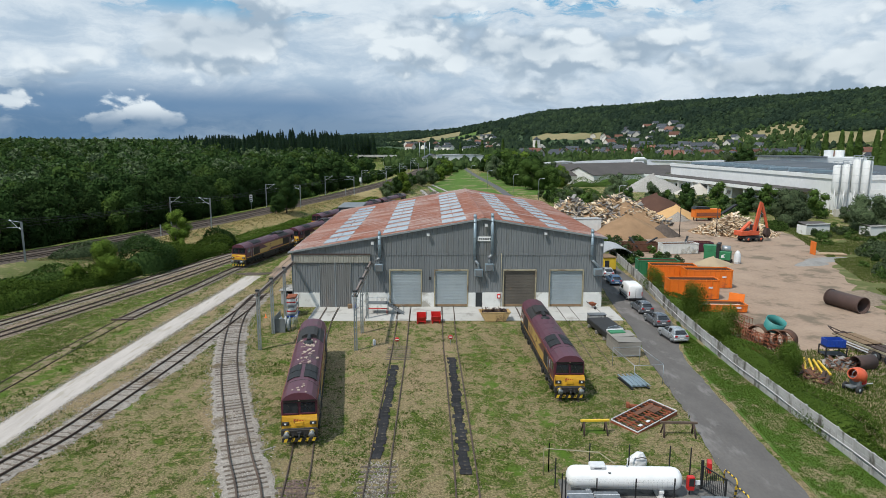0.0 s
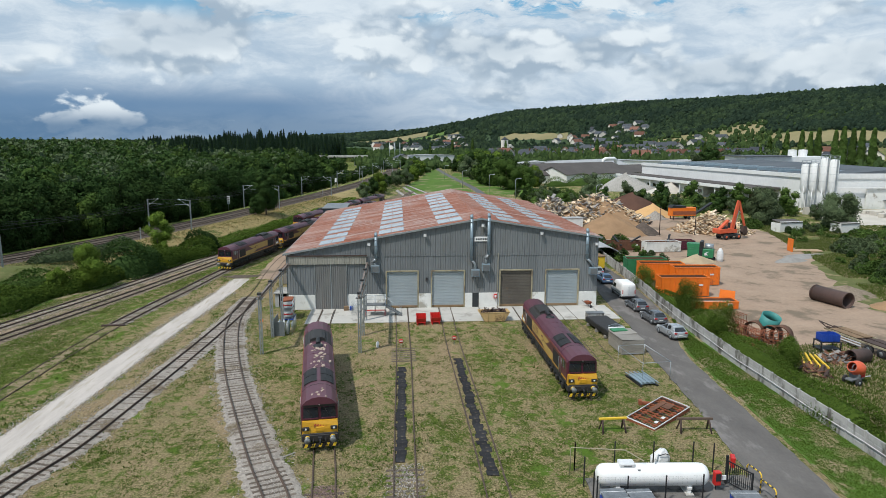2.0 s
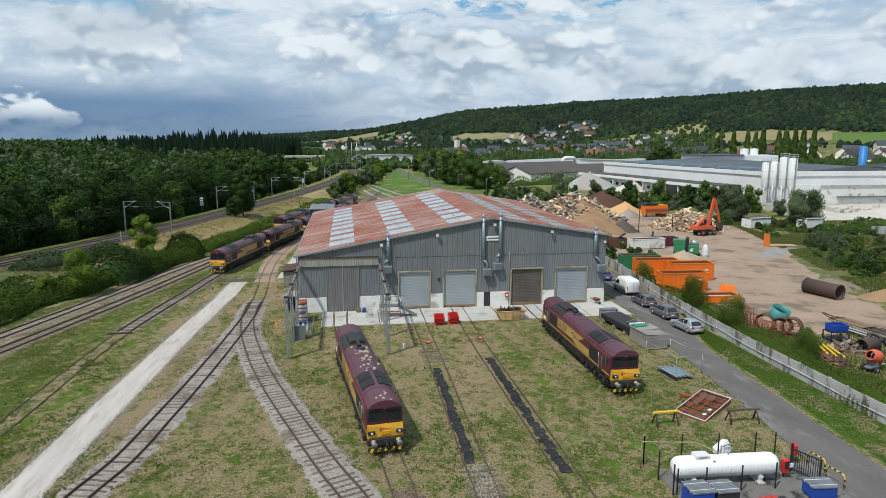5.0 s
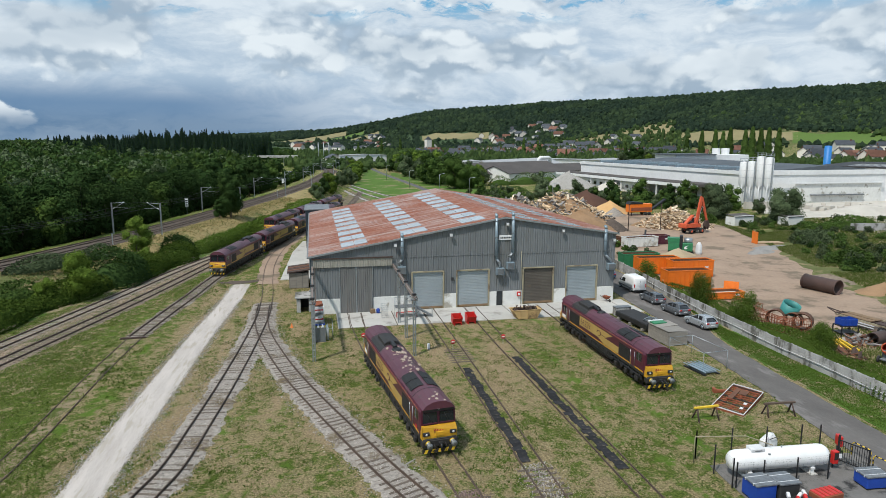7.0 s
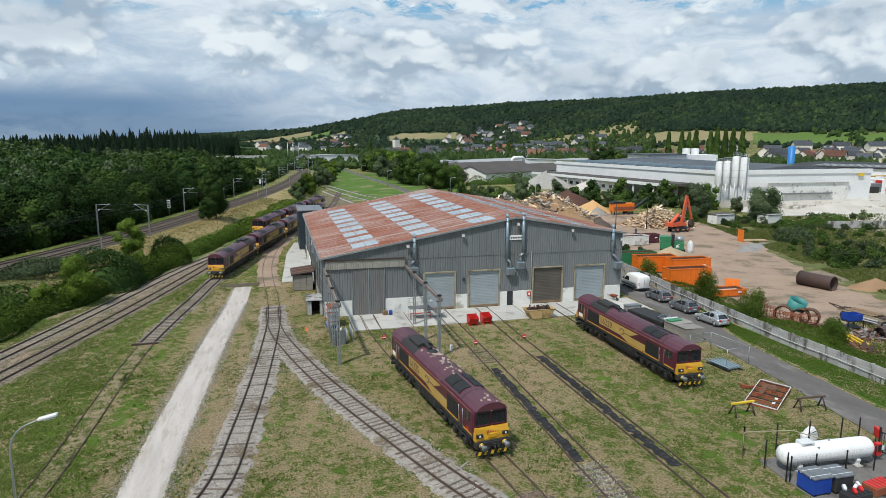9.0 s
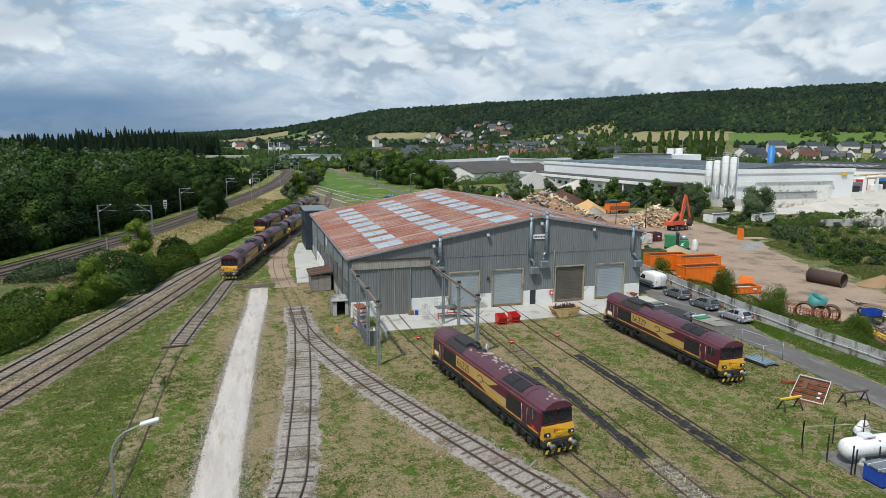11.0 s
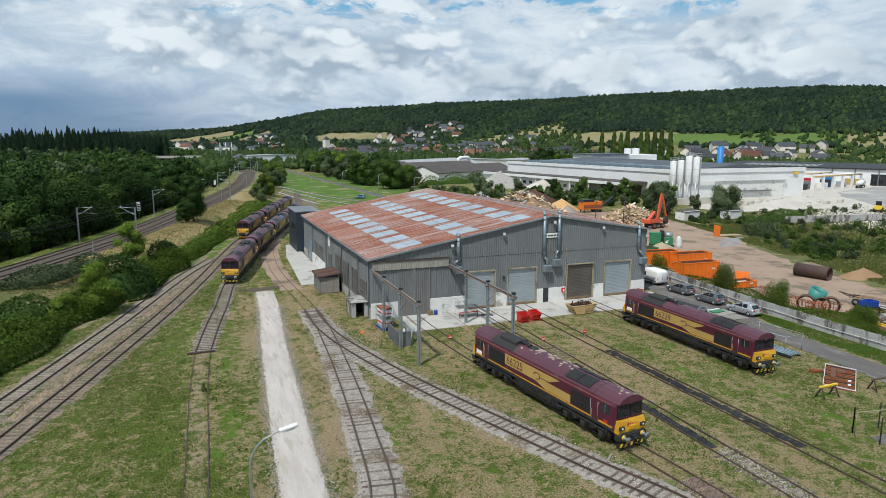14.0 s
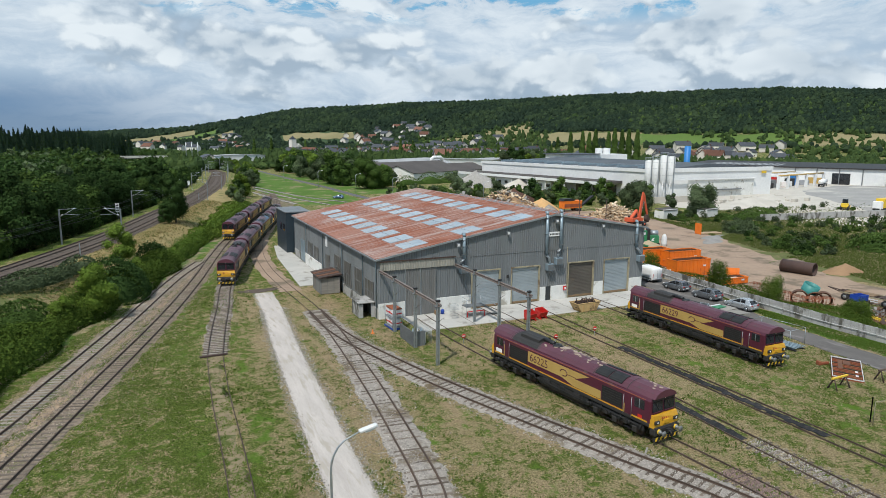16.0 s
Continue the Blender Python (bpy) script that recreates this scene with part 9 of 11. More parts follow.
def storage():
    for x, y, w, d, h, cover, body, lab in ((9.0, 35.95, 1.45, 1.4, 1.25, "tarpaulin", "blue_paint", "blue crate with a grey tarpaulin lid"), (10.6, 35.85, 1.4, 1.4, 1.22, "tarpaulin", "black_rubber", "black crate with a grey tarpaulin lid"), (17.2, 35.8, 1.6, 1.2, 0.95, "tarpaulin", "blue_paint", "blue skip with a grey cover")):
        t = thing("covered_crate", pose(x, y - 0.6, 0.05, 0, 0, rough.uniform(-6, 2)), lab, "crate", "covered crates")
        part("body", Shape().box(-w / 2, w / 2, -d / 2, d / 2, 0.08, h - 0.1, 0.05), body, t)
        part("cover", Shape().box(-w / 2 - 0.05, w / 2 + 0.05, -d / 2 - 0.05, d / 2 + 0.05, h - 0.12, h, 0.06), cover, t)
        for q in (-0.3, 0.25):
            part("strap", Shape().box(-w / 2 - 0.06, w / 2 + 0.06, q * d - 0.02, q * d + 0.02, h - 0.14, h + 0.01), "plastic_white", t)
        part("skid", Shape().box(-w / 2 + 0.1, -w / 2 + 0.3, -d / 2, d / 2, 0, 0.08).box(w / 2 - 0.3, w / 2 - 0.1, -d / 2, d / 2, 0, 0.08), "dark_metal", t)
    for x, y, m, lab in ((10.6, 33.7, "black_rubber", "black waste bin with red canisters"), (12.9, 34.2, "rust_red", "orange-red plastic crate standing in the compound")):
        t = thing("open_bin", pose(x, y, 0.05, 0, 0, 8), lab, "bin")
        part("body", Shape().box(-0.9, 0.9, -0.5, 0.5, 0, 0.6, 0.05), m, t)
        for i in range(5):
            part("slat", Shape().box(-0.85 + i * 0.36, -0.6 + i * 0.36, -0.45, 0.45, 0.6, 0.64), "red_paint" if m == "rust_red" else "dark_metal", t)
    for i in range(5):
        t = thing("canister", pose(10.0 + i * 0.3, 33.7 + rough.uniform(-0.3, 0.3), 0.68, rough.uniform(-20, 20), 70, rough.uniform(0, 90)), "red and white plastic canister", "canister", "canisters in the compound")
        part("body", Shape().box(-0.14, 0.14, -0.10, 0.10, 0, 0.42, 0.04), "red_paint" if i % 2 else "plastic_white", t)
        part("cap", Shape().tube([(0.08, 0, 0.42), (0.08, 0, 0.48)], 0.03, 6), "loco_black", t)


storage()
# odd bits in the grass
for x, y, turn, w, m, lab in ((-38.5, 78.2, 2, 2.7, "dark_rust", "dark buffer beam across the lost track"), (-11.9, 44.1, 40, 1.1, "grey_wood", "pale plank lying beside the curved track")):
    t = thing("ground_beam", pose(x if x < -20 else x, y, 0.02, 0, 0, turn), lab, "beam")
    part("beam", Shape().box(-w / 2, w / 2, -0.14 if w > 2 else -0.07, 0.14 if w > 2 else 0.07, 0, 0.18 if w > 2 else 0.05, 0.02), m, t)
cone = thing("traffic_cone", pose(-21.0, 79.3, 0.0), "small orange traffic cone in the grass", "traffic cone")
part("cone", Shape().lathe([(0.15, 0.03), (0.13, 0.05), (0.03, 0.5), (0.01, 0.5)], 12), "orange_paint", cone)
part("foot", Shape().box(-0.18, 0.18, -0.18, 0.18, 0, 0.03), "orange_paint", cone)
tub = thing("grey_bollard", pose(-6.3, 68.2, 0), "small pale bollard in the grass", "bollard")
part("post", Shape().lathe([(0.16, 0), (0.16, 0.55), (0.1, 0.62), (0.01, 0.62)], 10), "plastic_white", tub)


# ---- masts and wires of the main line ----
def mast(x, y, turn, top):
    t = thing("catenary_mast", pose(x, y, 2.4, 0, 0, turn), "grey steel catenary mast with a raked bracket", "catenary mast", "catenary masts of the main line")
    part("post", Shape().box(-0.11, -0.07, -0.11, 0.11, -0.3, top).box(0.07, 0.11, -0.11, 0.11, -0.3, top).box(-0.07, 0.07, -0.02, 0.02, -0.3, top), "galvanised", t)
    part("top_arm", Shape().tube([(0, 0, top - 0.1), (3.0, 0, top + 0.05)], 0.05, 6), "galvanised", t)
    part("raked_arm", Shape().tube([(0, 0, top - 1.5), (2.4, 0, top - 0.1)], 0.045, 6), "galvanised", t)
    part("steady_arm", Shape().tube([(0.9, 0, top - 1.0), (3.6, 0, top - 1.1)], 0.035, 6), "galvanised", t)
    for q in (0.3, 2.4):
        part("insulator", Shape().tube([(q, 0, top - 1.35 + q * 0.55), (q + 0.3, 0, top - 1.18 + q * 0.55)], 0.09, 8), "plastic_white", t)


def overhead():
    path = spline(MAIN_LINE, 1.0)
    heads = headings(path)
    spots = [i for i in range(len(path)) if path[i].y > 60]
    start = min(spots, key=lambda i: abs(path[i].y - 143))
    tops = []
    for k in range(-2, 8):
        i = start + k * 43
        if not 0 <= i < len(path):
            continue
        p, d = path[i], heads[i]
        side = Vector((d.y, -d.x, 0))
        a = math.degrees(math.atan2(side.y, side.x))
        q, w = p - side * 5.4, p + side * 5.2
        mast(q.x, q.y, a, 7.0)
        mast(w.x, w.y, a + 180, 7.0)
        tops.append((p, side))
    for off in (-2.0, 2.0):
        t = thing("contact_wire", Matrix(), "thin overhead contact and carrier wires", "overhead wire", "overhead wires")
        for (p, s1), (q, s2) in zip(tops, tops[1:]):
            a, b = p + s1 * off, q + s2 * off
            for z, sag in ((9.3, 1.0), (8.2, 0.1)):
                part("wire", Shape().tube([(a.x + (b.x - a.x) * u, a.y + (b.y - a.y) * u, z - sag * 4 * u * (1 - u)) for u in (0, 0.2, 0.4, 0.6, 0.8, 1)], 0.022, 4, caps=False), "dark_metal", t)


overhead()
for x, y, top in ((-54.4, 129.0, 3.2), (-29.8, 224.1, 3.4)):
    lp = thing("lineside_post", pose(x, y, 2.0), "short grey steel post beside the main line", "post", "lineside posts")
    part("post", Shape().box(-0.09, 0.09, -0.09, 0.09, -0.3, top, 0.02), "galvanised", lp)
    part("cap", Shape().box(-0.12, 0.12, -0.12, 0.12, top, top + 0.08, 0.02), "grey_metal", lp)
far_board = thing("signal_post", pose(-30.0, 272.8, 2.4), "small white lineside board on a post", "signal")
part("post", Shape().tube([(0, 0, -0.3), (0, 0, 3.0)], 0.06, 6), "galvanised", far_board)
part("board", Shape().box(-0.4, 0.4, -0.05, 0.05, 2.2, 3.9, 0.03), "white_paint", far_board)
sg = thing("signal_post", pose(-50.8, 181.7, 2.4, 0, 0, 0), "white lineside signal board on a post", "signal")
part("post", Shape().tube([(0, 0, 0), (0, 0, 3.2)], 0.06, 6), "galvanised", sg)
part("board", Shape().box(-0.4, 0.4, -0.05, 0.05, 2.3, 4.4, 0.03), "white_paint", sg)
for k in range(3):
    part("bar", Shape().box(-0.3, 0.3, -0.06, -0.05, 2.6 + k * 0.6, 2.85 + k * 0.6), "dark_metal", sg)


# ---- recycling yard ----
def open_container(x, y, turn, length, height, paint, label, width=2.4, load=None):
    t = thing("open_container", pose(x, y, 0.05, 0, 0, turn), label, "container", "open containers in the yard")
    L, W, H = length / 2, width / 2, height
    for nm, b in (("long_side", (-L, L, -W, -W + 0.06)), ("long_side", (-L, L, W - 0.06, W)), ("end_wall", (-L, -L + 0.06, -W, W)), ("end_wall", (L - 0.06, L, -W, W))):
        part(nm, Shape().box(b[0], b[1], b[2], b[3], 0.2, H), paint, t)
    part("bottom", Shape().box(-L, L, -W, W, 0.12, 0.22).box(-L, L, -0.5, -0.3, 0, 0.15).box(-L, L, 0.3, 0.5, 0, 0.15), paint, t)
    part("top_rail", Shape().box(-L - 0.05, L + 0.05, -W - 0.06, -W + 0.06, H - 0.02, H + 0.12).box(-L - 0.05, L + 0.05, W - 0.06, W + 0.06, H - 0.02, H + 0.12).box(-L - 0.05, -L + 0.06, -W, W, H - 0.02, H + 0.12).box(L - 0.06, L + 0.05, -W, W, H - 0.02, H + 0.12), paint, t)
    n = int(length / 0.75)
    for i in range(n):
        q = -L + 0.35 + i * (length - 0.7) / max(1, n - 1)
        part("rib", Shape().box(q - 0.05, q + 0.05, -W - 0.07, -W, 0.2, H), paint, t)
        part("rib", Shape().box(q - 0.05, q + 0.05, W, W + 0.07, 0.2, H), paint, t)
    part("sign_plate", Shape().box(L * 0.55, L * 0.55 + 0.6, -W - 0.09, -W - 0.07, H * 0.6, H * 0.6 + 0.25), "plastic_white", t)
    lining = Shape().box(-L + 0.064, L - 0.064, -W + 0.064, -W + 0.08, 0.23, H - 0.03).box(-L + 0.064, L - 0.064, W - 0.08, W - 0.064, 0.23, H - 0.03).box(-L + 0.064, -L + 0.08, -W + 0.08, W - 0.08, 0.23, H - 0.03).box(L - 0.08, L - 0.064, -W + 0.08, W - 0.08, 0.23, H - 0.03).box(-L + 0.08, L - 0.08, -W + 0.08, W - 0.08, 0.225, 0.26)
    part("inner_lining", lining, "rust", t, "rusty scraped inside faces")
    if load:
        part("load", heap_shape(length * 0.45, width * 0.40, H * 0.28, 5).at(), load, t).location = (0, 0, H * (0.45 if H > 1.5 else 0.62))
        part("load_bed", Shape().box(-L + 0.085, L - 0.085, -W + 0.085, W - 0.085, 0.27, H * (0.47 if H > 1.5 else 0.64)), load, t)
    return t


def heap_shape(rx, ry, h, seed, n=30, m=9, crag=0.10):
    """A rough heap: rings of corners that shrink upwards, pushed in and out."""
    r = np.random.RandomState(seed)
    s = Shape()
    v, f = [], []
    ph = r.uniform(0, 6.28, 5)
    for j in range(m):
        t = j / (m - 1)
        for i in range(n):
            a = 2 * math.pi * i / n
            wob = 1 + 0.12 * math.sin(2 * a + ph[0]) + 0.10 * math.sin(3 * a + ph[1]) + 0.06 * math.sin(5 * a + ph[2]) + r.uniform(-crag, crag)
            k = (1 - t) ** 0.9
            v.append((rx * k * wob, ry * k * wob, 0))
            v[-1] = (rx * k * wob * math.cos(a), ry * k * wob * math.sin(a), h * t * (1 + 0.1 * math.sin(a + ph[3])) - 0.05 + r.uniform(-crag, crag) * h * 0.25 * (1 - t))
    for j in range(m - 1):
        for i in range(n):
            a, b = j * n + i, j * n + (i + 1) % n
            f.append((a, b, b + n, a + n))
    f.append(tuple((m - 1) * n + i for i in range(n)))
    return s.put(v, f, True)


def heap(x, y, rx, ry, h, material, label, seed, turn=0.0, crag=0.06):
    t = new("heap", heap_shape(rx, ry, h, seed, crag=crag).mesh("heap"))
    t.data.materials.append(MATS[material])
    t.matrix_basis = pose(x, y, land1(x, y), 0, 0, turn)
    return tagged(t, label, "heap", kind="stuff")


def scrap_heap(x, y, rx, ry, h, n, size, mats, label, seed, turn=0.0):
    """A heap covered with loose boards and pieces lying every way."""
    heap(x, y, rx * 0.97, ry * 0.97, h * 0.95, "mulch", label + ", packed core", seed, turn)
    r = np.random.RandomState(seed)
    for k, m in enumerate(mats):
        vs, fs = [], []
        q = n // len(mats)
        a, t = r.uniform(0, 6.28, q), r.uniform(0, 1, q) ** 0.6
        px, py = rx * t * np.cos(a), ry * t * np.sin(a)
        pz = h * (1 - t ** 1.1) * r.uniform(0.85, 1.12, q) + 0.1
        c, s = math.cos(radians(turn)), math.sin(radians(turn))
        cx, cy = x + px * c - py * s, y + px * s + py * c
        box = np.array([(i, j, l) for i in (-1, 1) for j in (-1, 1) for l in (-1, 1)], float)
        bf = np.array([(0, 1, 3, 2), (4, 6, 7, 5), (0, 4, 5, 1), (2, 3, 7, 6), (0, 2, 6, 4), (1, 5, 7, 3)])
        for i in range(q):
            e = Euler((r.uniform(-0.7, 0.7), r.uniform(-0.7, 0.7), r.uniform(0, 6.28))).to_matrix()
            b = box * np.array([size * r.uniform(0.3, 1.6), size * r.uniform(0.08, 0.4), size * r.uniform(0.04, 0.12)])
            vs.append(b @ np.array(e).T + np.array([cx[i], cy[i], pz[i] + land1(x, y)]))
            fs.append(bf + i * 8)
        tagged(new("scrap_pile", raw_mesh("scrap_pile", np.concatenate(vs), np.concatenate(fs), m)), label, "scrap pile", kind="stuff")


open_container(37.3, 89.4, -3, 7.0, 2.75, "orange_paint", "orange open-top steel container filled with rubble", load="sawdust")
open_container(42.4, 96.4, -3, 7.0, 2.75, "orange_paint", "orange open-top steel container with a dusty load", load="mulch")
open_container(38.3, 99.9, -6, 7.0, 2.75, "orange_paint", "empty orange open-top steel container")
open_container(37.4, 104.2, -4, 6.6, 2.7, "green_paint", "green open-top steel container behind the orange ones")
open_container(38.2, 82.3, -3, 6.4, 1.0, "orange_paint", "low orange container holding white rubble", load="pale_gravel")
tailgate = thing("loose_tailgate", pose(41.0, 83.6, 0.05, -12, 0, -40), "orange steel tailgate leaning on the low container", "tailgate")
part("plate", Shape().box(-1.0, 1.0, -0.05, 0.05, 0.9, 2.0, 0.02), "orange_paint", tailgate)
part("strut", Shape().box(-0.9, -0.75, -0.05, 0.05, 0, 0.9).box(0.75, 0.9, -0.05, 0.05, 0, 0.9), "orange_paint", tailgate)
open_container(42.2, 128.4, 0, 7.6, 1.7, "rust", "long rusty brown open container", load="dark_rust")
open_container(49.2, 125.8, 6, 7.4, 2.0, "white_render", "pale rust-streaked open container", load="rust")
open_container(54.5, 128.5, -4, 5.0, 1.8, "maroon", "dark red open container of scrap", load="scrap_grey")
arch = thing("arch_shelter", pose(34.6, 121.0, 0.02), "low pale grey curved sheet shelter", "shelter")
part("curved_roof", Shape().prism([(3.6 * math.cos(a), 2.6 * math.sin(a)) for a in (math.pi * i / 12 for i in range(13))] + [(3.45 * math.cos(a), 2.45 * math.sin(a)) for a in (math.pi * (12 - i) / 12 for i in range(13))], -4, 4), "grey_roof", arch)
cabin = thing("white_cabin", pose(37.2, 153.5, 0, 0, 0, 8), "white site cabin behind the shed", "cabin")
part("wall", Shape().box(-3.4, 3.4, -1.3, 1.3, 0.1, 3.6, 0.03), "factory_white", cabin)
for i in range(5):
    part("rib", Shape().box(-3.0 + i * 1.4, -2.9 + i * 1.4, -1.36, -1.3, 0.2, 3.5), "factory_white", cabin)
part("roof", Shape().box(-3.5, 3.5, -1.4, 1.4, 3.6, 3.75, 0.03), "grey_roof", cabin)

scrap_heap(50, 173, 15, 9, 7.4, 900, 1.1, ("wood_scrap", "scrap_grey", "wood_chip"), "mixed pile of pale broken timber and grey scrap", 3, -12)
scrap_heap(39, 178, 9, 8, 6.2, 420, 1.2, ("scrap_grey", "wood_scrap"), "grey pile of broken boards and metal", 4, 0)
scrap_heap(73, 152.5, 9.5, 6.5, 4.6, 800, 0.75, ("wood_chip", "wood_scrap"), "heap of broken wooden boards", 5, -20)
heap(46.5, 151, 10.5, 8.0, 4.8, "mulch", "broad heap of brown wood chippings", 6)
heap(55.0, 150, 4.2, 3.6, 3.0, "ballast_dark", "small dark heap of soil", 7)
heap(71.5, 186.5, 7.5, 6.0, 3.6, "sawdust", "smooth cone of orange sawdust", 8, crag=0.02)
heap(69, 178.5, 3.8, 3.0, 2.4, "ballast", "small grey heap of gravel", 9)
heap(72, 204, 14, 6, 5.4, "brown_earth", "long heap of dark red-brown earth", 10)
heap(51.5, 114.5, 3.4, 2.6, 1.5, "sand_heap", "small heap of sandy earth", 11)
heap(64.5, 81.0, 4.0, 3.2, 1.5, "mulch", "heap of sand at the yard edge", 12)
heap(62.0, 88.5, 4.6, 3.6, 1.3, "ballast_brown", "low heap of grey stones at the yard edge", 13)
heap(69.5, 114.5, 4.0, 2.0, 0.9, "grey_gravel", "low heap of pale rubble", 14, 30)
heap(75, 119, 6.5, 2.4, 0.5, "grey_gravel", "thin spread of grey gravel", 15, 20)
scrap_heap(41.5, 61.0, 2.4, 1.6, 0.7, 90, 0.5, ("rust", "scrap_grey"), "tangle of rusty and white scrap bars", 16, 30)
scrap_heap(36.6, 58.5, 1.3, 3.0, 0.35, 50, 0.5, ("rust", "dark_rust"), "loose rusty bars behind the wall", 17, 10)


def big_pipe():
    t = thing("steel_pipe", pose(55.8, 83.2, 1.10, 0, 0, 14), "huge dark brown steel pipe lying on the ground", "pipe")
    s = Shape().lathe([(1.06, -2.6), (1.06, 2.6), (0.97, 2.6), (0.97, -2.6), (1.06, -2.6)], 32, "y")
    part("tube", s, "pipe_brown", t)
    for y in (-2.56, 2.56):
        part("rim", Shape().lathe([(1.1, y - 0.08), (1.13, y - 0.08), (1.13, y + 0.08), (0.96, y + 0.08), (0.96, y - 0.08), (1.1, y - 0.08)], 32, "y"), "pipe_brown", t)


big_pipe()


def rings():
    t = thing("teal_ring", pose(37.9, 68.0, 2.35, 20, 8, 0), "large teal painted steel ring on rusty drums", "steel ring")
    part("shell", Shape().lathe([(1.02, -0.56), (1.06, 0.56), (1.01, 0.56), (0.97, -0.56), (1.02, -0.56)], 32), "teal_paint", t)
    for k, (x, y, r) in enumerate(((36.4, 68.4, 1.1), (37.6, 67.0, 1.05), (38.3, 66.3, 1.1))):
        g = thing("rusty_drum", pose(x, y, r, 0, 0, -52), "rusty open steel drum section on its side", "drum", "rusty drum sections")
        part("shell", Shape().lathe([(r, -0.55), (r, 0.55), (r - 0.08, 0.55), (r - 0.08, -0.55), (r, -0.55)], 26, "y"), "rust", g)
        part("stiffener", Shape().lathe([(r - 0.25, -0.05), (r - 0.08, -0.05), (r - 0.08, 0.05), (r - 0.25, 0.05), (r - 0.25, -0.05)], 26, "y"), "rust", g)
    b = thing("iron_roller", pose(42.8, 60.2, 0.72, 0, 0, 15), "short rusty pipe section on its side", "pipe")
    part("tube", Shape().lathe([(0.72, -1.1), (0.72, 1.1), (0.64, 1.1), (0.64, -1.1), (0.72, -1.1)], 22, "x"), "pipe_brown", b)
    for x, y, turn in ((35.6, 70.8, 8), (35.3, 66.6, 4), (36.9, 74.4, 12), (36.7, 66.0, 60)):
        c = thing("rebar_cage", pose(x, y, 0.05, 0, 0, turn), "rusty reinforcing cage on end", "rebar cage", "rusty rebar cages")
        for k in range(9):
            part("hoop", Shape().tube([(-0.6, -1.8 + k * 0.45, 0.1), (0.6, -1.8 + k * 0.45, 0.1), (0.6, -1.8 + k * 0.45, 1.6), (-0.6, -1.8 + k * 0.45, 1.6), (-0.6, -1.8 + k * 0.45, 0.1)], 0.035, 4), "rust_red", c)
        for px, pz in ((-0.6, 0.1), (0.6, 0.1), (0.6, 1.6), (-0.6, 1.6), (0, 1.6), (0.6, 0.85), (-0.6, 0.85)):
            part("long_bar", Shape().tube([(px, -2.0, pz), (px, 2.0, pz)], 0.035, 4), "rust_red", c)
    for k in range(4):
        y = thing("yellow_girder", pose(37.6 + k * 0.35, 61.3 - k * 0.5, 0.1 + 0.05 * k, 0, 0, 62 + 4 * k), "yellow painted steel girder on the ground", "girder", "yellow girders")
        part("girder", Shape().box(-2.0, 2.0, -0.09, 0.09, 0, 0.2, 0.02), "yellow_paint", y)


rings()


def trailer():
    t = thing("flat_trailer", pose(46.6, 64.6, 0.04, 0, 0, 8), "low rusty flatbed lorry trailer with yellow edges", "trailer")
    part("deck_beam", Shape().box(-0.55, -0.40, -5.2, 4.6, 0.95, 1.2).box(0.40, 0.55, -5.2, 4.6, 0.95, 1.2), "dark_rust", t)
    part("side_beam", Shape().box(-1.25, -1.15, -5.0, 4.2, 1.0, 1.18).box(1.15, 1.25, -5.0, 4.2, 1.0, 1.18), "yellow_jamb", t)
    for i in range(12):
        part("cross_member", Shape().box(-1.2, 1.2, -4.9 + i * 0.82, -4.78 + i * 0.82, 1.0, 1.14), "dark_rust", t)
    for i in range(2):
        part("deck_plate", Shape().box(-1.05, -0.1 + 0 * i, -4.6 + i * 4.4, -0.8 + i * 4.4, 1.2, 1.25).box(0.1, 1.05, -4.6 + i * 4.4, -0.8 + i * 4.4, 1.2, 1.25), "wood_brown" if i else "dark_rust", t)
    for y in (-3.4, -1.8, 3.4):
        for sx in (-1, 1):
            w = part("wheel", Shape().at(Matrix.Translation((sx * 1.05, y, 0.5))).lathe([(0.25, -0.15), (0.5, -0.14), (0.5, 0.14), (0.25, 0.15)], 18, "x"), "black_rubber", t)
            part("rim", Shape().at(Matrix.Translation((sx * 1.08, y, 0.5))).lathe([(0.02, -0.1), (0.28, -0.1), (0.28, 0.1), (0.02, 0.06)], 12, "x"), "galvanised", w)
    part("side_guard", Shape().box(-1.22, -1.17, -0.9, 2.4, 0.5, 0.62).box(-1.22, -1.17, -0.9, 2.4, 0.78, 0.9), "plastic_white", t)
    part("drawbar", Shape().tube([(-0.5, 4.5, 1.0), (0, 6.3, 1.3)], 0.07, 6).tube([(0.5, 4.5, 1.0), (0, 6.3, 1.3)], 0.07, 6), "dark_rust", t)
    part("tail_board", Shape().box(-1.2, 1.2, -5.3, -5.2, 0.75, 1.1), "orange_paint", t)


trailer()


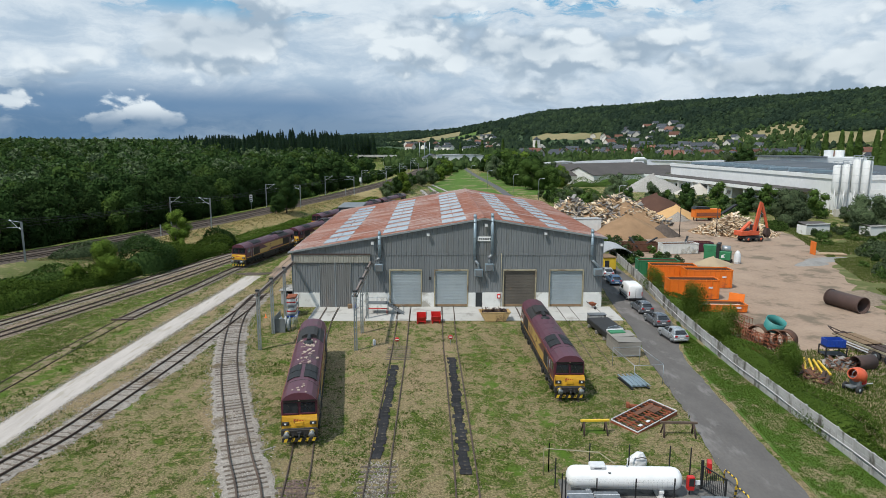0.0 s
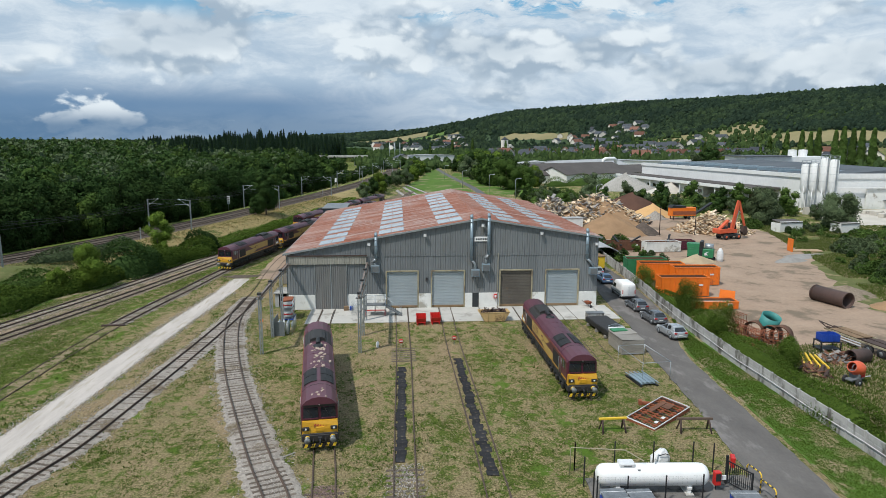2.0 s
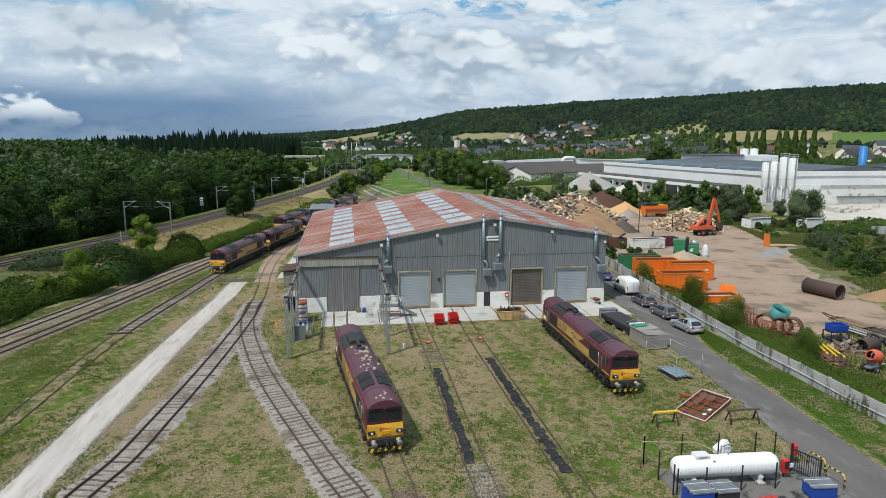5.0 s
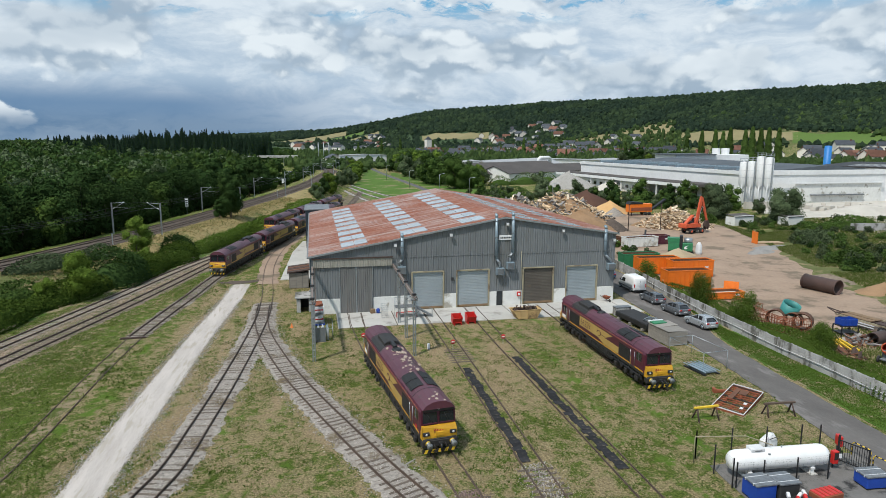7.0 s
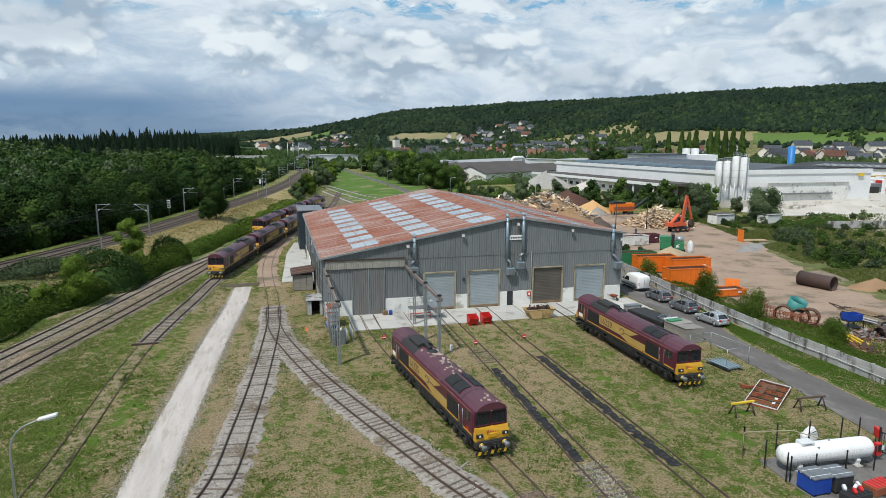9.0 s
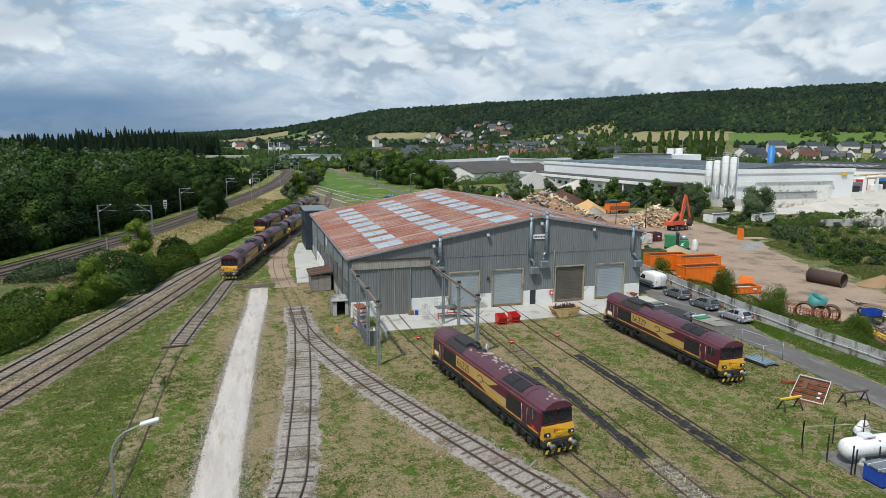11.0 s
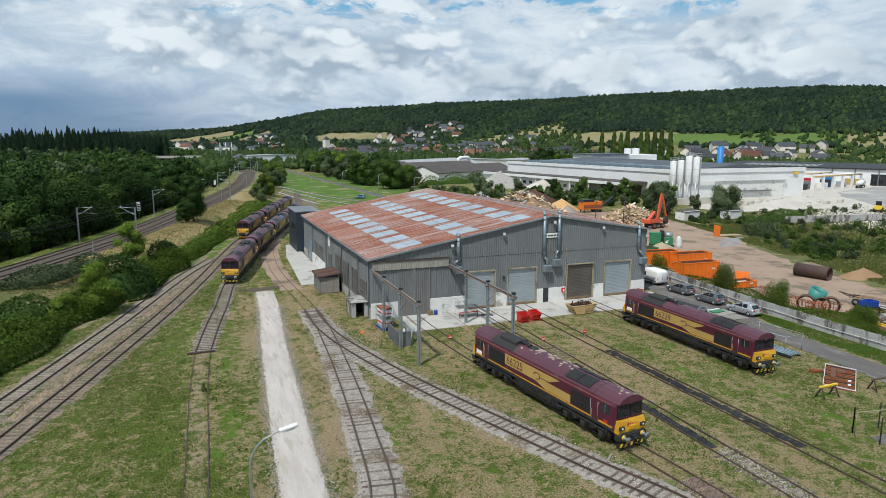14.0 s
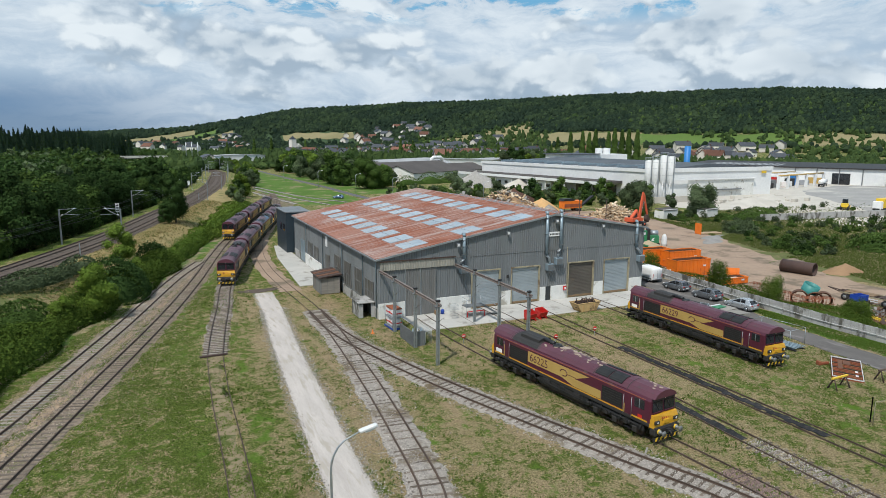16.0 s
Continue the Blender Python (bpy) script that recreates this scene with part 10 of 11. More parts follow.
def crate_table():
    t = thing("blue_crate", pose(42.0, 63.9, 1.25, 0, 0, -4), "bright blue plastic crate on a steel rack", "crate")
    for b in ((-0.95, 0.95, -0.62, -0.57), (-0.95, 0.95, 0.57, 0.62), (-0.95, -0.90, -0.57, 0.57), (0.90, 0.95, -0.57, 0.57)):
        part("side", Shape().box(*b, 0, 0.75), "blue_paint", t)
    part("floor", Shape().box(-0.95, 0.95, -0.62, 0.62, 0, 0.05), "blue_paint", t)
    for i in range(6):
        part("rib", Shape().box(-0.9 + i * 0.34, -0.84 + i * 0.34, -0.67, -0.62, 0.02, 0.74), "blue_paint", t)
    k = thing("steel_rack", pose(42.0, 63.9, 0.03, 0, 0, -4), "dark steel rack with odd metal parts", "rack")
    part("rack", Shape().box(-1.1, 1.1, -0.75, 0.75, 1.12, 1.2).box(-1.1, -1.0, -0.75, -0.65, 0, 1.15).box(1.0, 1.1, -0.75, -0.65, 0, 1.15).box(-1.1, -1.0, 0.65, 0.75, 0, 1.15).box(1.0, 1.1, 0.65, 0.75, 0, 1.15).box(-1.1, 1.1, -0.7, 0.7, 0.35, 0.4), "dark_metal", k)


crate_table()


def mixer():
    t = thing("concrete_mixer", pose(38.3, 54.6, 0.04, 0, 0, 20), "red towable concrete mixer on two wheels", "concrete mixer")
    part("drum", Shape().at(pose(0.2, 0, 1.5, 0, 0, 0) @ Matrix.Rotation(radians(-72), 4, "Y")).lathe([(0.02, -0.75), (0.42, -0.72), (0.68, -0.30), (0.70, 0.10), (0.50, 0.75), (0.44, 0.80), (0.40, 0.75)], 20), "digger_orange", t, "orange-red mixing drum")
    part("chassis", Shape().box(-0.9, 0.9, -0.35, 0.35, 0.45, 0.62, 0.03).box(-0.15, 0.15, -0.5, 0.5, 0.6, 1.3, 0.03), "grey_metal", t)
    part("engine_box", Shape().box(0.45, 1.0, -0.35, 0.35, 0.62, 1.1, 0.04), "red_paint", t)
    part("tow_bar", Shape().tube([(0.9, 0, 0.5), (2.3, 0, 0.42)], 0.05, 6), "plastic_white", t)
    for sy in (-1, 1):
        w = part("wheel", Shape().at(Matrix.Translation((-0.35, sy * 0.65, 0.36))).lathe([(0.15, -0.1), (0.36, -0.09), (0.36, 0.09), (0.15, 0.1)], 16, "y"), "black_rubber", t)
        part("rim", Shape().at(Matrix.Translation((-0.35, sy * 0.67, 0.36))).lathe([(0.02, -0.07), (0.18, -0.07), (0.18, 0.07), (0.02, 0.05)], 10, "y"), "plastic_white", w)
    part("hand_wheel", Shape().at(Matrix.Translation((-0.5, -0.2, 1.75))).lathe([(0.30, -0.02), (0.34, 0), (0.30, 0.02), (0.28, 0), (0.30, -0.02)], 16, "y"), "galvanised", t)


mixer()


def excavator():
    t = thing("excavator", pose(71.6, 141.6, 0.05, 0, 0, 14), "orange-red wheeled material handler with a raised boom", "excavator")
    part("undercarriage", Shape().box(-2.4, 2.4, -1.2, 1.2, 0.7, 1.2, 0.06), "dark_metal", t)
    for x in (-1.7, 1.7):
        for sy in (-1, 1):
            w = part("wheel", Shape().at(Matrix.Translation((x, sy * 1.15, 0.62))).lathe([(0.25, -0.25), (0.62, -0.22), (0.62, 0.22), (0.25, 0.25)], 16, "y"), "black_rubber", t)
            part("rim", Shape().at(Matrix.Translation((x, sy * 1.2, 0.62))).lathe([(0.02, -0.2), (0.3, -0.2), (0.3, 0.2), (0.02, 0.15)], 10, "y"), "digger_orange", w)
    part("turntable", Shape().lathe([(1.0, 1.2), (1.0, 1.5), (0.02, 1.5)], 20), "dark_metal", t)
    part("house", Shape().prism([(-3.1, 1.5), (1.2, 1.5), (1.2, 2.3), (-0.6, 2.5), (-3.2, 2.4)], -1.25, 1.25), "digger_orange", t, "orange-red engine house")
    part("counterweight", Shape().box(-3.6, -3.0, -1.25, 1.25, 1.4, 2.5, 0.12), "digger_orange", t)
    cab = part("cab", Shape().prism([(0.6, 1.5), (2.2, 1.5), (2.2, 2.6), (1.9, 3.6), (0.6, 3.6)], 0.25, 1.25), "window_dark", t, "dark glazed driver cab")
    part("cab_frame", Shape().tube([(0.6, -0.0 + 0.22, 1.5), (0.6, 0.22, 3.6), (1.9, 0.22, 3.6), (2.2, 0.22, 2.6), (2.2, 0.22, 1.5)], 0.06, 5).tube([(0.6, 1.28, 1.5), (0.6, 1.28, 3.6), (1.9, 1.28, 3.6), (2.2, 1.28, 2.6), (2.2, 1.28, 1.5)], 0.06, 5), "digger_orange", cab)
    part("boom", Shape().prism([(0.1, 2.2), (0.8, 2.1), (1.7, 6.6), (2.1, 8.6), (1.5, 8.9), (1.0, 7.0)], -0.62, -0.22), "digger_orange", t, "orange-red boom")
    part("stick", Shape().prism([(1.5, 8.9), (2.2, 8.5), (4.1, 3.0), (3.7, 2.8)], -0.58, -0.26), "digger_orange", t)
    part("ram", Shape().tube([(1.0, -0.42, 2.6), (1.9, -0.42, 6.0)], 0.11, 8).tube([(2.0, -0.42, 6.4), (3.1, -0.42, 5.6)], 0.09, 8), "galvanised", t)
    part("grapple", Shape().prism([(3.5, 2.9), (4.2, 2.9), (4.7, 1.6), (4.2, 0.8), (3.9, 1.6), (3.6, 0.8), (3.1, 1.6)], -0.8, 0.0), "dark_rust", t, "rusty grab")
    part("raised_hood", Shape().prism([(-3.3, 2.55), (-2.9, 2.45), (-0.8, 4.1), (-1.0, 4.5)], -0.9, -0.1), "digger_orange", t, "raised orange engine hood")
    part("engine", Shape().box(-2.7, -1.0, -0.8, 0.8, 2.35, 2.95, 0.06), "loco_black", t)
    part("cabin_riser", Shape().box(0.6, 2.1, 0.3, 1.2, 1.3, 1.5, 0.02), "dark_metal", t)


excavator()


def machines():
    t = thing("shredder", pose(53.6, 117.0, 0.05, 0, 0, -32), "green and black waste shredder with a white bag", "shredder")
    part("body", Shape().box(-2.6, 2.0, -1.0, 1.0, 0.5, 2.1, 0.08), "green_paint", t)
    part("hopper", Shape().prism([(-2.6, 2.1), (-0.4, 2.1), (-0.2, 3.0), (-2.8, 3.0)], -1.0, 1.0), "green_paint", t)
    part("black_tower", Shape().box(-0.5, 0.1, -1.1, 1.1, 0.4, 3.5, 0.05), "dark_metal", t)
    part("engine", Shape().at(Matrix.Translation((1.1, 0, 2.5))).lathe([(0.05, -0.8), (0.6, -0.75), (0.6, 0.75), (0.05, 0.8)], 16, "x"), "galvanised", t)
    part("white_mark", Shape().prism([(0.4, 0.9), (1.1, 1.0), (0.8, 1.3), (1.2, 1.7), (0.5, 1.4)], -1.03, -1.0), "plastic_white", t)
    part("skid", Shape().box(-2.6, 2.2, -0.9, -0.6, 0, 0.5).box(-2.6, 2.2, 0.6, 0.9, 0, 0.5), "dark_metal", t)
    b = thing("white_big_bag", pose(56.0, 114.9, 0.05, 0, 0, 10), "tall white bulk bag beside the shredder", "bulk bag")
    part("bag", loft([[(r * math.cos(a), r * math.sin(a), z) for a in (i * math.pi / 5 for i in range(10))] for r, z in ((0.5, 0), (0.62, 0.4), (0.6, 1.4), (0.45, 2.0), (0.2, 2.4))]), "plastic_white", b)
    s = thing("screener", pose(77.2, 178.2, 0.05, 0, 0, 4), "orange mobile screening machine with a conveyor", "screening machine")
    part("body", Shape().box(-4.0, 3.4, -1.2, 1.2, 1.0, 3.4, 0.06), "orange_paint", s)
    part("top_guard", Shape().prism([(-4.2, 3.4), (0.2, 3.4), (0.2, 3.9), (-3.6, 4.1)], -1.25, 1.25), "dark_metal", s)
    part("conveyor", Shape().prism([(3.2, 1.4), (3.6, 1.2), (8.6, 4.4), (8.3, 4.7)], -0.6, 0.6), "dark_metal", s)
    part("conveyor_guard", Shape().box(-3.6, 3.2, -1.26, -1.2, 1.4, 2.4), "rust_red", s)
    for x in (1.4, 2.6):
        for sy in (-1, 1):
            part("wheel", Shape().at(Matrix.Translation((x, sy * 1.1, 0.52))).lathe([(0.1, -0.15), (0.52, -0.14), (0.52, 0.14), (0.1, 0.15)], 14, "y"), "black_rubber", s)
    part("jack", Shape().box(-3.4, -3.2, -1.0, -0.8, 0, 1.0).box(-3.4, -3.2, 0.8, 1.0, 0, 1.0), "dark_metal", s)
    l = thing("site_dumper", pose(29.6, 106.5, 0.05, 0, 0, 8), "yellow site machine parked beyond the cars", "dumper")
    part("body", Shape().box(-1.05, 1.05, -1.6, 1.6, 0.9, 2.9, 0.1), "yellow_paint", l)
    part("roof", Shape().box(-1.15, 1.15, -1.7, 1.7, 2.9, 3.05, 0.05), "wood_brown", l)
    part("opening", Shape().box(-0.95, -0.2, -1.66, -1.58, 1.2, 2.5), "dark_metal", l)
    for x in (-1.0, 1.0):
        for y in (-1.0, 1.0):
            part("wheel", Shape().at(Matrix.Translation((x, y, 0.55))).lathe([(0.1, -0.18), (0.55, -0.16), (0.55, 0.16), (0.1, 0.18)], 14, "x"), "black_rubber", l)
    h = thing("hook_frame", pose(76.8, 124.6, 0.05, 0, 0, -8), "orange hook-lift flat frame in the yard", "flat frame")
    part("upright", Shape().box(-1.1, -0.9, -1.1, 1.1, 0, 2.6, 0.03), "orange_paint", h)
    part("bed", Shape().box(-0.9, 5.0, -1.1, 1.1, 0.05, 0.3, 0.03), "wood_chip", h)
    for x, y in ((57.8, 147.6), (66.5, 147.7)):
        q = thing("yard_post", pose(x, y, 0), "tall thin dark post in the yard", "post", "posts in the yard")
        part("post", Shape().tube([(0, 0, -0.3), (0, 0, 6.6)], 0.12, 8, 0.09), "dark_rust", q)
        part("cap", Shape().tube([(0, 0, 6.6), (0, 0, 6.85)], 0.16, 8), "dark_metal", q)
    for k, (x, y, z) in enumerate(((44.6, 129, 1.9), (51.5, 127.8, 2.2), (41.0, 128.5, 1.9))):
        q = thing("scrap_beam", pose(x, y, z, 0, -24, 20 + 40 * k), "dark twisted scrap beam on a container", "beam", "scrap beams")
        part("beam", Shape().box(-1.9, 1.9, -0.2, 0.2, -0.12, 0.12, 0.03), "dark_metal", q)


machines()


# ---- factory beyond the yard ----
def quad_block(s, pts, z0, z1):
    n = len(pts)
    s.put([(x, y, z0) for x, y in pts] + [(x, y, z1) for x, y in pts], [tuple(range(n)), tuple(range(n, 2 * n))] + [(i, (i + 1) % n, (i + 1) % n + n, i + n) for i in range(n)])
    return s


def factory():
    t = thing("factory", Matrix(), "long white industrial building with a dark roof and loading canopy", "factory")
    A, B, C, D = (116, 312), (131.5, 203), (197, 203), (215, 312)
    part("wall", quad_block(Shape(), [A, B, C, D], 0, 10.6), "factory_white", t, "white factory wall")
    roof = [(117, 311), (132.3, 204), (196, 204), (214, 311), (166, 311), (164, 204)]
    part("roof", Shape().put([(x, y, 10.7 if i < 4 else 13.2) for i, (x, y) in enumerate(roof)] + [(x, y, 10.2) for x, y in roof[:4]],
                             [(0, 1, 5, 4), (4, 5, 2, 3), (6, 7, 8, 9), (0, 4, 3, 9, 6), (1, 7, 8, 2, 5), (0, 6, 7, 1), (2, 8, 9, 3)]), "factory_roof", t, "dark blue-grey low pitched roof")
    for k in range(9):
        y0 = 212 + k * 11
        xa = 131.5 - (y0 - 204) * 0.1435
        part("roof_rib", quad_block(Shape(), [(xa + 4, y0), (xa + 24, y0), (xa + 24, y0 + 2.2), (xa + 4, y0 + 2.2)], 11.2, 12.1), "duct_blue", t, "pale blue-grey roof light strip")
    part("parapet", quad_block(Shape(), [(115.6, 312.2), (131.1, 202.6), (132.2, 202.8), (116.8, 312.3)], 10.0, 11.3), "factory_white", t)
    part("parapet", quad_block(Shape(), [(131.1, 202.6), (197.3, 202.6), (197.3, 203.6), (131.1, 203.6)], 10.0, 11.6), "factory_white", t)
    d = Vector((15.5, -109, 0)).normalized()
    side = Vector((d.y, -d.x, 0))
    def along(u, w):
        p = Vector((116, 312, 0)) + d * u + side * w
        return (p.x, p.y)
    part("canopy", quad_block(Shape(), [along(-8, 0.1), along(96, 0.1), along(96, 9.5), along(-8, 9.5)], 5.2, 6.1), "fibre_roof", t, "dark grey flat loading canopy")
    part("canopy_edge", quad_block(Shape(), [along(-8, 9.5), along(96, 9.5), along(96, 9.9), along(-8, 9.9)], 4.6, 5.8), "factory_white", t)
    for u in range(0, 96, 12):
        part("canopy_post", quad_block(Shape(), [along(u, 9.0), along(u + 0.5, 9.0), along(u + 0.5, 9.4), along(u, 9.4)], 0, 5.0), "factory_white", t)
    part("low_block", quad_block(Shape(), [along(10, 0.2), along(62, 0.2), along(62, 7.5), along(10, 7.5)], 0, 4.2), "factory_white", t)
    for u in range(14, 60, 5):
        part("window", quad_block(Shape(), [along(u, 7.5), along(u + 2.2, 7.5), along(u + 2.2, 7.6), along(u, 7.6)], 1.6, 2.9), "window_dark", t)
    for u in (70, 80, 88):
        part("loading_bay", quad_block(Shape(), [along(u, 0.1), along(u + 5, 0.1), along(u + 5, 0.3), along(u, 0.3)], 0.2, 4.2), "window_dark", t, "dark loading bay")
    part("roof_block", quad_block(Shape(), [(167, 330), (169, 312.5), (212, 312.5), (216, 330)], 0.0, 14.2), "factory_white", t)
    part("roof_block_top", quad_block(Shape(), [(166, 331), (168, 311.5), (192, 311.5), (194, 331)], 14.2, 14.7), "factory_roof", t)
    for x in (198.0, 203.6):
        part("roof_tank", Shape().at(Matrix.Translation((x, 321, 14.2))).lathe([(2.1, 0), (2.1, 3.3), (0.05, 3.5)], 18, smooth=False), "factory_white", t, "white round roof tank")
    part("recess_panel", Shape().box(150, 186, 202.2, 202.6, 0.0, 6.8), "white_render", t, "stained white loading bay")
    part("recess_trim", Shape().box(136, 186.6, 201.6, 202.2, 6.8, 7.2), "factory_white", t)
    part("recess_shelf", Shape().box(156, 178, 201.2, 202.2, 2.6, 3.0), "grey_metal", t)
    part("sign_plate", Shape().box(190.5, 193.0, 202.3, 202.6, 8.9, 9.9), "yellow_paint", t, "small yellow sign plate")
    for k, (x, y, top) in enumerate(((125.9, 198.4, 15.0), (127.5, 196.4, 15.3), (129.3, 194.3, 16.9), (130.9, 192.3, 16.6))):
        s = thing("silo", pose(x, y, 0), "tall white steel silo on lattice legs", "silo", "white factory silos")
        part("shell", Shape().lathe([(0.25, 5.4), (1.38, 7.3), (1.38, top - 0.5), (1.1, top - 0.15), (0.05, top)], 20), "factory_white", s)
        for a in range(4):
            ang = math.pi / 4 + a * math.pi / 2
            part("leg", Shape().tube([(1.25 * math.cos(ang), 1.25 * math.sin(ang), 0), (1.25 * math.cos(ang), 1.25 * math.sin(ang), 7.9)], 0.13, 5), "factory_white", s)
            nxt = ang + math.pi / 2
            part("brace", Shape().tube([(1.25 * math.cos(ang), 1.25 * math.sin(ang), 0.3), (1.25 * math.cos(nxt), 1.25 * math.sin(nxt), 7.0)], 0.07, 4), "factory_white", s)
        for up in (0.5, 1.1):
            part("top_rail", Shape().tube([(1.45 * math.cos(q * 0.7), 1.45 * math.sin(q * 0.7), top + up - 0.1) for q in range(10)], 0.05, 4), "galvanised", s)
        for q in range(6):
            part("rail_post", Shape().tube([(1.45 * math.cos(q * 1.05), 1.45 * math.sin(q * 1.05), top - 0.4), (1.45 * math.cos(q * 1.05), 1.45 * math.sin(q * 1.05), top + 1.0)], 0.05, 4), "galvanised", s)
        part("ladder", Shape().box(-0.2, 0.2, -1.56, -1.42, 1.0, top), "galvanised", s)
        for z in (9.6, 12.0, 14.2):
            part("seam_ring", Shape().lathe([(1.35, z - 0.06), (1.40, z), (1.35, z + 0.06)], 20), "galvanised", s)
    w = thing("block_wall", Matrix(), "pale stacked concrete blocks before the factory", "block wall")
    part("blocks", Shape().box(120, 137, 188.0, 189.2, 0, 2.2), "pale_gravel", w)
    b = thing("blue_tower", pose(284, 338, 0), "tall bright blue cylindrical tower", "tower")
    part("shell", Shape().lathe([(2.0, 0), (2.0, 18.6), (0.05, 18.8)], 18), "cyan_paint", b)
    n = thing("long_hall", Matrix(), "very long low white hall with a black striped roof", "hall")
    o, w = Vector((250, 305, 0)), Vector((62, -135, 0))
    deep = Vector((0.909, 0.417, 0)) * 90
    hall_at = lambda u, q: tuple((o + w * u + deep * q)[:2])
    part("wall", quad_block(Shape(), [hall_at(0, 0), hall_at(1, 0), hall_at(1, 1), hall_at(0, 1)], 0, 8.0), "factory_white", n)
    part("roof", Shape().put([(*hall_at(u, q), h) for q, h in ((-0.01, 8.0), (0.5, 9.2), (1.01, 8.0)) for u in (-0.01, 1.01)] + [(*hall_at(u, q), h) for q, h in ((-0.01, 8.6), (0.5, 9.8), (1.01, 8.6)) for u in (-0.01, 1.01)],
                             [(0, 1, 3, 2), (2, 3, 5, 4), (6, 8, 9, 7), (8, 10, 11, 9), (0, 6, 7, 1), (4, 5, 11, 10), (0, 2, 8, 6), (2, 4, 10, 8), (1, 7, 9, 3), (3, 9, 11, 5)]), "loco_black", n, "black low pitched roof")
    for i in range(12):
        u = 0.08 + i * 0.022
        part("roof_light", Shape().put([(*hall_at(a, q), 8.72 + 2.4 * q) for a in (u, u + 0.011) for q in (0.06, 0.26)] + [(*hall_at(a, q), 8.6 + 2.4 * q) for a in (u, u + 0.011) for q in (0.06, 0.26)],
                                       [(0, 1, 3, 2), (4, 6, 7, 5), (0, 4, 5, 1), (2, 3, 7, 6), (0, 2, 6, 4), (1, 5, 7, 3)]), "grey_roof", n, "pale translucent roof strip")
    for u, q, zt, m in ((0.52, 0.055, 5.8, "window_dark"), (0.44, 0.06, 3.2, "loco_gold"), (0.70, 0.04, 3.4, "grey_roof"), (0.86, 0.05, 5.0, "grey_roof")):
        part("door", quad_block(Shape(), [hall_at(u, -0.004), hall_at(u + q, -0.004), hall_at(u + q, 0.003), hall_at(u, 0.003)], 0, zt), m, n)
    for i in range(9):
        u = 0.40 + i * 0.07
        part("downpipe", quad_block(Shape(), [hall_at(u, -0.006), hall_at(u + 0.003, -0.006), hall_at(u + 0.003, 0), hall_at(u, 0)], 0, 8.0), "grey_metal", n)
    f = thing("loading_gantry", Matrix(), "open white concrete frame with machinery and goods inside", "steel frame")
    a, d = Vector((222, 219, 0)), Vector((48, 12, 0))
    back = Vector((-3.4, 13.6, 0))
    for i in range(6):
        for k in (0, 1):
            q = a + d * (i / 5) + back * k
            part("column", Shape().box(q.x - 0.5, q.x + 0.5, q.y - 0.5, q.y + 0.5, 0, 6.2), "factory_white", f)
        q, e = a + d * (i / 5), a + d * (i / 5) + back
        part("cross_beam", Shape().tube([(q.x, q.y, 6.0), (e.x, e.y, 6.0)], 0.35, 4), "factory_white", f)
    for k in (0, 1):
        q, e = a + back * k, a + d + back * k
        part("beam", Shape().tube([(q.x, q.y, 6.3), (e.x, e.y, 6.3)], 0.4, 4), "loco_gold", f, "ochre crane beam")
    for i, m in enumerate(("loco_black", "grey_metal", "red_paint", "white_paint", "loco_black", "cyan_paint", "grey_roof")):
        q = a + d * ((i + 0.6) / 7.6) + back * (0.45 + 0.12 * (i % 3))
        part("machine", Shape().at(pose(q.x, q.y, 0, 0, 0, 14)).box(-2.2, 2.2, -1.6, 1.6, 0, 2.6 + 1.2 * (i % 3), 0.15), m, f)
    tk = thing("tank_trailer", pose(263, 226, 0, 0, 0, -64), "white tanker trailer before the long hall", "trailer")
    part("tank", Shape().at(Matrix.Translation((0, 0, 2.5))).lathe([(0.05, -6.0), (1.15, -5.8), (1.25, 0), (1.15, 5.8), (0.05, 6.0)], 14, "y"), "white_paint", tk)
    part("chassis", Shape().box(-1.1, 1.1, -5.6, 5.6, 0.9, 1.3), "dark_metal", tk)
    for y in (-4.6, -3.3, -2.0, 3.4):
        for sx in (-1, 1):
            part("wheel", Shape().at(Matrix.Translation((sx * 1.0, y, 0.5))).lathe([(0.1, -0.15), (0.5, -0.15), (0.5, 0.15), (0.1, 0.15)], 12, "x"), "black_rubber", tk)


factory()
r2 = random.Random(12)
for x, y, rx, ry, h, m, lab in ((150, 172, 20, 7, 2.4, "pale_gravel", "pale heap of crushed stone"), (172, 182, 22, 7, 2.0, "pale_gravel", "pale heap of crushed stone by the factory"), (98, 283, 16, 8, 7.5, "ballast_pale", "grey gravel heap beside the old sheds"), (112, 268, 10, 6, 4.5, "pale_gravel", "pale rubble heap beside the factory"), (220, 300, 18, 9, 4, "sand_heap", "sand heap behind the factory")):
    heap(x, y, rx, ry, h, m, lab, int(x), 0)
for i in range(40):
    t = thing("stone_block", pose(138 + r2.uniform(0, 50), 178 + r2.uniform(-6, 14), 0, 0, 0, r2.uniform(0, 90)), "pale cut stone block on the forecourt", "stone block", "stone blocks on the forecourt")
    q = r2.uniform(0.7, 1.5)
    part("block", Shape().box(-q, q, -q * 0.6, q * 0.6, 0, q * 0.9, 0.08), "pale_gravel", t)
